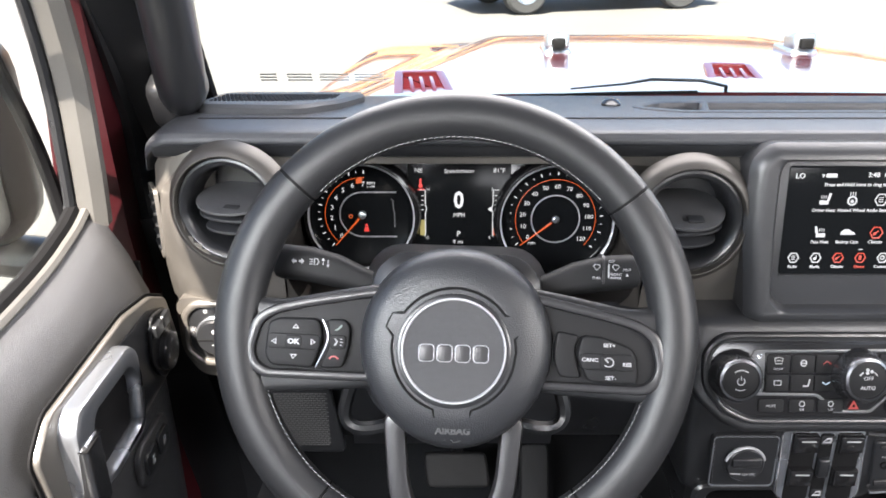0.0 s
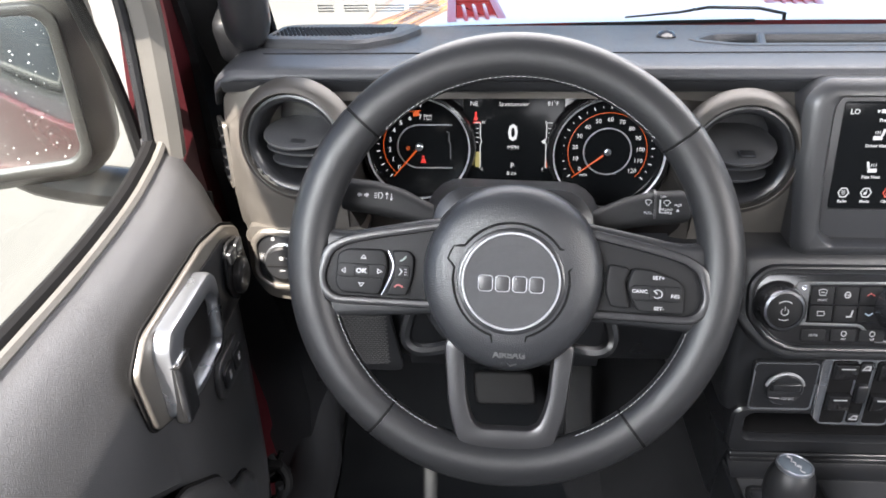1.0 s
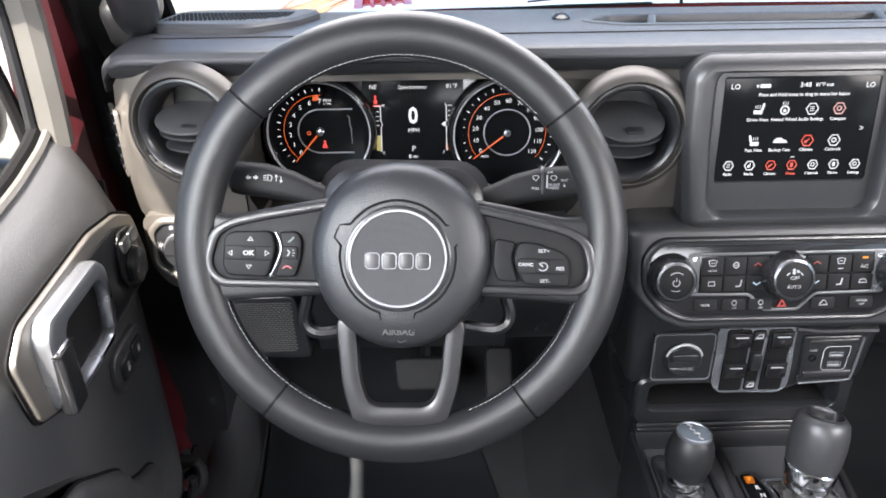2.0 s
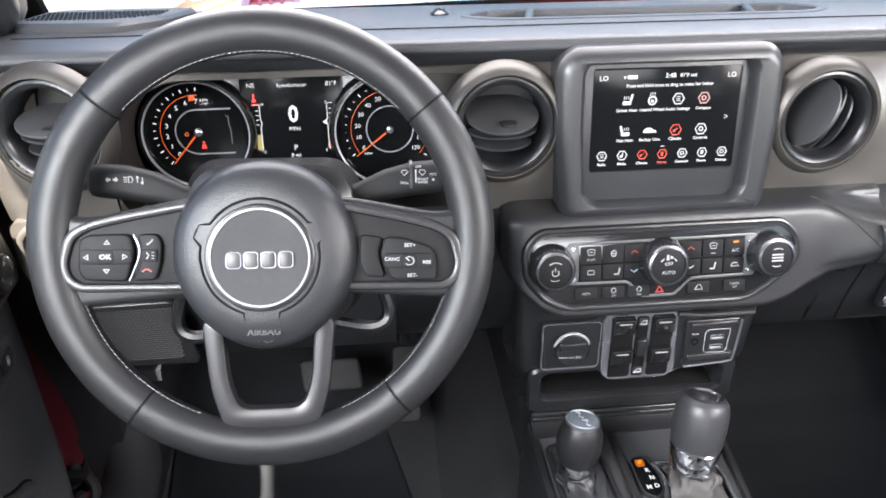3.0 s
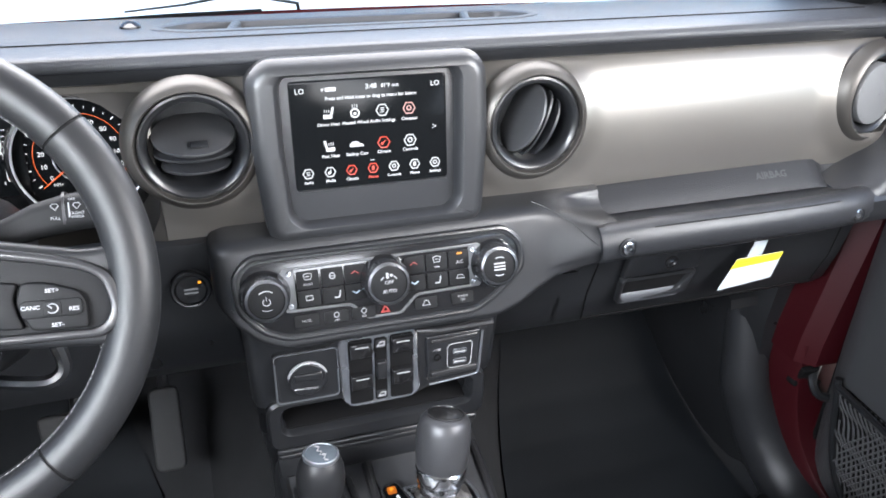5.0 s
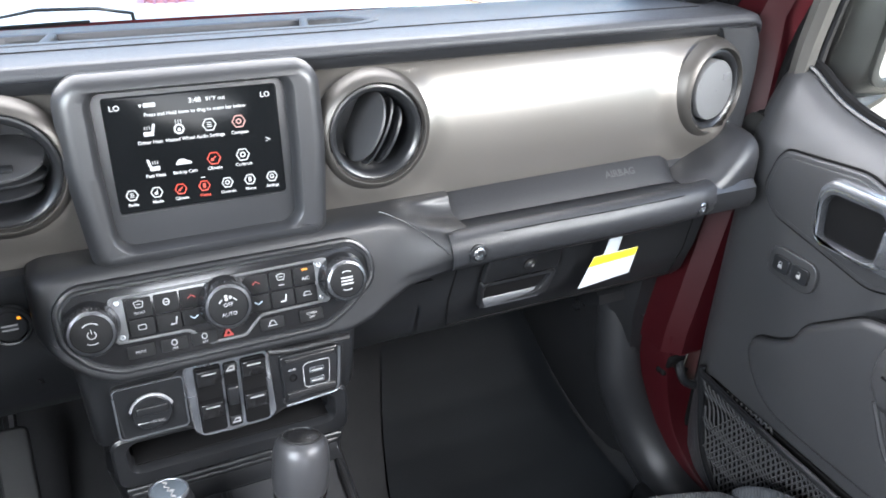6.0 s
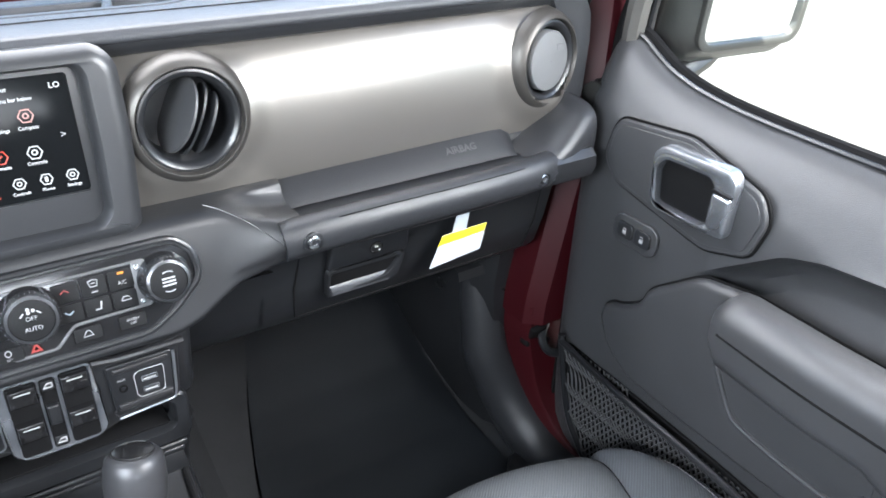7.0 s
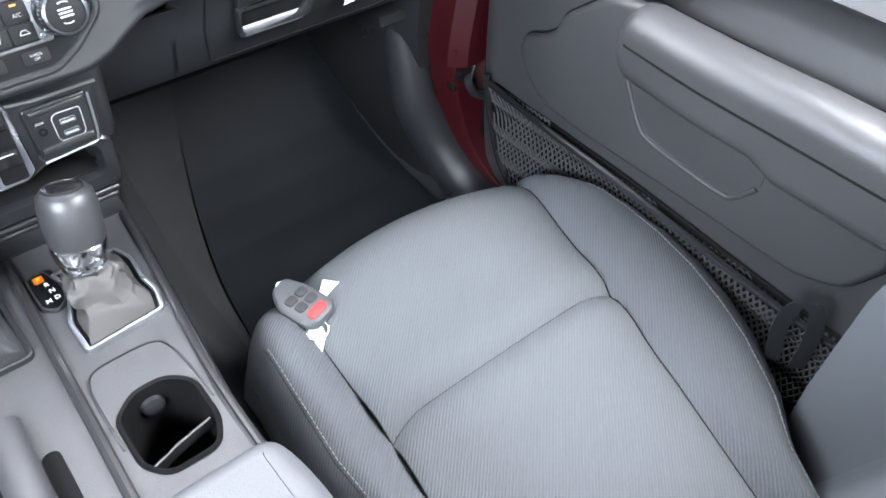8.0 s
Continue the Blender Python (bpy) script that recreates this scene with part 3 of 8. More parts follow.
# matte black sheet that stands for the shade in the gap above the panel
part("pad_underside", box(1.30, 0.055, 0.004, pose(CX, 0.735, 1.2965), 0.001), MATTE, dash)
# surround of the gauges
def panel_y(z):
    return float(np.interp(z, [p[1] for p in PZ[::-1]], [p[0] for p in PZ[::-1]]))


gs = [[(x, panel_y(z) + 0.001, z) for x, z in rrect(0.3445, 0.168, 0.004, 6, 0.02, 1.1965)],
      [(x, panel_y(z) + 0.003, z) for x, z in rrect(0.342, 0.1675, 0.074, 6, 0.02, 1.1965)],
      [(x, panel_y(z) + 0.012, z) for x, z in rrect(0.339, 0.1615, 0.071, 6, 0.02, 1.1965)],
      [(x, 0.745, z) for x, z in rrect(0.337, 0.148, 0.068, 6, 0.02, 1.196)],
      [(x, 0.770, z) for x, z in rrect(0.337, 0.148, 0.068, 6, 0.02, 1.196)]]
part("surround_face", loft(gs[:2], caps=(False, False)), RINGP, dash)
part("gauge_surround", loft(gs[1:], caps=(False, False)), RINGP, dash)

def sgn_pow(v, p=0.6):
    return math.copysign(abs(v) ** p, v)


# left end cap and lower left panel
part("end_cap", loft([[(x, y, z) for x, y in ((-0.281 + dx, 0.735), (-0.279 + dx, 0.705), (-0.262 + dx, 0.688), (-0.24 + dx, 0.682), (-0.22 + dx, 0.70), (-0.22 + dx, 0.76), (-0.27 + dx, 0.78))]
                      for dx, z in ((0.03, 1.055), (0.018, 1.075), (0.008, 1.12), (0.0, 1.17), (0.0, 1.24), (0.004, 1.275), (0.016, 1.295))]), PANEL, dash)
part("end_cap", flip_x(loft([[(x, y, z) for x, y in ((-0.315 + dx, 0.745), (-0.314 + dx, 0.705), (-0.310 + dx, 0.688), (-0.300 + dx, 0.676), (-0.280 + dx, 0.672), (-0.25 + dx, 0.680), (-0.24 + dx, 0.76), (-0.300 + dx, 0.78))]
                             for dx, z in ((0.05, 1.075), (0.03, 1.10), (0.012, 1.13), (0.002, 1.17), (0.0, 1.24), (0.004, 1.275), (0.016, 1.297))])), DARK, dash)
part("lower_left_panel", loft([[(x, y, z) for x, z in rpoly([(-0.262, 1.150), (-0.13, 1.150), (-0.15, 1.09), (-0.20, 1.058), (-0.245, 1.062), (-0.262, 1.09)], 0.012)]
                               for y in (0.70, 0.668)]), PANEL, dash)
# knee panel round the steering column
KNEE = [(0.676, 1.142), (0.664, 1.135), (0.662, 1.10), (0.668, 1.04), (0.682, 0.985), (0.70, 0.962), (0.73, 0.955), (0.95, 0.96)]
part("knee_panel", swept(KNEE, spread(-0.20, 0.262, 14)), BLACK, dash)
GRAIN = mat("grained_black", (0.0110, 0.0116, 0.0128), 0.55, grain=700, bump=0.35, leather=True, vary=0.2, spec=0.2)
# passenger side: airbag strip, shelf, grab bar, lower face
strip = []
for x, k, sl in ((0.612, 0.50, 0.0), (0.622, 0.72, 0.014), (0.638, 0.80, 0.022), (0.68, 0.84, 0.010), (0.75, 0.88, 0.0), (0.85, 0.94, 0.0), (0.915, 0.97, 0.0), (0.935, 0.92, -0.006), (0.950, 0.60, -0.014), (0.958, 0.15, -0.014)):
    strip.append([(x + sl * w, y, 1.122 + (z - 1.122) * k) for y, z, w in ((0.678, 1.1535, 0), (0.6695, 1.1530, 0), (0.6655, 1.1500, 0.2), (0.6535, 1.1385, 0.6), (0.6440, 1.1290, 0.9), (0.6415, 1.1240, 1), (0.66, 1.116, 1))])
part("airbag_strip", loft(strip), GRAIN, dash, "grained black airbag cover strip")
SHELF = [(0.672, 1.150), (0.668, 1.126), (0.640, 1.122), (0.618, 1.128), (0.603, 1.130), (0.594, 1.122), (0.592, 1.108), (0.598, 1.094), (0.618, 1.086), (0.655, 1.083), (0.664, 1.06), (0.676, 1.0), (0.690, 0.955), (0.705, 0.938), (0.74, 0.930), (0.98, 0.94)]
part("lower_passenger_panel", swept(SHELF, spread(0.615, 1.032, 24, 0.03), 0.0), BLACK, dash)
part("lower_filler", swept([(0.640, 1.055), (0.664, 1.045), (0.676, 1.0), (0.690, 0.955), (0.705, 0.938), (0.74, 0.930), (0.98, 0.94)], spread(0.515, 0.62, 4)), BLACK, dash)
part("bar_end", loft([[(x, cy + 0.055 * sgn_pow(math.cos(a)), cz + hz * sgn_pow(math.sin(a))) for a in [2 * math.pi * k / 28 for k in range(28)]]
                      for x, cy, cz, hz in ((0.945, 0.662, 1.109, 0.016), (0.962, 0.653, 1.110, 0.022), (0.980, 0.652, 1.115, 0.027), (0.998, 0.654, 1.121, 0.034), (1.014, 0.658, 1.126, 0.040), (1.030, 0.662, 1.133, 0.043), (1.046, 0.668, 1.136, 0.042), (1.057, 0.684, 1.136, 0.032))]), DARK, dash)
bar = smooth_path([(0.618, 0.608, 1.108), (0.66, 0.603, 1.112), (0.72, 0.600, 1.114), (0.80, 0.599, 1.114), (0.88, 0.600, 1.114), (0.94, 0.605, 1.113), (0.968, 0.612, 1.112)], 4)
part("grab_bar", tube(bar, 0.019, 14, flat=1.15), DARK, dash, "padded grab bar")

# round air vents
def air_vent(x, y, z, yaw, tilt, closed=False, turn=0.0):
    v = thing("air_vent", (x, y, z), "round black air vent with a grey ring, shut" if closed else "round black air vent with a grey ring and tilted slats", "air vent", group="round dash vents")
    m = pose(x, y, z, 0, 0, yaw) @ face(0, 0, 0, 4)
    part("ring", lathe([(0.0625, -0.016), (0.0605, -0.0095), (0.0580, -0.0045), (0.0555, -0.0014), (0.0535, 0.0), (0.0518, 0.0012), (0.0508, 0.0011), (0.0500, -0.0008), (0.0490, -0.006)], m, 56), RINGP, v, "grey painted ring")
    part("barrel", lathe([(0.0466, -0.006), (0.0455, -0.003), (0.0435, -0.0025), (0.0405, -0.004), (0.0385, -0.007), (0.0375, -0.012), (0.0365, -0.045), (0.001, -0.045)], m @ Matrix.Scale(1.06, 4), 48), BLACK, v)
    b = m @ Matrix.Scale(1.06, 4) @ pose(0, 0, -0.004) @ pose(0, 0, 0, 0, 0, turn)
    if closed:
        part("flap", lathe([(0.0345, -0.010), (0.0345, 0.000), (0.0335, 0.0016), (0.020, 0.0035), (0.0005, 0.004)], b, 40), FLAP, v, "closed round flap")
        part("flap_tab", box(0.012, 0.008, 0.003, b @ pose(0.016, 0.014, 0.003), 0.001), FLAP, v)
        return v
    for i, (off, tl) in enumerate(((0.006, tilt), (-0.008, tilt - 3), (-0.0195, tilt - 5))):
        half = math.sqrt(max(0.0355 ** 2 - off * off, 1e-5)) * 0.985
        out = [(half * math.cos(a), 0.030 * math.sin(a)) for a in [2 * math.pi * k / 28 for k in range(28)]] if i == 0 else [(half * math.cos(a), 0.017 * math.sin(a)) for a in [2 * math.pi * k / 28 for k in range(28)]]
        bm = plate(out, 0.0025, b @ pose(0, off, -0.016) @ pose(0, 0, 0, -90 + tl, 0, 0), 0.0008, 2)
        # First slat paler: the sky's reflection on it is in the colour.
        part("slat", bm, DOORP if i == 0 else DARK, v)
    part("thumb_tab", box(0.014, 0.003, 0.008, b @ pose(0.004, 0.003, 0.002, tilt, 0, 0), 0.001), DARK, v)
    return v


air_vent(-0.196, 0.651, 1.247, -10, 14)
air_vent(0.227, 0.653, 1.235, 0, 22)
air_vent(0.5575, 0.653, 1.229, 0, 10, turn=65)
air_vent(1.000, 0.660, 1.227, 12, 40, closed=True)

# ---- steering wheel ----
WM = face(0.010, 0.508, 1.205, 26) @ pose(0, 0, 0, 0, 0, -1.8)
sw = thing("steering_wheel", (0.010, 0.508, 1.205), "black leather three-spoke steering wheel with pale stitching", "steering wheel")
RM, RT = 0.1650, 0.0180


def rim_ring(a0, a1, r_mul=1.0, n=24, steps=64, rm=RM):
    loops = []
    for i in range(steps + 1):
        a = radians(a0 + (a1 - a0) * i / steps)
        loops.append([((rm + RT * r_mul * math.cos(b)) * math.cos(a), (rm + RT * r_mul * math.cos(b)) * math.sin(a), 0.92 * RT * r_mul * math.sin(b))
                      for b in [2 * math.pi * j / n for j in range(n)]])
    return loops


SEAMS = (39, 139, 232, 308)
for a0, a1 in ((39, 139), (139, 232), (232, 308), (308, 399)):
    part("rim", loft(rim_ring(a0 + 0.4, a1 - 0.4), WM), LEATHER, sw, "smooth black leather rim section")
for a in SEAMS:
    part("rim_seam", loft(rim_ring(a - 0.5, a + 0.5, 0.962, steps=2), WM), MATTE, sw)
# paired stitches along the inner edge of the rim
def stitches(a0, a1):
    bms = []
    n = int((a1 - a0) / 1.7)
    for i in range(n):
        for s in (1,):
            a = radians(a0 + (a1 - a0) * (i + 0.5) / n)
            b = radians(180 - 26 + s * 7)
            r = RM + (RT + 0.0002) * math.cos(b)
            bms.append(box(0.0030, 0.0006, 0.0005, WM @ pose(r * math.cos(a), r * math.sin(a), 0.92 * (RT + 0.0002) * math.sin(b), 0, 0, math.degrees(a) + 90 + s * 8), 0))
    return merge(*bms)


for a0, a1 in ((44, 136), (196, 248), (292, 344)):
    tagged(part("stitching", stitches(a0, a1), THREAD, sw, "pale thread stitches"), kind="stuff")

# airbag cover
def hub_outline(k, n=64):
    out = []
    for i in range(n):
        a = 2 * math.pi * i / n
        r = 0.0722
        c, s = math.cos(a), math.sin(a)
        p = 2.06
        q = (abs(c) ** p + abs(s) ** p) ** (-1 / p)
        x, y = r * q * c * k, r * q * s * k
        if y < 0:
            x *= 1 - 0.10 * (-y / r) ** 2
            y *= 1.08
        out.append((x, y - 0.0085))
    return out


HUB_Z = [(1.0, -0.02), (1.0, 0.002), (0.985, 0.011), (0.95, 0.0185), (0.90, 0.023), (0.82, 0.0265), (0.70, 0.029), (0.62, 0.0300)]
part("airbag_cover", loft([[(x, y, z) for x, y in hub_outline(k)] for k, z in HUB_Z], WM), DARK, sw, "grained black airbag cover")
HC = WM @ pose(-0.002, -0.0115, 0.0300)
part("cover_disc", lathe([(0.0415, -0.003), (0.0412, 0.0010), (0.0400, 0.0018), (0.0385, 0.0018)], HC, 56), BLACK, sw)
part("emblem_ring", lathe([(0.0381, 0.0005), (0.0380, 0.0024), (0.0375, 0.0030), (0.0368, 0.0030), (0.0362, 0.0020), (0.0362, 0.0004)], HC, 64), BRIGHT, sw, "bright silver ring")
part("emblem_disc", lathe([(0.0364, 0.0012), (0.0300, 0.0019), (0.018, 0.0026), (0.0005, 0.0030)], HC, 48),
     mat("ribbed_grey", (0.0440, 0.0450, 0.0470), 0.5, ribs=420.0, rib_axis=2, bump=0.2), sw, "finely ribbed dark disc")
# plain raised shapes where the maker's badge stands
edge_bm, fill_bm = [], []
for px, py, w, h in ((-0.0195, -0.0015, 0.0116, 0.0128), (-0.0065, -0.0015, 0.0116, 0.0128), (0.0065, -0.0015, 0.0116, 0.0128), (0.0195, -0.0015, 0.0116, 0.0128)):
    o_b = rrect(w, h, 0.0032, 4, px, py)
    edge_bm.append(rim_frame(o_b, inset(ccw(o_b), 0.0008), 0.0016, HC @ pose(0, 0, 0.0028), 0.0005))
    fill_bm.append(plate(inset(ccw(o_b), 0.0006), 0.0014, HC @ pose(0, 0, 0.0028), 0.0004))
part("badge", merge(*edge_bm), BRIGHT, sw, "raised chrome outlines of the badge")
part("badge_fill", merge(*fill_bm), SATIN, sw)
# seam that runs round the disc with an ear at each side and a point below
seam = []
for a in range(0, 361, 6):
    r = 0.0475
    if 15 <= a <= 33 or 147 <= a <= 165:
        r = 0.0545
    elif 258 <= a <= 282:
        r = 0.0580
    elif a > 180:
        r = 0.0470
    r *= 0.945
    seam.append((r * math.cos(radians(a)), r * math.sin(radians(a)), -0.0002 - max(0.0, r - 0.046) * 0.35))
part("cover_seam", tube(seam[:-1], 0.0011, 6, closed=True, m=HC), MATTE, sw)

# side spokes
SPM = WM @ pose(0, 0, 0, 0, 0, -1.0)
for s in (-1, 1):
    def mx(p):
        return [(s * x, y) for x, y in p]
    arm_out = rpoly(mx([(0.050, 0.036), (0.080, 0.031), (0.135, 0.020), (0.160, 0.024), (0.162, -0.030), (0.150, -0.050), (0.11, -0.047), (0.050, -0.043)]), 0.012)
    part("spoke", plate(arm_out, 0.016, WM @ pose(0, 0, -0.008), 0.006, 4), LEATHER, sw)
    fo = rpoly(mx([(0.045, 0.0335), (0.062, 0.031), (0.111, 0.0215), (0.136, 0.015), (0.152, 0.0055), (0.1575, -0.0195), (0.1535, -0.0325), (0.1425, -0.0395), (0.045, -0.039)]), 0.008)
    fi = rpoly(mx([(0.045, 0.0262), (0.062, 0.0237), (0.110, 0.0143), (0.133, 0.0085), (0.1445, 0.0012), (0.1495, -0.0177), (0.1470, -0.0270), (0.139, -0.0328), (0.045, -0.0325)]), 0.007)
    part("spoke_bezel", rim_frame(fo, fi, 0.0060, SPM @ pose(0, 0, 0.0075), 0.0026), SATIN, sw, "satin dark metal bezel")
    part("switch_plate", plate(fi, 0.002, SPM @ pose(0, 0, 0.0075), 0.0005), KEYM, sw)

# lower spoke: a dark U with a satin edge
uo = rpoly([(-0.053, -0.060), (-0.047, -0.120), (-0.037, -0.152), (0.037, -0.152), (0.047, -0.120), (0.053, -0.060)], 0.012, 6)
ui = rpoly([(-0.036, -0.066), (-0.0325, -0.112), (-0.025, -0.134), (0.025, -0.134), (0.0325, -0.112), (0.036, -0.066)], 0.010, 6)
part("lower_spoke", rim_frame(uo, ui, 0.013, WM @ pose(0, 0, -0.004), 0.0035), SATIN, sw, "dark satin lower spoke")

# column shroud and stalks
col = thing("steering_column", (0.010, 0.62, 1.15), "black plastic steering column shroud", "steering column")
cm = WM @ pose(0, -0.012, 0)
part("shroud", loft([[(x, y, z) for x, y in rrect(w, h, 0.03, 5, 0, oy)] for w, h, oy, z in ((0.11, 0.115, 0.0, -0.02), (0.135, 0.135, 0.005, -0.03), (0.15, 0.14, 0.01, -0.06), (0.15, 0.14, 0.01, -0.12), (0.13, 0.12, 0.01, -0.20))], cm), BLACK, col)
part("tilt_handle", tube(smooth_path([(-0.075, 0.56, 1.135), (-0.085, 0.55, 1.10), (-0.07, 0.545, 1.088), (-0.03, 0.555, 1.09)], 4), 0.006, 8), BLACK, col)
part("tilt_handle", tube(smooth_path([(0.095, 0.56, 1.135), (0.105, 0.55, 1.10), (0.09, 0.545, 1.088), (0.05, 0.555, 1.09)], 4), 0.006, 8), BLACK, col)


def stalk(s):
    st = thing("stalk", (0.010 + s * 0.06, 0.58, 1.21), "black turn signal stalk with white symbols" if s < 0 else "black wiper stalk with white printing", "stalk", group="column stalks")
    m = WM @ pose(0, 0.030, -0.045)
    loops = []
    for x, cy, hw, hh in ((0.055, 0.000, 0.010, 0.009), (0.075, 0.006, 0.011, 0.011), (0.095, 0.013, 0.012, 0.0135), (0.118, 0.018, 0.0125, 0.0145), (0.140, 0.020, 0.0125, 0.0142), (0.1465, 0.020, 0.0115, 0.0125), (0.149, 0.020, 0.009, 0.009)):
        loops.append([(s * x, cy + b, a) for a, b in rrect(2 * hw, 2 * hh, min(hw, hh) * 0.7, 4)])
    part("lever", loft(loops, m), KEYM, st)
    return st, m @ pose(0, 0, 0.0125)


stalk_l = stalk(-1)[0]
stalk_r = stalk(1)[0]
part("twist_ring", loft([[(x, 0.019 + b, a - 0.0) for a, b in rrect(0.0262, 0.0302, 0.010, 4)] for x in (0.1165, 0.1185)], WM @ pose(0, 0.030, -0.045)), SATIN, stalk_r)

# ---- centre stack ----
stack = thing("center_stack", (CX, 0.66, 0.80), "black plastic centre stack below the touchscreen", "center stack")
part("lower_box", loft([[(x, y, z) for x, y in rpoly([(CX - hw, 0.95), (CX - hw, yf), (CX + hw, yf), (CX + hw, 0.95)], 0.012)]
                        for hw, yf, z in ((0.122, 0.665, 0.78), (0.124, 0.660, 0.84), (0.130, 0.650, 0.885), (0.132, 0.6465, 0.8985), (0.132, 0.745, 0.8990), (0.134, 0.745, 0.9355), (0.134, 0.6455, 0.936), (0.137, 0.645, 0.945), (0.140, 0.640, 1.03), (0.140, 0.64, 1.07))]), BLACK, stack)
# chamfered housing of the climate controls, flowing into the passenger side
HM = face(CX, 0.612, 1.095, 16)
def hx(pts):
    return [(x - CX, z - 1.095) for x, z in pts]
def housing_y(z):
    return 0.6145 + (z - 1.095) * 0.287


def housing_section(zb):
    return [(0.72, 1.1495), (0.668, 1.1485), (0.650, 1.1475), (0.6385, 1.1455), (0.630, 1.140), (0.6255, 1.130), (housing_y(1.110), 1.110), (housing_y(1.088), 1.088),
            (housing_y(zb + 0.014), zb + 0.014), (housing_y(zb + 0.004) + 0.001, zb + 0.004), (housing_y(zb) + 0.012, zb - 0.002), (0.66, zb - 0.004), (0.72, zb - 0.004)]


BAR_SECTION = [(0.72, 1.1495), (0.664, 1.1485), (0.655, 1.139), (0.644, 1.1305), (0.625, 1.1305), (0.608, 1.130), (0.597, 1.122), (0.592, 1.110), (0.595, 1.098), (0.602, 1.090), (0.620, 1.084), (0.66, 1.080), (0.72, 1.0)]


def housing_loop(x):
    zb = float(np.interp(x, (0.226, 0.234, 0.246, 0.264, 0.285, 0.505, 0.530, 0.552, 0.575), (1.085, 1.078, 1.066, 1.050, 1.040, 1.040, 1.047, 1.060, 1.070)))
    u = min(max((x - 0.552) / 0.088, 0.0), 1.0)
    u = u * u * (3 - 2 * u)
    e = max(0.0, 1 - (x - 0.226) / 0.022)
    k = 1 - 0.35 * (1 - math.sqrt(max(0.0, 1 - e * e)))
    pts = [(y * (1 - u) + y2 * u, z * (1 - u) + z2 * u) for (y, z), (y2, z2) in zip(housing_section(zb), BAR_SECTION)]
    pts = [(0, 0.68 + (y - 0.68) * k, 1.112 + (z - 1.112) * (k if y < 0.7 else 1)) for y, z in pts]
    return [(x, q.y, q.z) for q in smooth_path(pts, 4)]


part("control_housing", loft([housing_loop(x) for x in [0.226 + 0.0027 * k for k in range(9)] + [0.252 + 0.0122 * k for k in range(25)] + [0.552 + 0.008 * k for k in range(12)]]), HOUSE, stack)
crease = [housing_loop(0.556 + 0.0067 * k)[9 + 2 * k] for k in range(10)]
part("housing_crease", tube(smooth_path(crease, 3), 0.0007, 6), BLACK, stack)
# open pocket below the switches, and ridges under it
po = [(x, z) for x, z in rrect(0.250, 0.066, 0.014, 5, CX, 0.912)]
pi = [(x, z) for x, z in rrect(0.216, 0.036, 0.010, 5, CX, 0.917)]
part("pocket_rim", loft([[(x, 0.660, z) for x, z in ccw(po)], [(x, 0.640, z) for x, z in ccw(po)], [(x, 0.637, z) for x, z in inset(ccw(po), 0.003)], [(x, 0.638, z) for x, z in inset(ccw(pi), -0.003)],
                         [(x, 0.643, z) for x, z in ccw(pi)], [(x, 0.660, z) for x, z in ccw(pi)]], caps=(False, False)), BLACK, stack)
# Mat in near-black so the pocket's depth falls into shade.
part("pocket_mat", box(0.21, 0.095, 0.002, pose(CX, 0.695, 0.9005), 0.0005), MATTE, stack)
for k in range(3):
    part("ridge", box(0.236 - 0.006 * k, 0.010, 0.008, pose(CX, 0.644 + 0.004 * k, 0.872 - 0.011 * k, -10, 0, 0), 0.003, 3), BLACK, stack)

# ---- touchscreen ----
ts = thing("touchscreen", (CX, 0.655, 1.22), "seven inch touchscreen in a grey chamfered bezel", "touchscreen")
TM = face(CX, 0.663, 1.2245, 9)
bo = ccw(rpoly([(-0.1125, 0.066), (-0.097, 0.0825), (0.100, 0.0825), (0.1145, 0.066), (0.1155, 0.0), (0.1095, -0.080), (0.102, -0.0895), (-0.095, -0.0895), (-0.1045, -0.080), (-0.1125, 0.0)], 0.010))
bi = ccw(rpoly([(-0.0845, 0.058), (-0.0795, 0.0665), (0.0785, 0.0665), (0.0835, 0.058), (0.0835, 0.0), (0.0815, -0.062), (0.0715, -0.0715), (-0.0705, -0.0715), (-0.0815, -0.062), (-0.0845, 0.0)], 0.006))
BEZ = mat("bezel_grey", (0.017, 0.0178, 0.0195), 0.38, grain=900, bump=0.2)
part("bezel", loft([[(x, y, -0.04) for x, y in bo], [(x, y, 0.010) for x, y in bo], [(x, y, 0.0170) for x, y in inset(bo, 0.005)], [(x, y, 0.0200) for x, y in inset(bo, 0.010)],
                    [(x, y, 0.0205) for x, y in inset(bo, 0.014)], [(x, y, 0.0200) for x, y in inset(bi, -0.005)], [(x, y, 0.0180) for x, y in inset(bi, -0.0025)], [(x, y, 0.0095) for x, y in inset(bi, 0.0012)], [(x, y, 0.004) for x, y in inset(bi, 0.0015)]], TM, caps=(True, False)), BEZ, ts, "grey plastic bezel")
part("chin", plate(inset(bi, 0.0005), 0.0035, TM @ pose(0, 0, 0.004), 0.0005), BEZ, ts)
part("screen", plate(rrect(0.1490, 0.1015, 0.003, 3, -0.0005, 0.0105), 0.0016, TM @ pose(0, 0, 0.0069), 0.0005), LCD, ts, "lit screen with white and red icons")
part("chin_edge", tube([(-0.074, -0.0412, 0.0082), (0.073, -0.0412, 0.0082)], 0.0008, 6, m=TM), BLACK, ts)

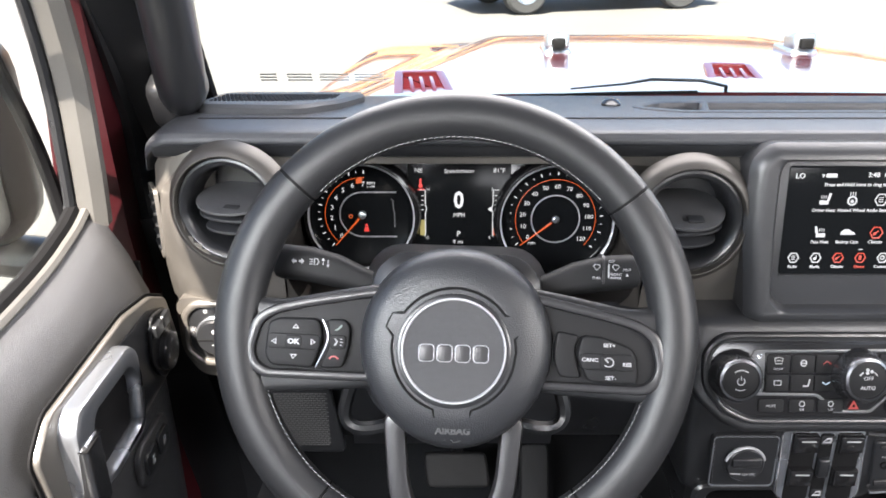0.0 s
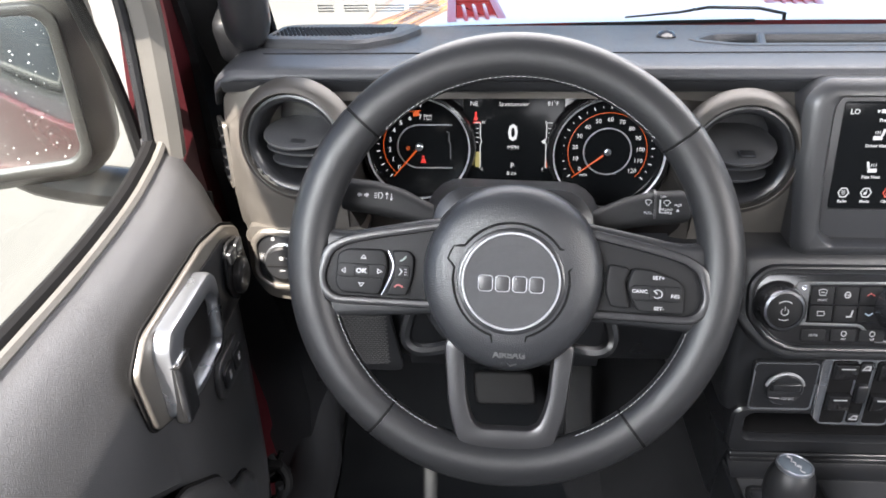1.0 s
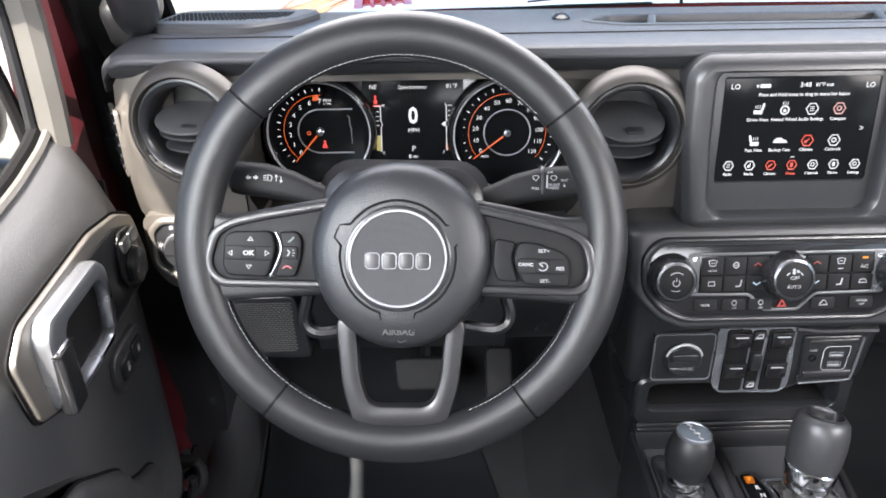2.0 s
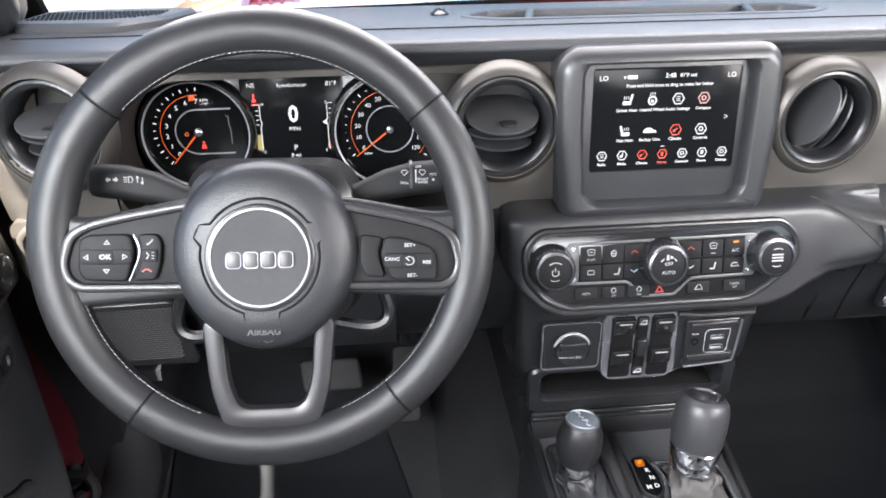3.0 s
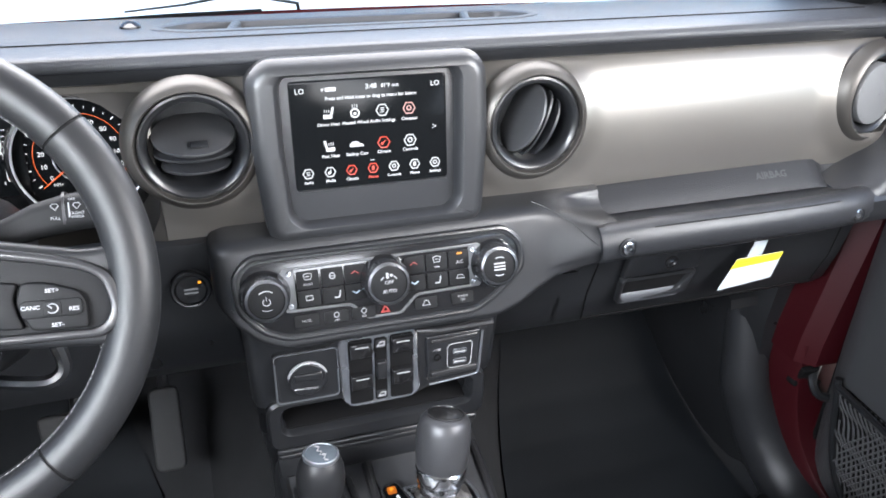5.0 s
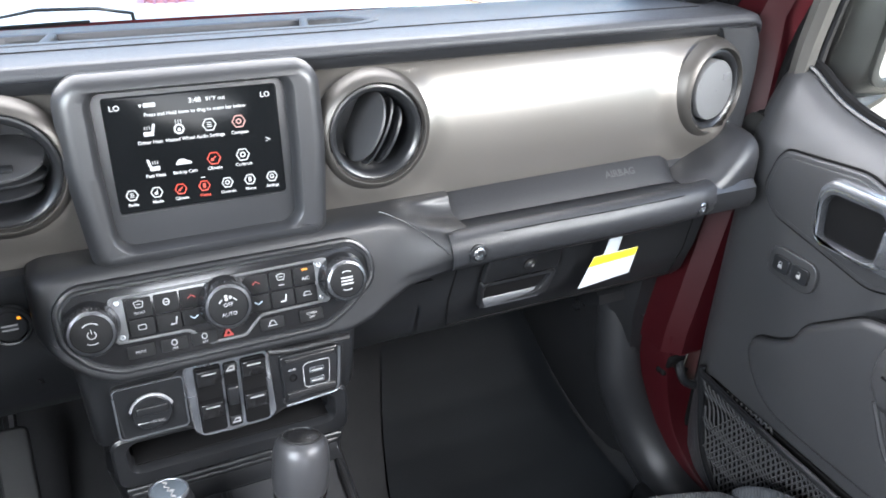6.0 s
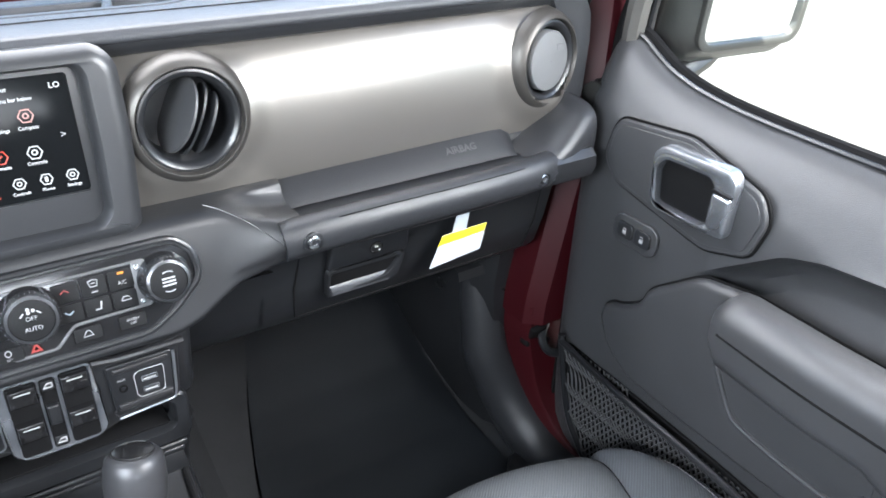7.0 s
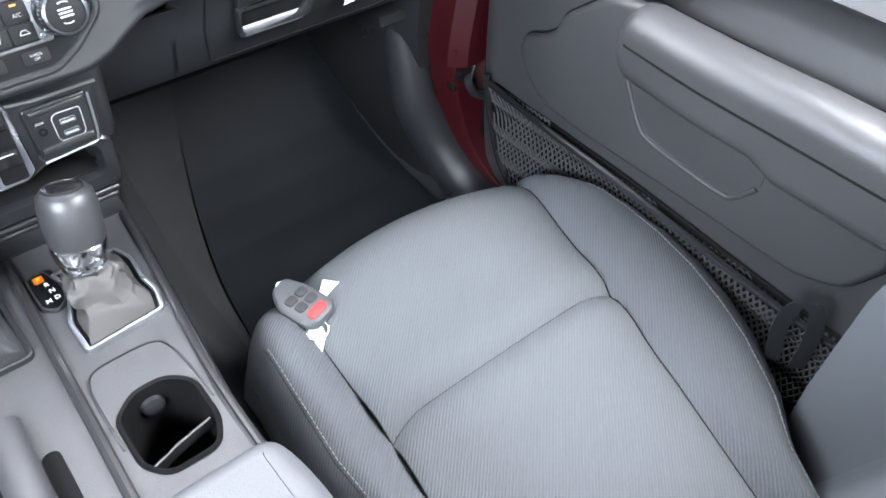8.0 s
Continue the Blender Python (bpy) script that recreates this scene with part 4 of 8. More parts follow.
# ---- climate controls ----
cc = thing("climate_panel", (CX, 0.60, 1.09), "black climate control panel with three chrome knobs", "climate panel")
CM = HM @ pose(0, 0, -0.003)
out = rpoly(hx([(0.249, 1.118), (0.262, 1.132), (0.515, 1.132), (0.530, 1.118), (0.532, 1.094), (0.505, 1.070), (0.480, 1.0555), (0.290, 1.0555), (0.268, 1.066), (0.250, 1.088)]), 0.008)
part("back_plate", plate(out, 0.004, CM, 0.0015), GLOSS, cc)
part("outer_bead", tube([(x, y, 0.004) for x, y in out], 0.0016, 6, closed=True, m=CM), BLACK, cc)
KN = [(-0.116, 0.004, 0.0225), (0.0, 0.004, 0.0235), (0.114, 0.006, 0.0225)]
# satin plate between the knobs
tri = rpoly([(-0.098, 0.0275), (0.100, 0.0285), (0.104, 0.018), (0.100, -0.0165), (0.032, -0.0175), (0.015, -0.034), (-0.020, -0.034), (-0.036, -0.0175), (-0.098, -0.0165), (-0.102, 0.016)], 0.004)
part("satin_plate", rim_frame(tri, inset(ccw(tri), 0.0027), 0.0014, CM @ pose(0, 0, 0.004), 0.0006), PLATE, cc, "satin grey frame")
part("panel_rim", rim_frame(inset(ccw(out), -0.0065), out, 0.0075, CM @ pose(0, 0, -0.002), 0.003), BLACK, cc)
for sx in (-1, 1):
    wing = rpoly([(sx * 0.099, 0.0265), (sx * 0.0885, 0.0265), (sx * 0.0872, 0.022), (sx * 0.0872, -0.010), (sx * 0.0885, -0.0150), (sx * 0.099, -0.0150), (sx * 0.094, 0.006)], 0.002)
    part("satin_wing", plate(ccw(wing), 0.0010, CM @ pose(0, 0, 0.0040), 0.0003), PLATE, cc)
for x, y, r in KN:
    km = CM @ pose(x, y, 0.004)
    kb = part("knob", lathe([(r + 0.002, 0), (r + 0.001, 0.004), (r, 0.006), (r - 0.0012, 0.017), (r - 0.003, 0.0195), (r - 0.0055, 0.020), (r - 0.006, 0.0185)], km, 48), DCHROME, cc, "ribbed dark chrome knob")
    part("cap", lathe([(r - 0.006, 0.0186), (r - 0.0075, 0.0192), (0.0005, 0.0196)], km, 40), KEYM, kb)
    ribs = merge(*[box(0.0012, 0.0009, 0.010, km @ pose((r - 0.0010) * math.cos(2 * math.pi * i / 36), (r - 0.0010) * math.sin(2 * math.pi * i / 36), 0.011, 0, 0, 360 * i / 36), 0) for i in range(36)])
    tagged(part("grip", ribs, DCHROME, kb), kind="stuff")

# ---- switch bank: socket, window switches, ports ----
sb = thing("switch_panel", (CX, 0.635, 0.975), "switch panel with power socket, window switches and ports", "switch panel")
SM = face(0.392, 0.638, 0.975, 3)
frame_o = rpoly([(-0.118, 0.036), (-0.060, 0.036), (-0.046, 0.047), (0.032, 0.047), (0.044, 0.036), (0.118, 0.036), (0.112, -0.030), (0.052, -0.036), (0.030, -0.046), (-0.038, -0.046), (-0.050, -0.030), (-0.114, -0.026)], 0.006)
part("base", plate(frame_o, 0.006, SM @ pose(0, 0, -0.002), 0.002), BLACK, sb)
part("socket_frame", tube([(x, y, 0.0045) for x, y in rrect(0.066, 0.060, 0.005, 4, -0.0835, 0.004)], 0.0010, 6, closed=True, m=SM), SILVER, sb)
sock = part("socket_cover", lathe([(0.0200, 0), (0.0198, 0.005), (0.0180, 0.0072), (0.0005, 0.0078)], SM @ pose(-0.0835, 0.003, 0.004), 40), BLACK, sb)
arc = [(-0.0835 + 0.0198 * math.cos(radians(a)), 0.003 + 0.0198 * math.sin(radians(a)), 0.008) for a in range(15, 170, 8)]
part("bright_arc", tube(arc, 0.0018, 8, m=SM), BRIGHT, sock)
wf_o = rpoly([(-0.046, 0.046), (0.030, 0.046), (0.036, 0.040), (0.040, -0.036), (0.030, -0.045), (-0.036, -0.045), (-0.047, -0.036), (-0.050, 0.038)], 0.006)
part("silver_plate", plate(wf_o, 0.003, SM @ pose(0, 0, 0.004), 0.0015), SILVER, sb, "satin grey switch plate")
part("plate_edge", tube([(x, y, 0.0062) for x, y in inset(ccw(wf_o), 0.0008)], 0.0011, 6, closed=True, m=SM), CHROME, sb)
for cx in (-0.0265, 0.0185):
    # Flat near-black sheet: shade of a deep switch well, with no cut behind.
    part("switch_well_shade", plate(rrect(0.0265, 0.083, 0.004, 3, cx, 0.0), 0.0008, SM @ pose(0, 0, 0.0066), 0.0003), MATTE, sb)
    part("well_rim", tube([(x, y, 0.0074) for x, y in rrect(0.0272, 0.0836, 0.004, 3, cx, 0.0)], 0.0008, 6, closed=True, m=SM), SILVER, sb)
    for cy in (0.027, -0.013):
        w = part("window_switch", loft([[(cx + sx * hw, cy + b, a) for sx, b in ((-1, b0), (1, b0), (1, b1), (-1, b1))] for hw, b0, b1, a in ((0.0118, 0.0130, -0.0090, 0.0072), (0.0118, 0.0130, -0.0070, 0.0125), (0.0112, 0.0122, -0.0055, 0.0150), (0.0100, 0.0108, -0.0040, 0.0158))], SM), GLOSS, sb)
        part("mark", box(0.014, 0.0013, 0.0004, SM @ pose(cx, cy + 0.0085, 0.0160), 0), WHITE, w)
# Another flat sheet, for the shade of the middle column.
part("centre_well_shade", plate(rrect(0.0135, 0.080, 0.003, 3, -0.0045, 0.0), 0.0012, SM @ pose(0, 0, 0.0068), 0.0004), MATTE, sb)
part("lock_rocker", box(0.011, 0.022, 0.008, SM @ pose(-0.0045, 0.001, 0.010), 0.002, 3), BLACK, sb)
part("port_plate", plate(rpoly([(0.046, 0.030), (0.110, 0.030), (0.107, -0.026), (0.049, -0.030)], 0.004), 0.005, SM @ pose(0, 0, 0.003), 0.002), BLACK, sb)
part("port_bead", tube([(x, y, 0.0085) for x, y in rpoly([(0.046, -0.022), (0.049, -0.030), (0.107, -0.026), (0.108, -0.019)], 0.003)], 0.001, 6, m=SM), SATIN, sb)
part("port_rim", tube(smooth_path([(0.111, 0.028, 0.0085), (0.1095, 0.0, 0.0085), (0.1075, -0.022, 0.0085), (0.103, -0.0275, 0.0085), (0.08, -0.0295, 0.0085), (0.050, -0.0315, 0.0085)], 4), 0.0016, 8, m=SM), SILVER, sb)
for y0, hgt in ((0.0245, 0.006), (-0.0185, 0.0075)):
    part("port_ridge", box(0.054, hgt, 0.004, SM @ pose(0.0785, y0, 0.0088, 0, 0, 1.5), 0.0018, 3), SATIN, sb)
part("base_edge", tube([(x, y, 0.0035) for x, y in inset(ccw(frame_o), 0.0012)], 0.0011, 6, closed=True, m=SM), SATIN, sb)
part("lid_hinge", tube([(0.036, 0.0395, 0.006), (0.060, 0.0385, 0.010), (0.122, 0.0385, 0.010)], 0.0036, 8, m=SM), SATIN, sb)

# ---- console ----
CZ = 0.850  # height of the console's top
con = thing("center_console", (CX, 0.40, 0.60), "black centre console with cup holder and shifter openings", "console")
top_o = ccw(rpoly([(0.266, 0.665), (0.268, 0.10), (0.478, 0.10), (0.474, 0.32), (0.502, 0.60), (0.505, 0.665)], 0.02))
part("side_wall", loft([[(CX + (x - CX) * 1.05, y, 0.56) for x, y in top_o], [(CX + (x - CX) * 1.02, y, CZ - 0.04) for x, y in top_o], [(x, y, CZ - 0.008) for x, y in top_o], [(x, y, CZ + 0.001) for x, y in inset(top_o, 0.003)], [(x, y, CZ + 0.002) for x, y in inset(top_o, 0.009)], [(x, y, CZ) for x, y in inset(top_o, 0.013)]], caps=(False, False)), BLACK, con)
CUP = ccw(rpoly([(0.3805, 0.362), (0.402, 0.380), (0.432, 0.380), (0.452, 0.362), (0.452, 0.312), (0.440, 0.286), (0.396, 0.286), (0.3805, 0.306)], 0.010))
deck = inset(top_o, 0.012)
def deck_bm():
    bm = bmesh.new()
    o = [bm.verts.new((x, y, CZ)) for x, y in deck]
    i = [bm.verts.new((x, y, CZ)) for x, y in CUP]
    eo = [bm.edges.new((o[k], o[(k + 1) % len(o)])) for k in range(len(o))]
    ei = [bm.edges.new((i[k], i[(k + 1) % len(i)])) for k in range(len(i))]
    bmesh.ops.triangle_fill(bm, use_beauty=True, edges=eo + ei)
    return bm
part("deck", deck_bm(), DOORP, con)
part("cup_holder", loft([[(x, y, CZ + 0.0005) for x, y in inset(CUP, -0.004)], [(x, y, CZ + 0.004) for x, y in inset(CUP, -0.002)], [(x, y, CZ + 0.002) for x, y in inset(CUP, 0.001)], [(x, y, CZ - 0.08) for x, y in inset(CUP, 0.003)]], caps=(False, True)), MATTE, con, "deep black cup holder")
part("cup_spring", lathe([(0.012, 0.0), (0.011, 0.004), (0.007, 0.006), (0.0005, 0.0065)], pose(0.414, 0.377, CZ - 0.022, 90, 0, 0), 20), DARK, con)
part("cup_divider", tube([(0.384, 0.305, CZ - 0.016), (0.414, 0.316, CZ - 0.018), (0.448, 0.322, CZ - 0.016)], 0.002, 6, flat=4), BLACK, con)
part("tray_line", tube(smooth_path([(0.3735, 0.330, CZ), (0.3725, 0.380, CZ), (0.3745, 0.412, CZ), (0.384, 0.427, CZ), (0.412, 0.430, CZ), (0.441, 0.428, CZ), (0.453, 0.414, CZ), (0.4585, 0.375, CZ), (0.4600, 0.335, CZ)], 5), 0.0013, 6), BLACK, con, "raised line round the cup holder")
part("divider_rail", tube(smooth_path([(0.366, 0.62, CZ), (0.363, 0.46, CZ + 0.003), (0.361, 0.32, CZ + 0.003), (0.358, 0.18, CZ + 0.003)], 5), 0.0055, 8), SATIN, con)
part("edge_rail", tube(smooth_path([(0.494, 0.62, CZ), (0.484, 0.50, CZ + 0.002), (0.470, 0.35, CZ + 0.002), (0.468, 0.15, CZ + 0.002)], 5), 0.004, 8), SATIN, con)
part("nose", loft([[(x, y, z) for y, z in ((0.70, 0.872), (0.655, 0.868), (0.648, 0.862), (0.640, 0.856), (0.625, 0.852), (0.625, 0.82), (0.70, 0.82))] for x in (0.272, 0.30, 0.388, 0.47, 0.500)]), BLACK, con)
arm = thing("armrest", (CX, 0.0, 0.85), "padded grey vinyl console armrest", "armrest")
arm_o = ccw(rpoly([(0.300, 0.218), (0.466, 0.218), (0.474, 0.17), (0.474, -0.35), (0.292, -0.35), (0.292, 0.17)], 0.03, 5))
part("lid", loft([[(x, y, 0.885) for x, y in arm_o], [(x, y, 0.918) for x, y in arm_o]] + [[(x, y, 0.918 + 0.028 * math.sin(a)) for x, y in inset(arm_o, 0.022 * (1 - math.cos(a)))] for a in [math.pi / 2 * k / 5 for k in range(1, 6)]]), ARMREST, arm)
part("bin", loft([[(x, y, z) for x, y in inset(arm_o, 0.012)] for z in (0.70, 0.884)]), BLACK, arm)
brake = thing("parking_brake", (0.315, 0.35, CZ), "black parking brake lever beside the console", "parking brake")
part("lever", tube(smooth_path([(0.296, 0.20, CZ + 0.004), (0.296, 0.28, CZ + 0.008), (0.297, 0.36, CZ + 0.008), (0.298, 0.415, CZ + 0.004)], 5), 0.017, 20, flat=0.7), DOORP, brake)
# Flat dark sheet for the shade inside the slot.
part("slot", plate(rrect(0.016, 0.085, 0.007, 4, 0.322, 0.325), 0.0015, pose(0, 0, CZ), 0.0005), MATTE, brake)

# ---- shifter ----
sh = thing("gear_shifter", (0.43, 0.51, CZ), "gear shifter with black knob, silver collar and leather boot", "gear shifter")
SHF = ccw(rpoly([(0.393, 0.572), (0.464, 0.572), (0.474, 0.545), (0.472, 0.510), (0.4765, 0.487), (0.470, 0.456), (0.388, 0.448), (0.386, 0.495), (0.394, 0.515), (0.402, 0.548)], 0.008))
part("boot_frame", rim_frame(SHF, inset(SHF, 0.005), 0.006, pose(0, 0, CZ), 0.002), SILVER, sh, "satin silver frame")
KT, KBASE = Vector((0.4385, 0.560, 0.958)), Vector((0.4285, 0.541, 0.892))
kd = (KT - KBASE).normalized()
kq = kd.to_track_quat("Z", "Y").to_matrix().to_4x4()
KM = Matrix.Translation(KBASE) @ kq
LEN = (KT - KBASE).length
part("knob", lathe([(0.0195, 0.0), (0.0240, 0.004), (0.0275, 0.018), (0.0288, 0.038), (0.0282, 0.054), (0.0262, 0.064), (0.0225, LEN - 0.001), (0.0200, LEN), (0.0005, LEN)], KM, 40), KNOBM, sh, "rounded satin grey knob")
part("knob_cap", lathe([(0.0190, LEN), (0.0188, LEN + 0.0012), (0.0175, LEN + 0.0015), (0.0005, LEN + 0.0015)], KM, 32), GLOSS, sh)
part("cap_ring", lathe([(0.0196, LEN - 0.001), (0.0198, LEN + 0.0015), (0.0188, LEN + 0.002), (0.0184, LEN)], KM, 32), SATIN, sh)
part("collar", lathe([(0.0185, -0.017), (0.0222, -0.016), (0.0232, -0.010), (0.0228, -0.006), (0.0250, -0.004), (0.0266, 0.004), (0.0270, 0.010), (0.0255, 0.012), (0.0225, 0.004)], KM, 40), CHROME, sh, "bright silver collar")
def boot(base, top_c, top_r, n, z0):
    """Soft leather gaiter: a slack tube that folds over itself towards its frame."""
    ring = [Vector((x, y)) for x, y in base]
    ring = [a.lerp(b, k / 4) for a, b in zip(ring, ring[1:] + ring[:1]) for k in range(4)]
    bc = Vector((sum(p.x for p in ring) / len(ring), sum(p.y for p in ring) / len(ring), z0))
    loops = []
    for r in range(n + 1):
        u = r / n
        c = bc.lerp(top_c, min(1.0, 1.25 * u) ** 0.8)
        w = (1 - u) ** 2.2
        slack = math.sin(math.pi * u) ** 0.7
        row = []
        for p in ring:
            a = math.atan2(p.y - bc.y, p.x - bc.x)
            br = math.hypot(p.x - bc.x, p.y - bc.y)
            rad = br * w + top_r * (1 - w)
            crease = abs(noise.noise((1.3 * math.cos(a), 1.3 * math.sin(a), 3.2 * u + 4.0))) * 0.018 + 0.0025 * math.sin(4 * a + 9 * u)
            rad += slack * (0.008 - crease)
            sag = slack * (0.004 * math.sin(2 * a + 1) + 0.010 * noise.noise((2.0 * math.cos(a), 2.0 * math.sin(a), 2.5 * u + 9.0)))
            row.append((c.x + rad * math.cos(a), c.y + rad * math.sin(a), z0 + (top_c.z - z0) * u ** 0.9 + sag))
        loops.append(row)
    return loft(loops, caps=(False, False))
# Flat near-black sheet on the deck: the shade under the boot.
part("boot_gap_shade", plate(inset(SHF, 0.004), 0.0012, pose(0, 0, CZ), 0.0003), MATTE, sh)
part("boot", boot(inset(SHF, 0.009), KBASE - kd * 0.010, 0.0185, 30, CZ + 0.002), mat("boot_leather", (0.030, 0.0285, 0.027), 0.5, grain=900, leather=True, bump=0.5), sh, "wrinkled leather boot")
pr = thing("gear_indicator", (0.389, 0.55, CZ), "gear indicator window with P lit in amber", "gear indicator")
PO = ccw(rpoly([(0.374, 0.578), (0.391, 0.582), (0.399, 0.552), (0.397, 0.530), (0.386, 0.520), (0.375, 0.530)], 0.006))
part("window", plate(PO, 0.004, pose(0, 0, CZ), 0.001), LCD, pr)
part("rim", rim_frame(inset(PO, -0.0025), PO, 0.005, pose(0, 0, CZ), 0.001), SATIN, pr)

# transfer case lever
tl = thing("transfer_lever", (0.31, 0.57, 0.79), "transfer case lever with round black knob and silver ring", "lever")
TT, TB = Vector((0.3090, 0.568, 0.930)), Vector((0.3045, 0.560, 0.872))
tq = (TT - TB).normalized().to_track_quat("Z", "Y").to_matrix().to_4x4()
TLM = Matrix.Translation(TB) @ tq
part("knob", lathe([(0.0165, 0.0), (0.0215, 0.008), (0.0250, 0.022), (0.0252, 0.034), (0.0235, 0.045), (0.0205, 0.053), (0.0180, 0.0565), (0.0005, 0.0580)], TLM, 36), LEATHER, tl)
part("cap", lathe([(0.0178, 0.0570), (0.0172, 0.0588), (0.0155, 0.0594), (0.0005, 0.0598)], TLM, 32), mat("lever_cap", (0.07, 0.085, 0.10), 0.25, bump=0.0), tl, "pale grey cap with shift pattern")
part("cap_ring", lathe([(0.0185, 0.0560), (0.0186, 0.0595), (0.0172, 0.0602), (0.0168, 0.0590)], TLM, 32), SILVER, tl)
part("collar", lathe([(0.0150, -0.010), (0.0180, -0.006), (0.0205, 0.004), (0.0200, 0.008), (0.0165, 0.004)], TLM, 32), CHROME, tl)
TLF = ccw(rpoly([(0.280, 0.610), (0.345, 0.610), (0.350, 0.475), (0.284, 0.475)], 0.012))
part("boot_frame", rim_frame(TLF, inset(TLF, 0.006), 0.006, pose(0, 0, CZ), 0.002), BLACK, tl)
part("boot", boot(inset(TLF, 0.006), TB - (TT - TB).normalized() * 0.008, 0.016, 20, CZ + 0.002), DARK, tl)

# ---- doors ----
def door_sheet(outline, x0, depth, bev=0.004, bulge=0.0):
    """A slab whose outline is in (y, z); its inner face stands at x0, facing the cabin."""
    m = Matrix(((0, 0, -1, x0 + depth), (1, 0, 0, 0), (0, 1, 0, 0), (0, 0, 0, 1)))
    return plate(outline, depth, m, bev, 4)


def yzm(x0):
    """A frame on the door's inner face: X along +y, Y up, Z into the cabin."""
    return Matrix(((0, 0, -1, x0), (1, 0, 0, 0), (0, 1, 0, 0), (0, 0, 0, 1)))


SILL = [(0.668, 1.250), (0.650, 1.254), (0.625, 1.248), (0.60, 1.234), (0.57, 1.220), (0.52, 1.208), (0.44, 1.201), (0.28, 1.198), (-0.10, 1.196), (-0.42, 1.195)]
SILL_DRIVER = [(0.668, 1.252), (0.650, 1.250), (0.625, 1.240), (0.60, 1.234), (0.57, 1.228), (0.52, 1.223), (0.44, 1.220), (0.28, 1.221), (-0.10, 1.221), (-0.42, 1.221)]
SILLS = (SILL_DRIVER, SILL)


def door_skin(r):
    """The inner panel, upright below and leaning out to the window sill above."""
    rows = []
    for y in sorted(set([round(-0.42 + 0.06 * k, 3) for k in range(18)] + [round(0.30 + 0.0125 * k, 4) for k in range(15)] + [p[0] for p in SILL])):
        t = float(np.interp(y, SILL_Y, SILL_Z))
        e = max(0.0, (y - 0.63) / 0.038)
        # hollow above the armrest, with a clear upper edge
        q = float(np.interp(y, (-0.42, 0.235, 0.303, 0.345, 0.393, 0.455, 0.475), (1.112, 1.109, 1.102, 1.089, 1.054, 1.009, 1.0)))
        a = min(max((0.470 - y) / 0.09, 0.0), 1.0)
        a = a * a * (3 - 2 * a)
        low = ((0.07, 0.55), (0.02, 0.56), (0.006, 0.70), (0.0, 0.85), (0.020 * a, q - 0.10), (0.044 * a, q - 0.055), (0.043 * a, q - 0.032), (0.030 * a, q - 0.014), (0.010 * a, q - 0.003), (0.0, q + 0.003))
        high = ((0.003, t - 0.082), (0.007, t - 0.072), (0.016, t - 0.045), (0.030, t - 0.018), (0.044, t - 0.004), (0.056, t), (0.064, t - 0.006), (0.068, t - 0.05))
        rows.append([(r + dx + 0.018 * e * e, y, z) for dx, z in low + high])
    return loft(rows, closed=False)


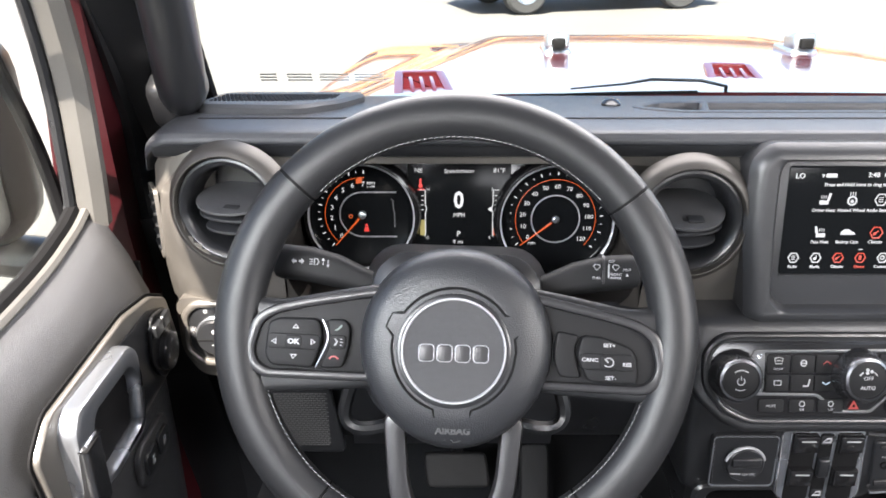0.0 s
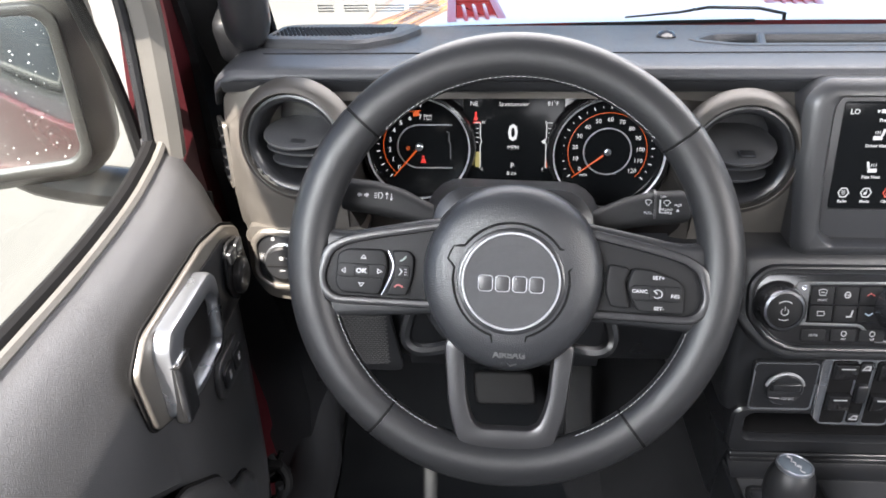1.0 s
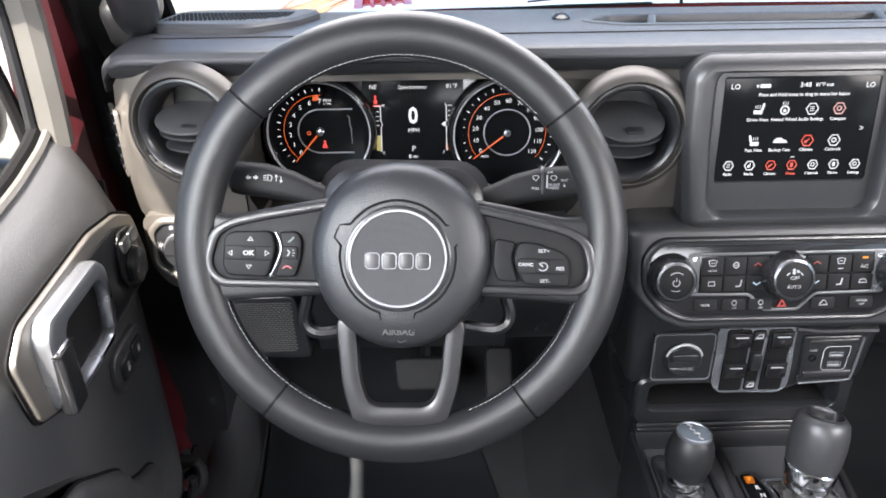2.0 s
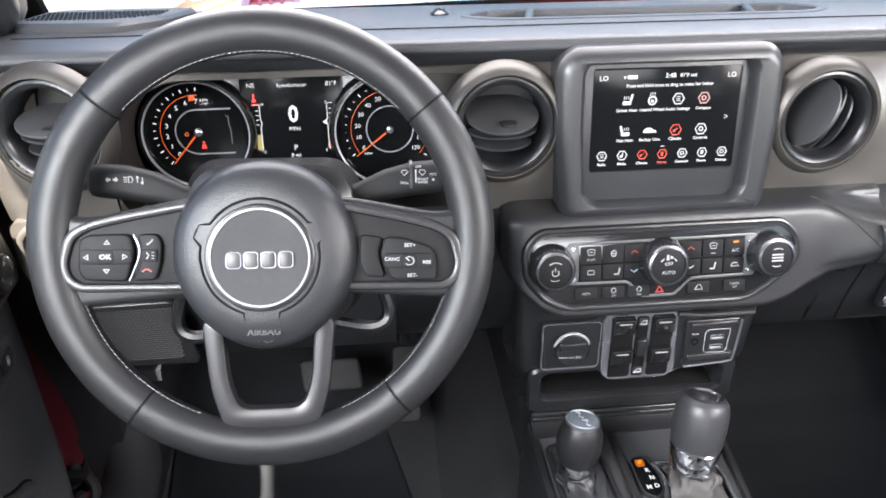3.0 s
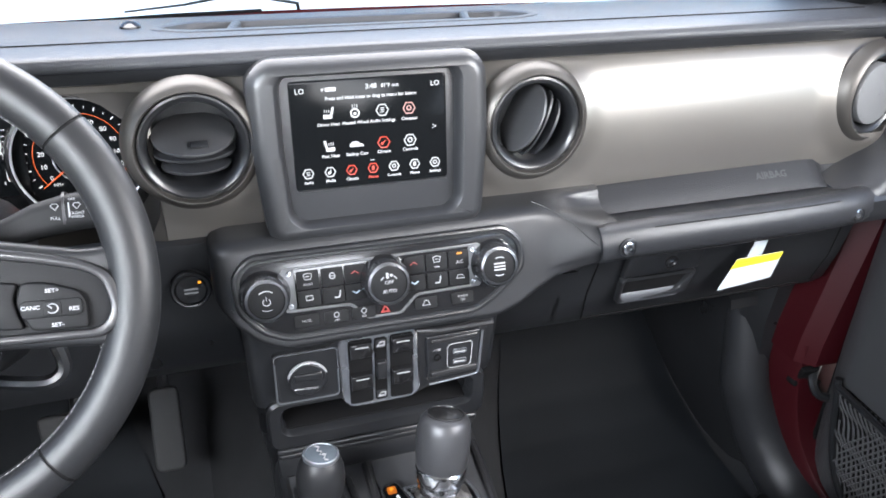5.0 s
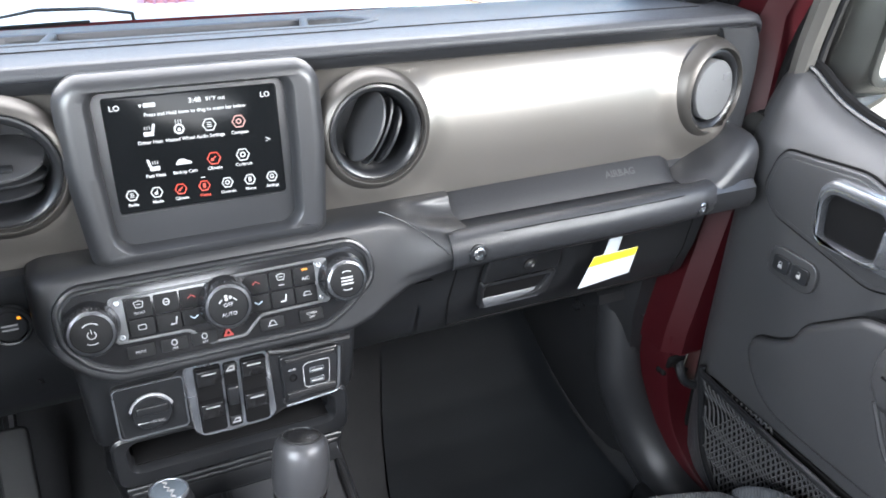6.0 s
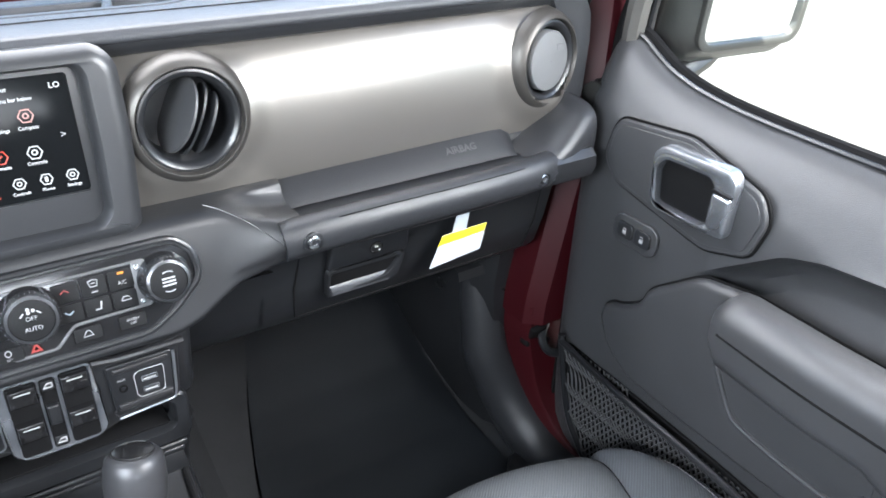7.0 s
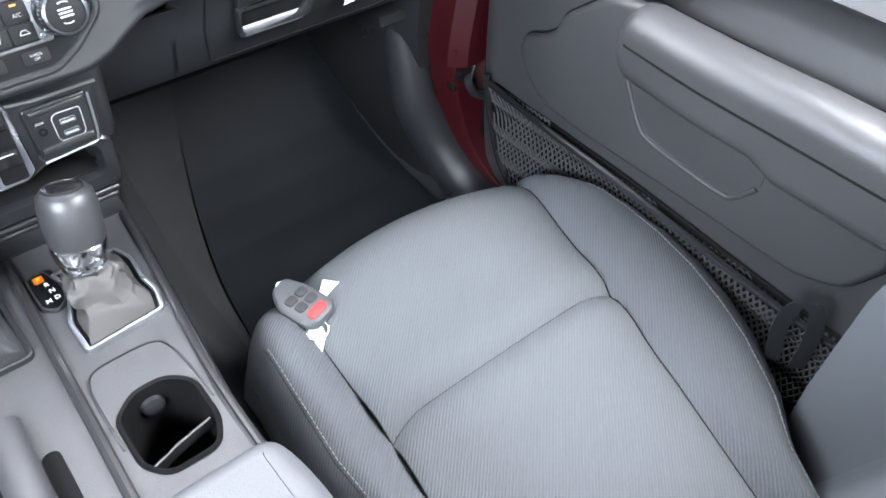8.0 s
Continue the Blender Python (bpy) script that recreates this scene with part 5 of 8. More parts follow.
for s in (0, 1):
    R = 1.07 if s else 1.046
    SILL = SILLS[s]
    SILL_Y, SILL_Z = [p[0] for p in SILL][::-1], [p[1] for p in SILL][::-1]
    def side(bm):
        return flip_x(bm) if s == 0 else bm
    d = thing("door_1" if s == 0 else "door_2", (CX + (0.70 if s else -0.70), 0.1, 0.55), "black front door with silver handle, window and map net", "door", kind="structure")
    part("inner_panel", side(door_skin(R)), DOORP, d, "grained black inner panel")
    part("panel_front", side(box(0.05, 0.006, 0.64, pose(R + 0.045, 0.668, 0.87), 0.002)), MATTE, d)
    part("window_seal", side(tube(smooth_path([(R + 0.062, y, z + 0.004) for y, z in SILL[1:]], 4), 0.0065, 8)), MATTE, d)
    part("window_bead", side(tube(smooth_path([(R + 0.051, y, z + 0.002) for y, z in SILL[1:]], 4), 0.003 if s else 0.0045, 6)), BLACK if s else TRIM, d)
    # outer skin, window frame and glass
    part("outer_skin", side(door_sheet([(0.655, 0.55), (0.66, 1.18)] + [(y, z - 0.045) for y, z in SILL[1:]] + [(-0.44, 0.5), (0.60, 0.5)], R + 0.069, 0.014, 0.004)), RED, d, "red painted outer skin")
    fr = smooth_path([(R + 0.058, 0.652, 1.235), (R + 0.050, 0.640, 1.30), (R + 0.035, 0.605, 1.39), (R + 0.02, 0.50, 1.55), (R - 0.02, 0.36, 1.77)], 5)
    if s == 0:
        fr = smooth_path([(R + 0.052, 0.658, 1.235), (R + 0.048, 0.655, 1.30), (R + 0.042, 0.640, 1.40), (R + 0.02, 0.55, 1.58), (R - 0.02, 0.40, 1.77)], 5)
    part("window_frame", side(tube(fr, 0.0145, 8, flat=1.3)), TRIM, d)
    part("frame_seal", side(tube([p + Vector((0.012, -0.014, 0)) for p in fr], 0.005, 8)), BLACK, d)
    part("top_rail", side(box(0.03, 0.80, 0.035, pose(R - 0.02, -0.04, 1.775), 0.008)), BLACK, d)
    part("rear_post", side(box(0.10, 0.11, 0.62, pose(R + 0.05, -0.45, 1.48), 0.015)), BLACK, d)
    gp = [(y, z - 0.015) for y, z in SILL[2:]] + [(-0.41, 1.76), (0.36, 1.76), (0.50, 1.55), (0.605, 1.37)]
    g = part("glass", side(door_sheet(gp, R + 0.064, 0.004, 0.0005)), GLASS, d)
    g.visible_shadow = False
    # handle pod
    M1 = yzm(R - 0.0)
    POD = rpoly([(0.603, 1.150), (0.592, 1.166), (0.482, 1.178), (0.382, 1.148), (0.368, 1.120), (0.382, 1.072), (0.44, 1.054), (0.588, 1.082), (0.612, 1.110)], 0.012)
    if s == 0:
        POD = rpoly([(0.618, 1.178), (0.652, 1.160), (0.667, 1.112), (0.664, 1.088), (0.466, 1.083), (0.412, 1.106), (0.401, 1.168), (0.426, 1.187), (0.560, 1.189)], 0.007)
    dy = 0.034 if s == 0 else 0.012
    dz = 0.008 if s == 0 else -0.008
    part("handle_pod", side(plate(POD, 0.006, M1, 0.003, 4)), PANEL if s == 0 else DOORP, d)
    part("pod_gap", side(plate(inset(ccw(POD), -0.003), 0.0016, M1, 0.0004)), MATTE, d)
    pod_in = inset(ccw(POD), 0.010 if s == 0 else 0.007)
    if s == 0:
        pod_in = rpoly([(0.602, 1.172), (0.640, 1.156), (0.656, 1.118), (0.655, 1.095), (0.448, 1.090), (0.438, 1.094), (0.434, 1.176)], 0.005)
    part("pod_inlay", side(plate(ccw(pod_in), 0.002, M1 @ pose(0, 0, 0.0055), 0.001)), BLACK if s == 0 else DOORP, d)
    ho = rpoly([(0.512 + dy, 1.158 + dz), (0.498 + dy, 1.172 + dz), (0.404 + dy, 1.174 + dz), (0.394 + dy, 1.160 + dz), (0.396 + dy, 1.092 + dz), (0.494 + dy, 1.088 + dz), (0.510 + dy, 1.104 + dz)], 0.010)
    hi = rpoly([(y + dy, z + dz) for y, z in ((0.502, 1.142), (0.493, 1.154), (0.430, 1.156), (0.422, 1.148), (0.422, 1.104), (0.434, 1.097), (0.493, 1.097), (0.503, 1.106))], 0.007)
    part("handle_frame", side(rim_frame(ho, hi, 0.016, M1 @ pose(0, 0, 0.004), 0.005)), SILVER, d, "satin silver door handle")
    # Flat near-black sheet in place of the shaded cavity behind the handle.
    part("handle_cup_shade", side(plate(hi, 0.001, M1 @ pose(0, 0, 0.0076), 0.0003)), MATTE, d)
    # Driver's lever in darker chrome: the shadow on it is in the colour.
    part("release_lever", side(box(0.026, 0.062 if s == 0 else 0.044, 0.014, M1 @ pose(0.4085 + dy, (1.118 if s == 0 else 1.122) + dz, 0.0165), 0.005, 3)), DCHROME if s == 0 else SILVER, d)
    part("lever_split", side(box(0.0265, 0.0012, 0.0145, M1 @ pose(0.4085 + dy, 1.146 + dz, 0.0168), 0)), MATTE, d)
    # lock switch
    ly = 0.575 if s == 0 else 0.540
    lz = 1.042 if s == 0 else 1.026
    lk = part("lock_switch", side(plate(rrect(0.074, 0.042, 0.015, 4, ly, lz), 0.005, M1 @ pose(0, 0, 0.0), 0.002)), DOORP, d)
    for k in (-1, 1):
        b = part("button", side(plate(rrect(0.026, 0.022, 0.005, 4, ly + k * 0.0145, lz), 0.003, M1 @ pose(0, 0, 0.005), 0.0012)), DARK, lk)
        part("padlock_mark", side(merge(plate(rrect(0.006, 0.005, 0.001, 2, ly + k * 0.0145, lz - 0.002), 0.0003, M1 @ pose(0, 0, 0.0082), 0.0001), tube([(ly + k * 0.0145 - 0.002, lz + 0.0005, 0), (ly + k * 0.0145 - 0.002, lz + 0.004, 0), (ly + k * 0.0145 + 0.002, lz + 0.004, 0), (ly + k * 0.0145 + 0.002, lz + 0.002 - k * 0.0015, 0)], 0.0005, 5, m=M1 @ pose(0, 0, 0.0084)))), WHITE, b)
    # raised lower relief and armrest
    REL = rpoly([(0.566, 0.905), (0.556, 0.914), (0.534, 0.922), (0.508, 0.940), (0.500, 0.966), (0.43, 1.022), (0.36, 1.034), (0.03, 1.030), (0.018, 0.890), (0.050, 0.832), (0.104, 0.812), (0.18, 0.814), (0.43, 0.816), (0.510, 0.822), (0.550, 0.851), (0.570, 0.886)], 0.016)
    # Near-black sheet that shows all round as the groove's shade.
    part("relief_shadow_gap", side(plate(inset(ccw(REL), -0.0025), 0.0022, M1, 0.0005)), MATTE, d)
    part("lower_relief", side(plate(REL, 0.014, M1, 0.0105, 6)), DOORP, d)
    ap = [(R - 0.035, 0.372, 1.018), (R - 0.045, 0.366, 1.014), (R - 0.052, 0.348, 1.011), (R - 0.055, 0.25, 1.008), (R - 0.055, 0.175, 1.008), (R - 0.055, 0.145, 1.002), (R - 0.055, -0.05, 1.0), (R - 0.05, -0.35, 0.99)]
    ah = (0.018, 0.032, 0.042, 0.045, 0.046, 0.053, 0.053, 0.05)
    loops = []
    for (x, y, z), h in zip(ap, ah):
        loops.append([(x + q[0], y, z + q[1]) for q in rrect(0.070, 2 * h, min(0.026, h * 0.9), 6, 0.012, -0.004)])
    part("armrest", side(loft(loops)), DOORP, d, "padded armrest")
    part("armrest_seam", side(tube(smooth_path([(R - 0.0745, 0.352, 1.014), (R - 0.0785, 0.25, 1.009), (R - 0.0785, 0.12, 1.007), (R - 0.0785, -0.05, 1.004)], 4), 0.0014, 6)), MATTE, d)
    lip = [(0.382, 0.940), (0.362, 0.905), (0.346, 0.882), (0.330, 0.872), (0.281, 0.865), (0.218, 0.861), (0.200, 0.866), (0.178, 0.893)]
    part("pull_lip", side(tube(smooth_path([(R - 0.0135, y, z) for y, z in lip], 5), 0.0042, 8)), DOORP, d)
    part("pull_pocket", side(plate(rpoly([(y - 0.006, z + 0.006) for y, z in lip] + [(0.19, 0.96), (0.36, 0.97)], 0.012), 0.0015, M1 @ pose(0, 0, 0.0135), 0.0006)), DOORP, d)
    # net pocket
    part("net_back", side(plate(rpoly([(0.632, 0.800), (0.60, 0.680), (0.55, 0.62), (-0.05, 0.62), (-0.05, 0.762), (0.10, 0.770), (0.35, 0.790)], 0.015), 0.004, M1, 0.002)), MATTE, d)
    top = [(0.632, 0.802), (0.50, 0.800), (0.35, 0.792), (0.09, 0.770), (-0.05, 0.765)]
    part("net_band", side(tube(smooth_path([(R - 0.012 - 0.012 * (i in (1, 2, 3)), y, z) for i, (y, z) in enumerate(top)], 4), 0.005, 8)), BLACK, d)
    part("net_edge", side(tube(smooth_path([(R - 0.010, 0.634, 0.812), (R - 0.010, 0.630, 0.79), (R - 0.009, 0.612, 0.715), (R - 0.008, 0.590, 0.665), (R - 0.006, 0.55, 0.622)], 5), 0.0055, 8)), BLACK, d)
    cords = []
    step = 0.0092
    for k in range(-22, 78):
        for sg in (-1, 1):
            p = []
            for q in range(0, 15):
                z = 0.625 + 0.0125 * q
                y = -0.05 + k * step + sg * 0.0085 * q
                zt = float(np.interp(y, [-0.05, 0.09, 0.35, 0.50, 0.632], [0.765, 0.770, 0.792, 0.800, 0.802]))
                yr = float(np.interp(z, [0.62, 0.68, 0.80], [0.55, 0.60, 0.632]))
                if -0.05 < y < yr and z < zt:
                    p.append((R - 0.007 - 0.004 * math.sin(q * 1.6), y, z))
            if len(p) > 2:
                cords.append(tube(p, 0.0016, 4))
    tagged(part("net", side(merge(*cords)), NET, d, "black woven map net"), kind="stuff")
    part("pillar_loop", side(tube(smooth_path([(R + 0.02, 0.70, 0.79), (R - 0.005, 0.68, 0.775), (R + 0.0, 0.665, 0.755), (R + 0.03, 0.66, 0.745)], 5), 0.007, 8)), BLACK, d, "black check strap")

R = 1.06
# mirror adjuster on the driver's door
ms = thing("mirror_switch", (L, 0.66, 1.11), "black mirror adjuster with round pad on the door", "switch")
MM = Matrix(((0, 0, 1, -0.262), (-1, 0, 0, 0), (0, 1, 0, 0), (0, 0, 0, 1)))
part("base", plate(rpoly([(-0.636, 1.160), (-0.596, 1.168), (-0.586, 1.125), (-0.606, 1.098), (-0.642, 1.100)], 0.012), 0.004, MM, 0.0015), GLOSS, ms)
part("pad", lathe([(0.0175, 0), (0.017, 0.006), (0.015, 0.007), (0.0005, 0.0055)], MM @ pose(-0.618, 1.122, 0.004), 32), BLACK, ms)
part("pad_ring", lathe([(0.0185, 0), (0.0185, 0.005), (0.0175, 0.0055)], MM @ pose(-0.618, 1.122, 0.004), 32), SATIN, ms)
for a in range(4):
    part("arrow", plate([(0.010, 0.003), (0.0135, 0), (0.010, -0.003)], 0.0004, MM @ pose(-0.618, 1.122, 0.0108) @ pose(0, 0, 0, 0, 0, 90 * a), 0.0001), WHITE, ms)
for k in (-1, 1):
    part("select_button", plate(rrect(0.018, 0.013, 0.003, 3, -0.613 + k * 0.0095, 1.153), 0.004, MM @ pose(0, 0, 0.004), 0.001), BLACK, ms)

# ---- outside mirrors ----
def door_mirror(corner, w, h, yaw, pitch, s, label):
    """corner: the inner lower corner of the glass; s: 1 reaches to the right."""
    mr = thing("side_mirror", corner, label, "side mirror", group="side mirrors")
    m = pose(*corner, 0, 0, yaw) @ face(0, 0, 0, pitch)
    cx, cy = s * w / 2, h / 2
    part("housing", loft([[(x, y, z) for x, y in rrect(w + a, h + a, r, 5, cx, cy)] for a, r, z in ((0.020, 0.022, 0.012), (0.034, 0.030, 0.006), (0.062, 0.044, -0.008), (0.076, 0.052, -0.035), (0.060, 0.055, -0.070), (0.0, 0.05, -0.095), (-0.10, 0.02, -0.105))], m), MIRH, mr)
    part("housing_rim", rim_frame(rrect(w + 0.022, h + 0.022, 0.024, 5, cx, cy), rrect(w, h, 0.018, 5, cx, cy), 0.010, m @ pose(0, 0, 0.009), 0.003), MIRH, mr)
    part("glass", plate(rrect(w, h, 0.018, 5, cx, cy), 0.002, m @ pose(0, 0, 0.012), 0.0005), MIRROR, mr, "mirror glass")
    base = m @ Vector((-s * 0.12, -0.075, -0.03))
    tip = m @ Vector((s * 0.05, -0.035, -0.035))
    part("arm", tube(smooth_path([base, base.lerp(tip, 0.45) + Vector((0, 0, -0.012)), tip, m @ Vector((s * 0.075, 0.0, -0.04))], 5), 0.028, 12, flat=0.8), MIRH, mr)
    if s < 0:
        rng = random.Random(4)
        drops = [lathe([(0.0011 * q, 0.0), (0.0008 * q, 0.0005 * q), (0.0001, 0.0007 * q)], m @ pose(cx + rng.uniform(-0.48, 0.48) * w, cy + rng.uniform(-0.47, 0.47) * h, 0.0142), 6) for q in [rng.uniform(0.35, 1.0) for k in range(130)]]
        tagged(part("raindrops", merge(*drops), mat("water_drop", (0.34, 0.35, 0.36), 0.12, bump=0, vary=0.05), mr, "dried raindrops on the glass"), kind="stuff")
    return mr


MIRH = mat("mirror_housing", (0.022, 0.022, 0.021), 0.34, grain=900, bump=0.15, vary=0.2)
door_mirror((-0.425, 0.690, 1.222), 0.17, 0.150, 24, -6, -1, "black side mirror with rain-spotted glass by the driver's window")
door_mirror((1.205, 0.618, 1.238), 0.17, 0.20, -6, -3, 1, "black side mirror outside the passenger window")

# ---- seats ----
SX = 0.757


def front_y(q):
    """Front edge of the cushion; q: -1 to 1 across it."""
    d = abs(q) * 0.27
    return 0.526 - 0.030 * (d / 0.18) ** 2 - 0.5 * max(0.0, d - 0.18) ** 1.2


def edge_half(y):
    return 0.205 + 0.19 * min(max(y, -0.1), 0.36)


def drift(y):
    """The seat stands a little turned in the cabin."""
    return 0.10 * (y - 0.24)


def plan_x(q, y):
    """From -2..2 across (seams at -1 and 1) to metres from the seat's middle."""
    a = abs(q)
    if q > 0:
        s = float(np.interp(y, (-0.16, -0.028, 0.114, 0.231, 0.431, 0.52), (0.082, 0.110, 0.141, 0.160, 0.194, 0.207)))
        rim = float(np.interp(y, (-0.16, -0.016, 0.03, 0.096, 0.15, 0.204, 0.265, 0.323, 0.38, 0.432, 0.488, 0.53), (0.12, 0.196, 0.242, 0.282, 0.302, 0.314, 0.316, 0.308, 0.292, 0.266, 0.215, 0.18)))
    else:
        s = float(np.interp(y, (-0.16, 0.17, 0.239, 0.384, 0.52), (0.168, 0.168, 0.167, 0.172, 0.180)))
        rim = min(edge_half(y), 0.252)
    x = s * a if a <= 1 else s + (rim - s) * (a - 1)
    return math.copysign(x, q)


def cushion_z(q, y):
    a = abs(q)
    z = 0.757 + 0.045 * (y - 0.24)
    if a > 1:
        t = a - 1
        z += 0.022 * math.sin(min(t / 0.6, 1.0) * math.pi / 2) - 0.004 * math.exp(-(t / 0.10) ** 2)
        e = min(max((t - 0.5) / 0.5, 0.0), 1.0)
        z -= 0.065 * (1 - math.sqrt(max(0.0, 1 - e * e)))
    else:
        sy = 0.254 - 0.014 * max(0.0, a - 0.72) ** 1.5 / 0.148
        z += 0.008 * math.exp(-((y - sy + 0.035) / 0.035) ** 2) - 0.009 * math.exp(-((y - sy) / 0.010) ** 2) + 0.008 * math.exp(-((y - sy - 0.035) / 0.035) ** 2)
        z += 0.006 * (1 - a * a)
        z -= 0.004 * math.exp(-((1 - a) / 0.04) ** 2)
    f = min(max((y - front_y(plan_x(q, y) / 0.27) + 0.085) / 0.085, 0.0), 1.0)
    z -= 0.060 * (1 - math.sqrt(max(0.0, 1 - f * f)))
    return z


def on_seat(cx, q, y, up=0.0):
    return (cx + plan_x(q, y) + drift(y), y, cushion_z(q, y) + up)


def seat(cx):
    st = thing("bucket_seat", (cx, 0.15, 0.52), "grey cloth front seat with ribbed centre and side bolsters", "car seat", group="front seats")
    def patch(q0, q1, y0, y1, nx, ny):
        def f(u, v):
            q = q0 + (q1 - q0) * u
            yb = front_y(min(abs(plan_x(q, 0.42)), 0.27) / 0.27) if y1 is None else y1
            w = 1 - (1 - v) ** 1.0
            return on_seat(cx, q, y0 + (yb - y0) * w)
        return grid_sheet(f, nx, ny)
    def seam_y(q):
        return 0.254 - 0.014 * max(0.0, abs(q) - 0.72) ** 1.5 / 0.148
    def seam_patch(front):
        def f(u, v):
            q = -0.9985 + 1.997 * u
            ya = seam_y(q)
            yb = front_y(min(abs(plan_x(q, 0.42)), 0.27) / 0.27)
            return on_seat(cx, q, ya + 0.0003 + (yb - ya) * v) if front else on_seat(cx, q, -0.16 + (ya - 0.0003 + 0.16) * v)
        return grid_sheet(f, 40, 44)
    part("cushion_front", seam_patch(True), FABRIC, st, "ribbed grey cloth")
    part("cushion_centre", seam_patch(False), FABRIC, st, "ribbed grey cloth")
    for sgn in (-1, 1):
        part("side_bolster", patch(sgn * 1.0015, sgn * 2.0, -0.16, None, 22, 60), FABRIC2, st, "plain grey side cloth")
        part("bolster_seam", tube([on_seat(cx, sgn * 1.0, y, 0.0002) for y in np.linspace(-0.15, 0.485, 50)], 0.0010, 6), MATTE, st)
        tagged(part("top_stitch", merge(*[tube([on_seat(cx, sgn * 1.70, y, 0.0006), on_seat(cx, sgn * 1.70, y + 0.0045, 0.0006)], 0.0007, 4) for y in np.linspace(-0.12, 0.40, 80)]), THREAD, st), kind="stuff")
        part("stitch_groove", tube([on_seat(cx, sgn * 1.735, y, 0.0) for y in np.linspace(-0.12, 0.41, 50)], 0.0005, 5), MATTE, st)
    # skirt down from the cushion's edge
    edge = [(-2.0, y) for y in np.linspace(-0.16, front_y(1.0), 14)] + [(q, front_y(min(abs(plan_x(q, 0.42)), 0.27) / 0.27)) for q in np.linspace(-1.98, 1.98, 40)] + [(2.0, y) for y in np.linspace(front_y(1.0), -0.16, 14)]
    rim = [Vector(on_seat(cx, q, y)) for q, y in edge]
    mid = Vector((cx, 0.15, 0))
    part("skirt", loft([rim, [p + Vector(((p.x - mid.x) * 0.03, (p.y - mid.y) * 0.02, -0.03)) for p in rim], [Vector((p.x, p.y - 0.01, 0.665)) for p in rim], [Vector((mid.x + (p.x - mid.x) * 0.93, p.y - 0.04, 0.60)) for p in rim]], closed=False), FABRIC2, st)
    part("base", box(0.40, 0.46, 0.10, pose(cx, 0.13, 0.57), 0.02), MATTE, st)
    # backrest
    def back(u, v, dz=0.0):
        x = -0.27 + 0.54 * u
        h = -0.16 + 0.78 * v
        a = abs(x)
        bol = np.clip((a - 0.175) / 0.06, 0, 1)
        swell = float(np.interp(h, (-0.16, 0.0, 0.17, 0.40, 0.62), (0.040, 0.088, 0.130, 0.108, 0.074)))
        y = -0.072 - 0.30 * h + swell * bol * bol * (3 - 2 * bol)
        e = np.clip((a - 0.235) / 0.035, 0, 1)
        y -= 0.09 * (1 - math.sqrt(max(0.0, 1 - e * e)))
        return (cx + x * (1 - 0.12 * v), y, 0.76 + h * 0.97)
    part("backrest", grid_sheet(back, 48, 30, thick=(0, -0.09, 0)), BACKF, st)
    part("headrest", box(0.25, 0.10, 0.17, pose(cx, -0.42, 1.47, -12, 0, 0), 0.04, 4), FABRIC2, st)
    return st


ps = seat(SX)
copy_thing(ps, Matrix.Translation((0.010, 0.15, 0.52)))
rear = thing("rear_bench", (CX, -1.2, 0.52), "dark grey rear bench seat", "rear seat")
part("cushion", box(1.2, 0.5, 0.18, pose(CX, -1.15, 0.72), 0.05, 4), FABRIC2, rear)
part("backrest", box(1.2, 0.14, 0.6, pose(CX, -1.48, 1.05, -15, 0, 0), 0.05, 4), FABRIC2, rear)
# pull strap at the seat's side
strap = thing("seat_strap", (0.985, 0.06, 0.80), "dark webbing loop between seat and door", "strap")
part("webbing", loft([[(x - 0.002, y, z), (x + 0.010, y - 0.014, z), (x + 0.012, y - 0.013, z), (x, y + 0.001, z)] for x, y, z in
                      smooth_path([(0.998, 0.072, 0.74), (0.992, 0.078, 0.79), (0.990, 0.076, 0.828), (0.997, 0.068, 0.842), (1.006, 0.055, 0.832), (1.009, 0.048, 0.79), (1.009, 0.048, 0.74)], 5)]), DARK, strap)

# ---- instrument cluster ----
ic = thing("instrument_cluster", (0.017, 0.752, 1.20), "instrument cluster with two round gauges and a lit display", "instrument cluster")
GM = face(0.017, 0.752, 1.200, 8)
part("back_plate", plate(rrect(0.345, 0.145, 0.04, 6), 0.004, GM @ pose(0.003, 0, -0.012), 0.001), GLOSS, ic)


def at_angle(r, a):
    return (r * math.cos(radians(a)), r * math.sin(radians(a)))


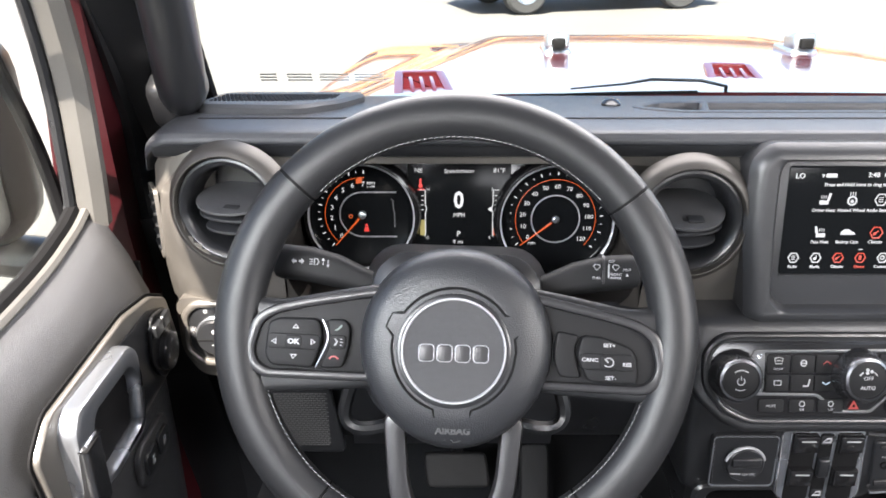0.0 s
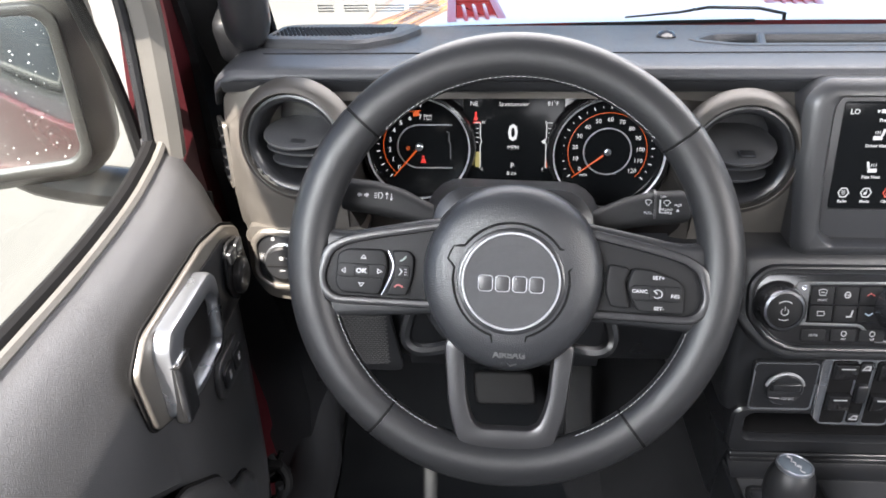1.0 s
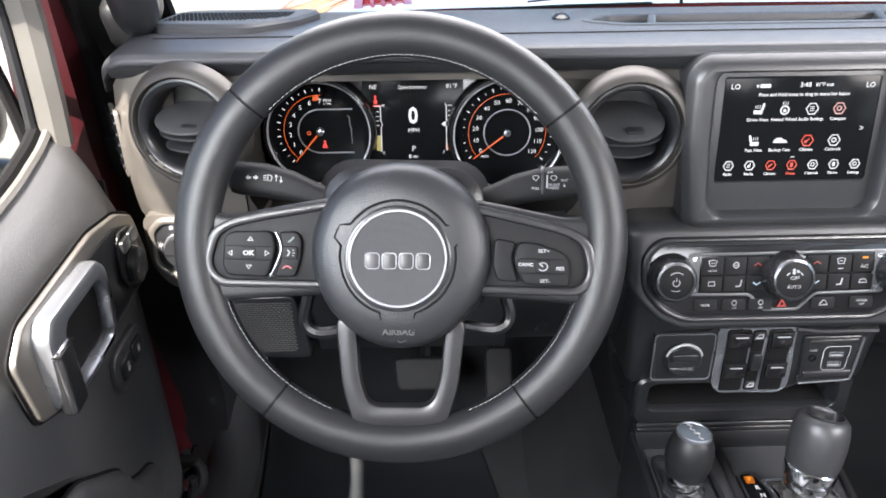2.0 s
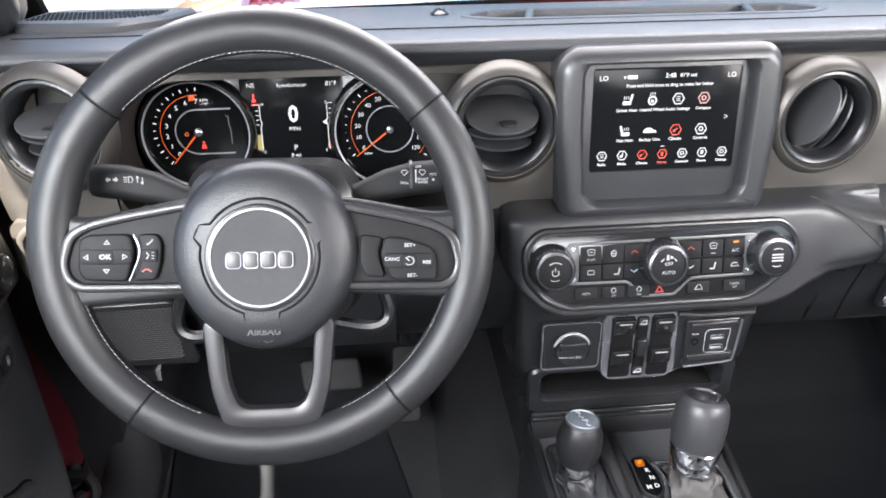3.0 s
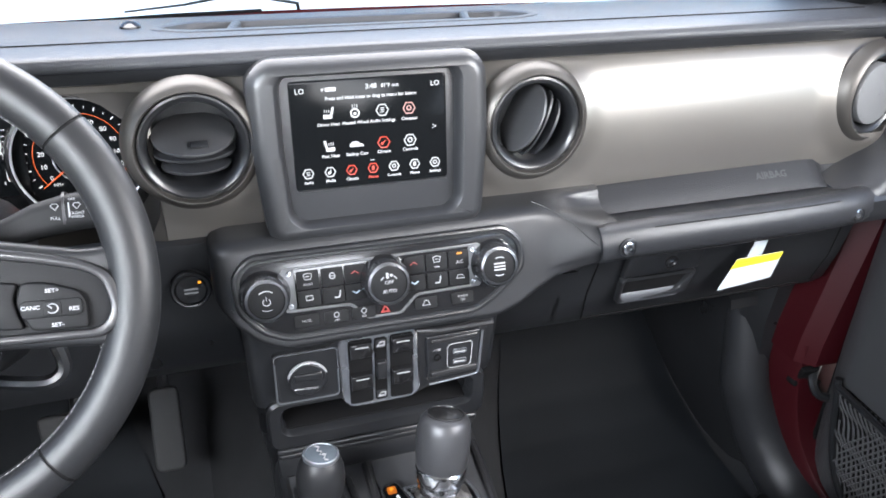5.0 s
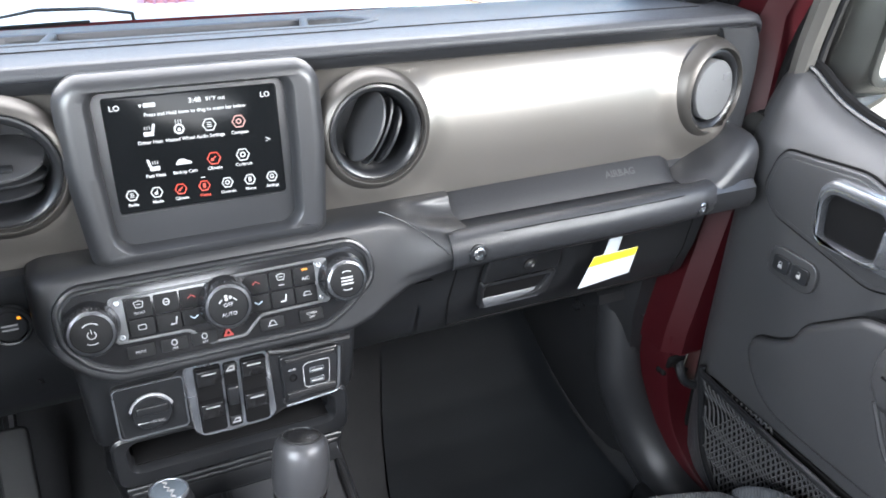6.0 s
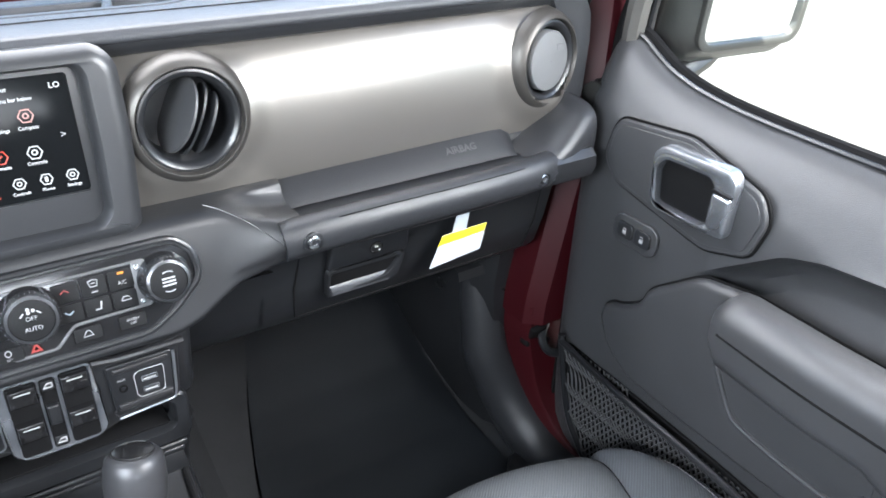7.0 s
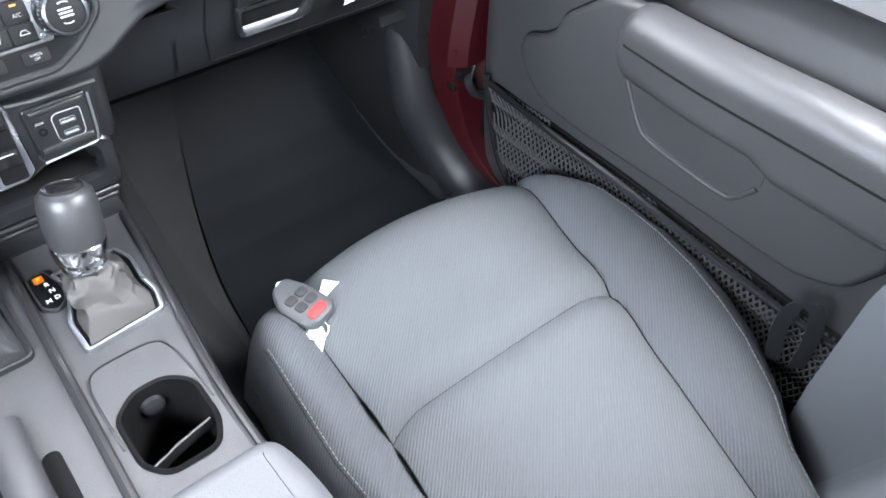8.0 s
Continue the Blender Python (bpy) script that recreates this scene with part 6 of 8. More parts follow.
def gauge(cx, cy, r, name, marks, a0, step, minor, size, label):
    m = GM @ pose(cx, cy, 0)
    g = part("gauge", lathe([(r, -0.006), (r - 0.0015, -0.007), (0.0005, -0.007)], m, 56), LCD, ic, label)
    part("bezel", lathe([(r + 0.0085, -0.010), (r + 0.0075, 0.002), (r + 0.0045, 0.0075), (r + 0.0012, 0.0080), (r, 0.004), (r - 0.0005, -0.006)], m, 64), GLOSS, g)
    part("chrome_line", lathe([(r + 0.0012, 0.0070), (r + 0.0012, 0.0084), (r - 0.0002, 0.0078), (r - 0.0004, 0.0055)], m, 64), BRIGHT, g)
    ticks = []
    n = (len(marks) - 1) * minor
    for i in range(n + 1):
        a = a0 - step * i / minor
        big = i % minor == 0
        w, h = (0.0036, 0.0011) if big else (0.0022, 0.0006)
        x, y = at_angle(r * 0.835, a)
        ticks.append(box(w, h, 0.0003, m @ pose(x, y, -0.0064, 0, 0, a), 0))
    tagged(part("tick_marks", merge(*ticks), LIT, g), kind="stuff")
    for i, t in enumerate(marks):
        x, y = at_angle(r * 0.60, a0 - step * i)
        word(t, size, m @ pose(x, y, -0.0064), LIT, g, "numeral")
    arc = [(*at_angle(r * 0.725, a0 + 4 - 4 * k), -0.0064) for k in range(int((step * (len(marks) - 1) + 8) / 4) + 1)]
    part("red_arc", tube(arc, 0.00035, 5, m=m), LITO, g)
    nx, ny = at_angle(r * 0.80, a0 + 3)
    part("needle", loft([[(px * c - ny / r * w, py * c + nx / r * w, -0.003), (px * c + ny / r * w, py * c - nx / r * w, -0.003), (px * c, py * c, -0.0022)] for px, py, c, w in ((nx, ny, 0.12, 0.0014), (nx, ny, 1.0, 0.0006))], m), LITO, g)
    part("needle_hub", lathe([(0.0042, -0.006), (0.0040, -0.0022), (0.0030, -0.0014), (0.0005, -0.0012)], m, 24), SILVER, g)
    return g, m


tach, TGM = gauge(-0.102, 0.003, 0.0545, "tach", ["0", "1", "2", "3", "4", "5", "6", "7"], 226, 19.8, 2, 0.0072, "round tachometer")
ring = [(*at_angle(0.024, a), -0.0062) for a in range(90, 271, 9)]
ring = ring + [(0.036, -0.024, -0.0062)]
ring = [(0.036, 0.024, -0.0062)] + ring
part("inner_ring", tube(ring, 0.0008, 6, m=TGM), BRIGHT, tach)
part("side_scale", tube([(0.030, 0.017, -0.0062), (0.0325, 0.015, -0.0062), (0.0325, 0.006, -0.0062), (0.034, 0.003, -0.0062), (0.034, -0.014, -0.0062)], 0.0005, 5, m=TGM), LITD, tach)
word("RPM", 0.0046, TGM @ pose(0.0095, 0.0335, -0.0064), LIT, tach)
word("x 1000", 0.003, TGM @ pose(0.0095, 0.030, -0.0064), LIT, tach)
part("redline", plate([(-0.006, 0.033), (0.001, 0.034), (0.0, 0.040), (-0.006, 0.038)], 0.0004, TGM @ pose(0, 0, -0.0068), 0.0001), LITO, tach)
part("belt_lamp", merge(plate(circle(0.0014, 10, 0.004, -0.0115), 0.0004, TGM @ pose(0, 0, -0.0066), 0.0001), plate([(0.001, -0.0185), (0.007, -0.0185), (0.0055, -0.0135), (0.0025, -0.0135)], 0.0004, TGM @ pose(0, 0, -0.0066), 0.0001)), LITR, tach, "red warning lamp")
part("amber_lamp", rim_frame(circle(0.0022, 12, -0.0125, -0.002), circle(0.0013, 12, -0.0125, -0.002), 0.0004, TGM @ pose(0, 0, -0.0066), 0.0001), LITO, tach)
speedo, SGM = gauge(0.102, -0.002, 0.0585, "speedo", [str(10 * i) for i in range(13)], 214, 21.0, 2, 0.0066, "round speedometer")
part("inner_ring", lathe([(0.0262, -0.0066), (0.0260, -0.0056), (0.0250, -0.0056), (0.0248, -0.0066)], SGM, 48), BRIGHT, speedo)
word("MPH", 0.0042, SGM @ pose(-0.0245, -0.0265, -0.0064), LIT, speedo)

# display between the gauges
DM = GM @ pose(0.000, 0.012, 0)
dsp = part("display", plate(rrect(0.108, 0.094, 0.004, 4, 0, 0), 0.002, DM @ pose(0, 0, -0.006), 0.0005), LCD, ic, "lit centre display")
DM = DM @ pose(0, 0, -0.0038)
for t, x, y, sz in (("NE", -0.0425, 0.0385, 0.0066), ("Speedometer", 0.0, 0.038, 0.0058), ("81\u00b0F", 0.0415, 0.0385, 0.0066), ("MPH", 0.0, -0.009, 0.0062), ("P", -0.0005, -0.0295, 0.0085), ("8 mi", -0.001, -0.038, 0.0060)):
    word(t, sz, DM @ pose(x, y, 0), LIT, dsp)
word("0", 0.0250, DM @ pose(-0.0005, 0.0065, 0), LIT, dsp, squeeze=0.85, bold=0.0006)
for s in (-1, 1):
    x0 = s * 0.0385
    br = [(x0 - 0.003, 0.018, 0), (x0 + (0.003 if s < 0 else -0.003), 0.018, 0), (x0 + (0.003 if s < 0 else -0.003), 0.002, 0), (x0 + (0.0045 if s < 0 else -0.0045), -0.002, 0), (x0 + (0.003 if s < 0 else -0.003), -0.006, 0), (x0 + (0.003 if s < 0 else -0.003), -0.030, 0), (x0 - 0.002 * s, -0.032, 0)]
    br[0] = (x0 + 0.003 * s, 0.018, 0)
    part("gauge_bracket", tube(br, 0.0005, 5, m=DM @ pose(0, 0, 0.0006)), LIT, dsp)
    part("bar_ticks", merge(*[box(0.003, 0.0006, 0.0003, DM @ pose(x0, y, 0.0006), 0) for y in (0.012, 0.007, 0.002, -0.003)]), LIT, dsp)
    part("level_block", plate(rrect(0.0050, 0.017 if s < 0 else 0.011, 0.001, 2, x0, -0.0225 if s < 0 else -0.0255), 0.0004, DM @ pose(0, 0, 0.0002), 0.0001),
         mat("lit_yellow", (0.55, 0.48, 0.16), 0.5, bump=0, vary=0, emit=0.065) if s < 0 else LITO, dsp)
for t, x, y in (("H", -0.0325, 0.0185), ("C", -0.0335, -0.0335), ("F", 0.0345, 0.0185), ("E", 0.0325, -0.0335)):
    word(t, 0.0042, DM @ pose(x, y, 0), LIT, dsp)
part("temperature_mark", merge(plate(rrect(0.0022, 0.008, 0.001, 3, -0.0405, 0.026), 0.0004, DM @ pose(0, 0, 0.0002), 0.0001), plate(circle(0.0022, 12, -0.0405, 0.0225), 0.0004, DM @ pose(0, 0, 0.0003), 0.0001), plate(rrect(0.008, 0.0014, 0.0005, 2, -0.0395, 0.0185), 0.0004, DM @ pose(0, 0, 0.0003), 0.0001)), LITR, dsp, "red temperature mark")
part("fuel_mark", plate(rpoly([(0.030, -0.0025), (0.034, 0.0005), (0.034, -0.0055)], 0.0005), 0.0004, DM @ pose(0, 0, 0.0002), 0.0001), LIT, dsp)

# ---- steering wheel switches ----
def tri_mark(m, x, y, a, s, parent):
    p = [(0.0034 * s, 0), (-0.0022 * s, 0.0036 * s), (-0.0022 * s, -0.0036 * s)]
    q = [(u * 0.55, v * 0.55) for u, v in p]
    part("arrow_mark", rim_frame(p, q, 0.0003, m @ pose(x, y, 0, 0, 0, a), 0.00005), WHITE, parent)


BM = SPM @ pose(0, -0.0018, 0.0095) @ Matrix.Diagonal((0.945, 0.84, 1, 1))
pad_o = rpoly([(-0.1475, 0.004), (-0.140, 0.0085), (-0.108, 0.0095), (-0.1045, -0.008), (-0.111, -0.0345), (-0.1445, -0.033), (-0.149, -0.024)], 0.006)
pad = part("direction_pad", plate(pad_o, 0.006, BM, 0.002), KEYM, sw, "four-way button pad")
part("pad_bar", plate(rrect(0.0410, 0.0135, 0.004, 4, -0.1265, -0.0115), 0.0016, BM @ pose(0, 0, 0.006), 0.0008), KEYM, pad)
part("ok_button", plate(rrect(0.0125, 0.0110, 0.003, 4, -0.1265, -0.0115), 0.0022, BM @ pose(0, 0, 0.006), 0.0008), KEYM, pad)
word("OK", 0.0062, BM @ pose(-0.1265, -0.0115, 0.0082), WHITE, pad, bold=0.0002)
for x, y, a in ((-0.1255, 0.0015, 90), (-0.1265, -0.0245, -90), (-0.1415, -0.0118, 180), (-0.1115, -0.0112, 0)):
    tri_mark(BM @ pose(0, 0, 0.0077 if abs(y + 0.0115) < 0.005 else 0.0061), x, y, a, 0.75, pad)
part("bright_arc", tube(smooth_path([(-0.1050, 0.0085, 0.005), (-0.1005, -0.003, 0.006), (-0.1015, -0.014, 0.006), (-0.1090, -0.0335, 0.005)], 5), 0.0005, 6, m=BM), SILVER, sw)
ph = part("phone_column", plate(rpoly([(-0.102, 0.009), (-0.087, 0.0095), (-0.083, 0.002), (-0.0835, -0.015), (-0.088, -0.033), (-0.106, -0.034), (-0.0985, -0.012)], 0.004), 0.005, BM, 0.0018), KEYM, sw)
part("voice_button", plate(rrect(0.0125, 0.0120, 0.0025, 4, -0.0925, -0.0105), 0.0018, BM @ pose(0, 0, 0.005), 0.0007), KEYM, ph)
part("voice_mark", merge(tube([(-0.0945, -0.0075, 0), (-0.0925, -0.010, 0), (-0.0945, -0.0135, 0)], 0.0006, 5, m=BM @ pose(0, 0, 0.007)), tube([(-0.0905, -0.0078, 0), (-0.0888, -0.0078, 0)], 0.0004, 5, m=BM @ pose(0, 0, 0.007)), tube([(-0.0905, -0.0105, 0), (-0.0883, -0.0105, 0)], 0.0004, 5, m=BM @ pose(0, 0, 0.007)), tube([(-0.0905, -0.013, 0), (-0.0888, -0.013, 0)], 0.0004, 5, m=BM @ pose(0, 0, 0.007))), WHITE, ph)
GREY_MARK = mat("grey_green_print", (0.16, 0.20, 0.18), 0.6, bump=0, vary=0.02)
part("call_mark", tube(smooth_path([(-0.0945, 0.0005, 0), (-0.0935, 0.0000, 0), (-0.0905, 0.003, 0), (-0.0900, 0.0045, 0)], 3), 0.0008, 5, m=BM @ pose(0, 0, 0.0052)), GREY_MARK, ph)
part("hangup_mark", tube(smooth_path([(-0.0985, -0.0255, 0), (-0.0965, -0.0235, 0), (-0.0935, -0.0235, 0), (-0.0915, -0.0255, 0)], 3), 0.0008, 5, m=BM @ pose(0, 0, 0.0052)), mat("dull_red_print", (0.25, 0.06, 0.06), 0.6, bump=0, vary=0.02), ph)
# right side: blank and cruise pad
part("blank_button", plate(rpoly([(0.079, 0.0085), (0.0965, 0.0055), (0.0925, -0.008), (0.0985, -0.0325), (0.082, -0.0315), (0.0775, -0.018), (0.0775, -0.004)], 0.004), 0.005, BM, 0.0018), KEYM, sw)
cp = part("cruise_pad", plate(rpoly([(0.0985, 0.0060), (0.115, 0.005), (0.137, -0.0035), (0.1415, -0.012), (0.1425, -0.0355), (0.104, -0.0345), (0.0945, -0.012)], 0.005), 0.006, BM, 0.002), KEYM, sw, "cruise control button pad")
part("cruise_bar", plate(rrect(0.0415, 0.0145, 0.004, 4, 0.1185, -0.0165), 0.0016, BM @ pose(0, 0, 0.006) @ pose(0, 0, 0, 0, 0, 0), 0.0008), KEYM, cp)
part("cruise_button", plate(rrect(0.0125, 0.0120, 0.0025, 4, 0.1190, -0.0165), 0.0024, BM @ pose(0, 0, 0.006), 0.0008), KEYM, cp)
part("cruise_mark", merge(tube([(0.1190 + 0.0038 * math.cos(radians(a)), -0.0165 + 0.0038 * math.sin(radians(a)), 0) for a in range(-140, 140, 20)], 0.0005, 5, m=BM @ pose(0, 0, 0.0085)), tube([(0.1160, -0.0135, 0), (0.1190, -0.0165, 0)], 0.0006, 5, m=BM @ pose(0, 0, 0.0085))), WHITE, cp)
for t, x, y in (("SET+", 0.1195, -0.0020), ("SET-", 0.1215, -0.0305), ("CANC", 0.1045, -0.0150), ("RES", 0.1335, -0.0180)):
    word(t, 0.0045, BM @ pose(x, y, 0.0061 if t[0] == "S" else 0.0077), WHITE, cp, bold=0.0001)
EMB = mat("embossed_black", (0.0240, 0.0250, 0.0260), 0.5, bump=0, spec=0.4)
word("AIRBAG", 0.0072, WM @ pose(-0.001, -0.0700, 0.0262) @ pose(0, 0, 0, -22, 0, 0), EMB, sw, lift=0.0022, bold=0.0003)
part("belt_emblem", tube([(-0.006, 0, 0), (-0.002, 0.001, 0), (0.001, -0.002, 0), (0.006, -0.0005, 0)], 0.0007, 5, m=WM @ pose(-0.001, -0.0765, 0.0238) @ pose(0, 0, 0, -30, 0, 0)), EMB, sw)

# stalk printing
def arrow2(m, x, y, d, parent):
    part("arrow_mark", merge(plate([(x + d * 0.0045, y), (x + d * 0.0015, y + 0.003), (x + d * 0.0015, y + 0.0012), (x - d * 0.001, y + 0.0012), (x - d * 0.001, y - 0.0012), (x + d * 0.0015, y - 0.0012), (x + d * 0.0015, y - 0.003)], 0.0003, m, 0.00005)), WHITE, parent)


SLT = WM @ pose(0, 0.030, -0.0322) @ pose(-0.119, 0.0203, 0) @ Matrix.Diagonal((0.78, 0.74, 1, 1)) @ pose(0.119, -0.0203, 0)
arrow2(SLT, -0.1330, 0.0205, -1, stalk_l)
arrow2(SLT, -0.1285, 0.0205, 1, stalk_l)
part("lamp_mark", merge(tube([(-0.1135, 0.0235, 0), (-0.1105, 0.0235, 0), (-0.1090, 0.0203, 0), (-0.1105, 0.0170, 0), (-0.1135, 0.0170, 0), (-0.1135, 0.0235, 0)], 0.0005, 5, m=SLT @ pose(0, 0, 0.0003)), *[tube([(-0.1185, y, 0), (-0.115, y, 0)], 0.0005, 5, m=SLT @ pose(0, 0, 0.0003)) for y in (0.0228, 0.0203, 0.0178)]), WHITE, stalk_l)
for x, d in ((-0.1045, 1), (-0.0995, -1)):
    part("arrow_mark", merge(box(0.0007, 0.006, 0.0003, SLT @ pose(x, 0.0195, 0.0002), 0), plate([(x, 0.0195 + d * 0.0052), (x - 0.0018, 0.0195 + d * 0.0020), (x + 0.0018, 0.0195 + d * 0.0020)], 0.0003, SLT, 0.00005)), WHITE, stalk_l)
SRT = WM @ pose(0, 0.030, -0.0322) @ pose(0.125, 0.0205, 0) @ Matrix.Diagonal((0.8, 0.78, 1, 1)) @ pose(-0.125, -0.0205, 0)
word("PULL", 0.0040, SRT @ pose(0.1085, 0.0125, 0), WHITE, stalk_r)
word("FRONT", 0.0040, SRT @ pose(0.1275, 0.0165, 0), WHITE, stalk_r)
word("WIPER", 0.0040, SRT @ pose(0.1275, 0.0130, 0), WHITE, stalk_r)
word("MIST", 0.0038, SRT @ pose(0.1390, 0.0215, 0), WHITE, stalk_r)
word("OFF", 0.0036, SRT @ pose(0.1235, 0.0300, -0.001), WHITE, stalk_r)
part("line_mark", box(0.0012, 0.014, 0.0004, SRT @ pose(0.1205, 0.0200, 0.0002), 0), WHITE, stalk_r)
for x in (0.1085, 0.1275):
    part("wiper_mark", merge(tube([(x - 0.0035, 0.0245, 0), (x - 0.002, 0.0265, 0), (x + 0.002, 0.0265, 0), (x + 0.0035, 0.0245, 0), (x, 0.0205, 0), (x - 0.0035, 0.0245, 0)], 0.0004, 5, m=SRT @ pose(0, 0, 0.0003))), WHITE, stalk_r)
part("arrow_mark", plate([(0.1375, 0.0150), (0.1405, 0.0150), (0.139, 0.0180)], 0.0003, SRT, 0.00005), WHITE, stalk_r)

# ---- touchscreen picture ----
XM = TM @ pose(-0.001, 0.0115, 0.0087)
HW, HH = 0.0745, 0.0505
LITW = mat("screen_white", (0.80, 0.83, 0.86), 0.5, bump=0, vary=0, emit=0.095)
LITS = mat("screen_red", (0.85, 0.10, 0.06), 0.5, bump=0, vary=0, emit=0.085)
scr = [o for o in ts.children if o.name.startswith("screen")][0]


def sx(u, v):
    return pose(u * HW, v * HH, 0)


for t, u, v, sz in (("LO", -0.86, 0.80, 0.0068), ("LO", 0.86, 0.80, 0.0068), ("3:48", 0.03, 0.82, 0.0064), ("81\u00b0F out", 0.27, 0.82, 0.0048), ("Press and Hold icons to drag to menu bar below", 0.03, 0.645, 0.0044)):
    word(t, sz, XM @ sx(u, v), LITW, scr, bold=0.00012)
part("signal_bar", merge(plate([(-0.60 * HW, 0.83 * HH), (-0.56 * HW, 0.83 * HH), (-0.58 * HW, 0.77 * HH)], 0.0003, XM, 0.00005), plate(rrect(0.010, 0.0036, 0.0005, 2, -0.48 * HW, 0.81 * HH), 0.0003, XM, 0.00005)), LITW, scr)
word(">", 0.0085, XM @ sx(0.84, -0.02), LITW, scr)


def hexagon(x, y, r, m, material, parent, glyph):
    h = [(x + r * math.cos(radians(60 * k)), y + r * math.sin(radians(60 * k)), 0) for k in range(6)]
    icon = part("icon", tube(h, 0.00065, 5, closed=True, m=m @ pose(0, 0, 0.0005)), material, parent)
    if glyph == 0:
        b = merge(plate(circle(r * 0.30, 12, x - r * 0.15, y - r * 0.2), 0.0003, m, 0.00005), box(r * 0.16, r * 0.8, 0.0003, m @ pose(x + r * 0.12, y + r * 0.15, 0.0002), 0))
    elif glyph == 1:
        b = merge(box(r * 0.9, r * 0.18, 0.0003, m @ pose(x, y, 0.0002, 0, 0, 40), 0), plate(circle(r * 0.25, 10, x - r * 0.25, y - r * 0.2), 0.0003, m, 0.00005))
    elif glyph == 2:
        b = plate(rrect(r * 0.55, r * 0.9, r * 0.12, 3, x, y), 0.0003, m, 0.00005)
    elif glyph == 3:
        b = rim_frame(circle(r * 0.45, 14, x, y), circle(r * 0.25, 14, x, y), 0.0003, m, 0.00005)
    else:
        b = merge(*[box(r * 0.7, r * 0.13, 0.0003, m @ pose(x, y + (k - 1) * r * 0.32, 0.0002), 0) for k in range(3)])
    part("glyph", b, material, icon)


def seat_icon(x, y, d):
    part("icon", merge(plate(rpoly([(x - d * 0.0045, y - 0.0045), (x + d * 0.004, y - 0.0045), (x + d * 0.004, y - 0.001), (x - d * 0.0045, y - 0.0005)], 0.001), 0.0003, XM, 0.00005),
                       plate(rpoly([(x + d * 0.002, y - 0.001), (x + d * 0.0045, y - 0.001), (x + d * 0.006, y + 0.006), (x + d * 0.0038, y + 0.006)], 0.0008), 0.0003, XM @ pose(0, 0, 0.0001), 0.00005),
                       *[box(0.0006, 0.003, 0.0003, XM @ pose(x - d * (0.003 - 0.002 * k), y + 0.0025, 0.0002), 0) for k in range(3)]), LITW, scr)


COLS = (-0.53, -0.19, 0.16, 0.51)
seat_icon(COLS[0] * HW, 0.37 * HH, 1)
part("icon", merge(rim_frame(circle(0.0046, 18, COLS[1] * HW, 0.35 * HH), circle(0.0031, 18, COLS[1] * HW, 0.35 * HH), 0.0003, XM, 0.00005), plate(circle(0.0016, 10, COLS[1] * HW, 0.34 * HH), 0.0003, XM, 0.00005), *[box(0.0006, 0.0035, 0.0003, XM @ pose(COLS[1] * HW + k * 0.0022, 0.35 * HH + 0.0065, 0.0002), 0) for k in (-1, 0, 1)]), LITW, scr)
hexagon(COLS[2] * HW, 0.37 * HH, 0.0058, XM, LITW, scr, 4)
hexagon(COLS[3] * HW, 0.37 * HH, 0.0058, XM, mat("screen_pink", (0.8, 0.45, 0.42), 0.5, bump=0, vary=0, emit=0.085), scr, 3)
seat_icon(COLS[0] * HW, -0.24 * HH, -1)
part("icon", merge(plate(rpoly([(COLS[1] * HW - 0.007, -0.28 * HH), (COLS[1] * HW + 0.007, -0.28 * HH), (COLS[1] * HW + 0.006, -0.235 * HH), (COLS[1] * HW + 0.003, -0.22 * HH), (COLS[1] * HW + 0.001, -0.18 * HH), (COLS[1] * HW - 0.004, -0.18 * HH), (COLS[1] * HW - 0.0065, -0.23 * HH)], 0.0008), 0.0003, XM, 0.00005)), LITW, scr)
hexagon(COLS[2] * HW, -0.24 * HH, 0.0058, XM, LITS, scr, 1)
hexagon(COLS[3] * HW, -0.24 * HH, 0.0058, XM, LITW, scr, 3)
for r, names in ((0.175, ("Driver Heat", "Heated Wheel", "Audio Settings", "Compass")), (-0.415, ("Pass Heat", "Backup Cam", "Climate", "Controls"))):
    for u, t in zip(COLS, names):
        word(t, 0.0042, XM @ sx(u, r), LITW, scr, bold=0.0001)
part("mark", box(0.004, 0.0008, 0.0003, XM @ sx(0.0, -0.56), 0), LITW, scr)
for k, t in enumerate(("Radio", "Media", "Climate", "Home", "Controls", "Phone", "Settings")):
    u = -0.83 + 0.278 * k
    red = t in ("Climate", "Home")
    hexagon(u * HW, -0.715 * HH, 0.0049, XM, LITS if red else LITW, scr, (4, 0, 1, 2, 3, 2, 3)[k])
    word(t, 0.0038, XM @ sx(u, -0.885), LITS if t == "Home" else LITW, scr, bold=0.0001)

# ---- climate panel keys ----
SQ = CM @ Matrix.Diagonal((0.90, 1, 1, 1))
KZ = SQ @ pose(0, 0, 0.0058)
def key(x, y, w, h, name="key"):
    return part(name, plate(rrect(w, h, 0.0015, 3, x, y), 0.0012, SQ @ pose(0, 0, 0.0044), 0.0004), KEYM, cc)


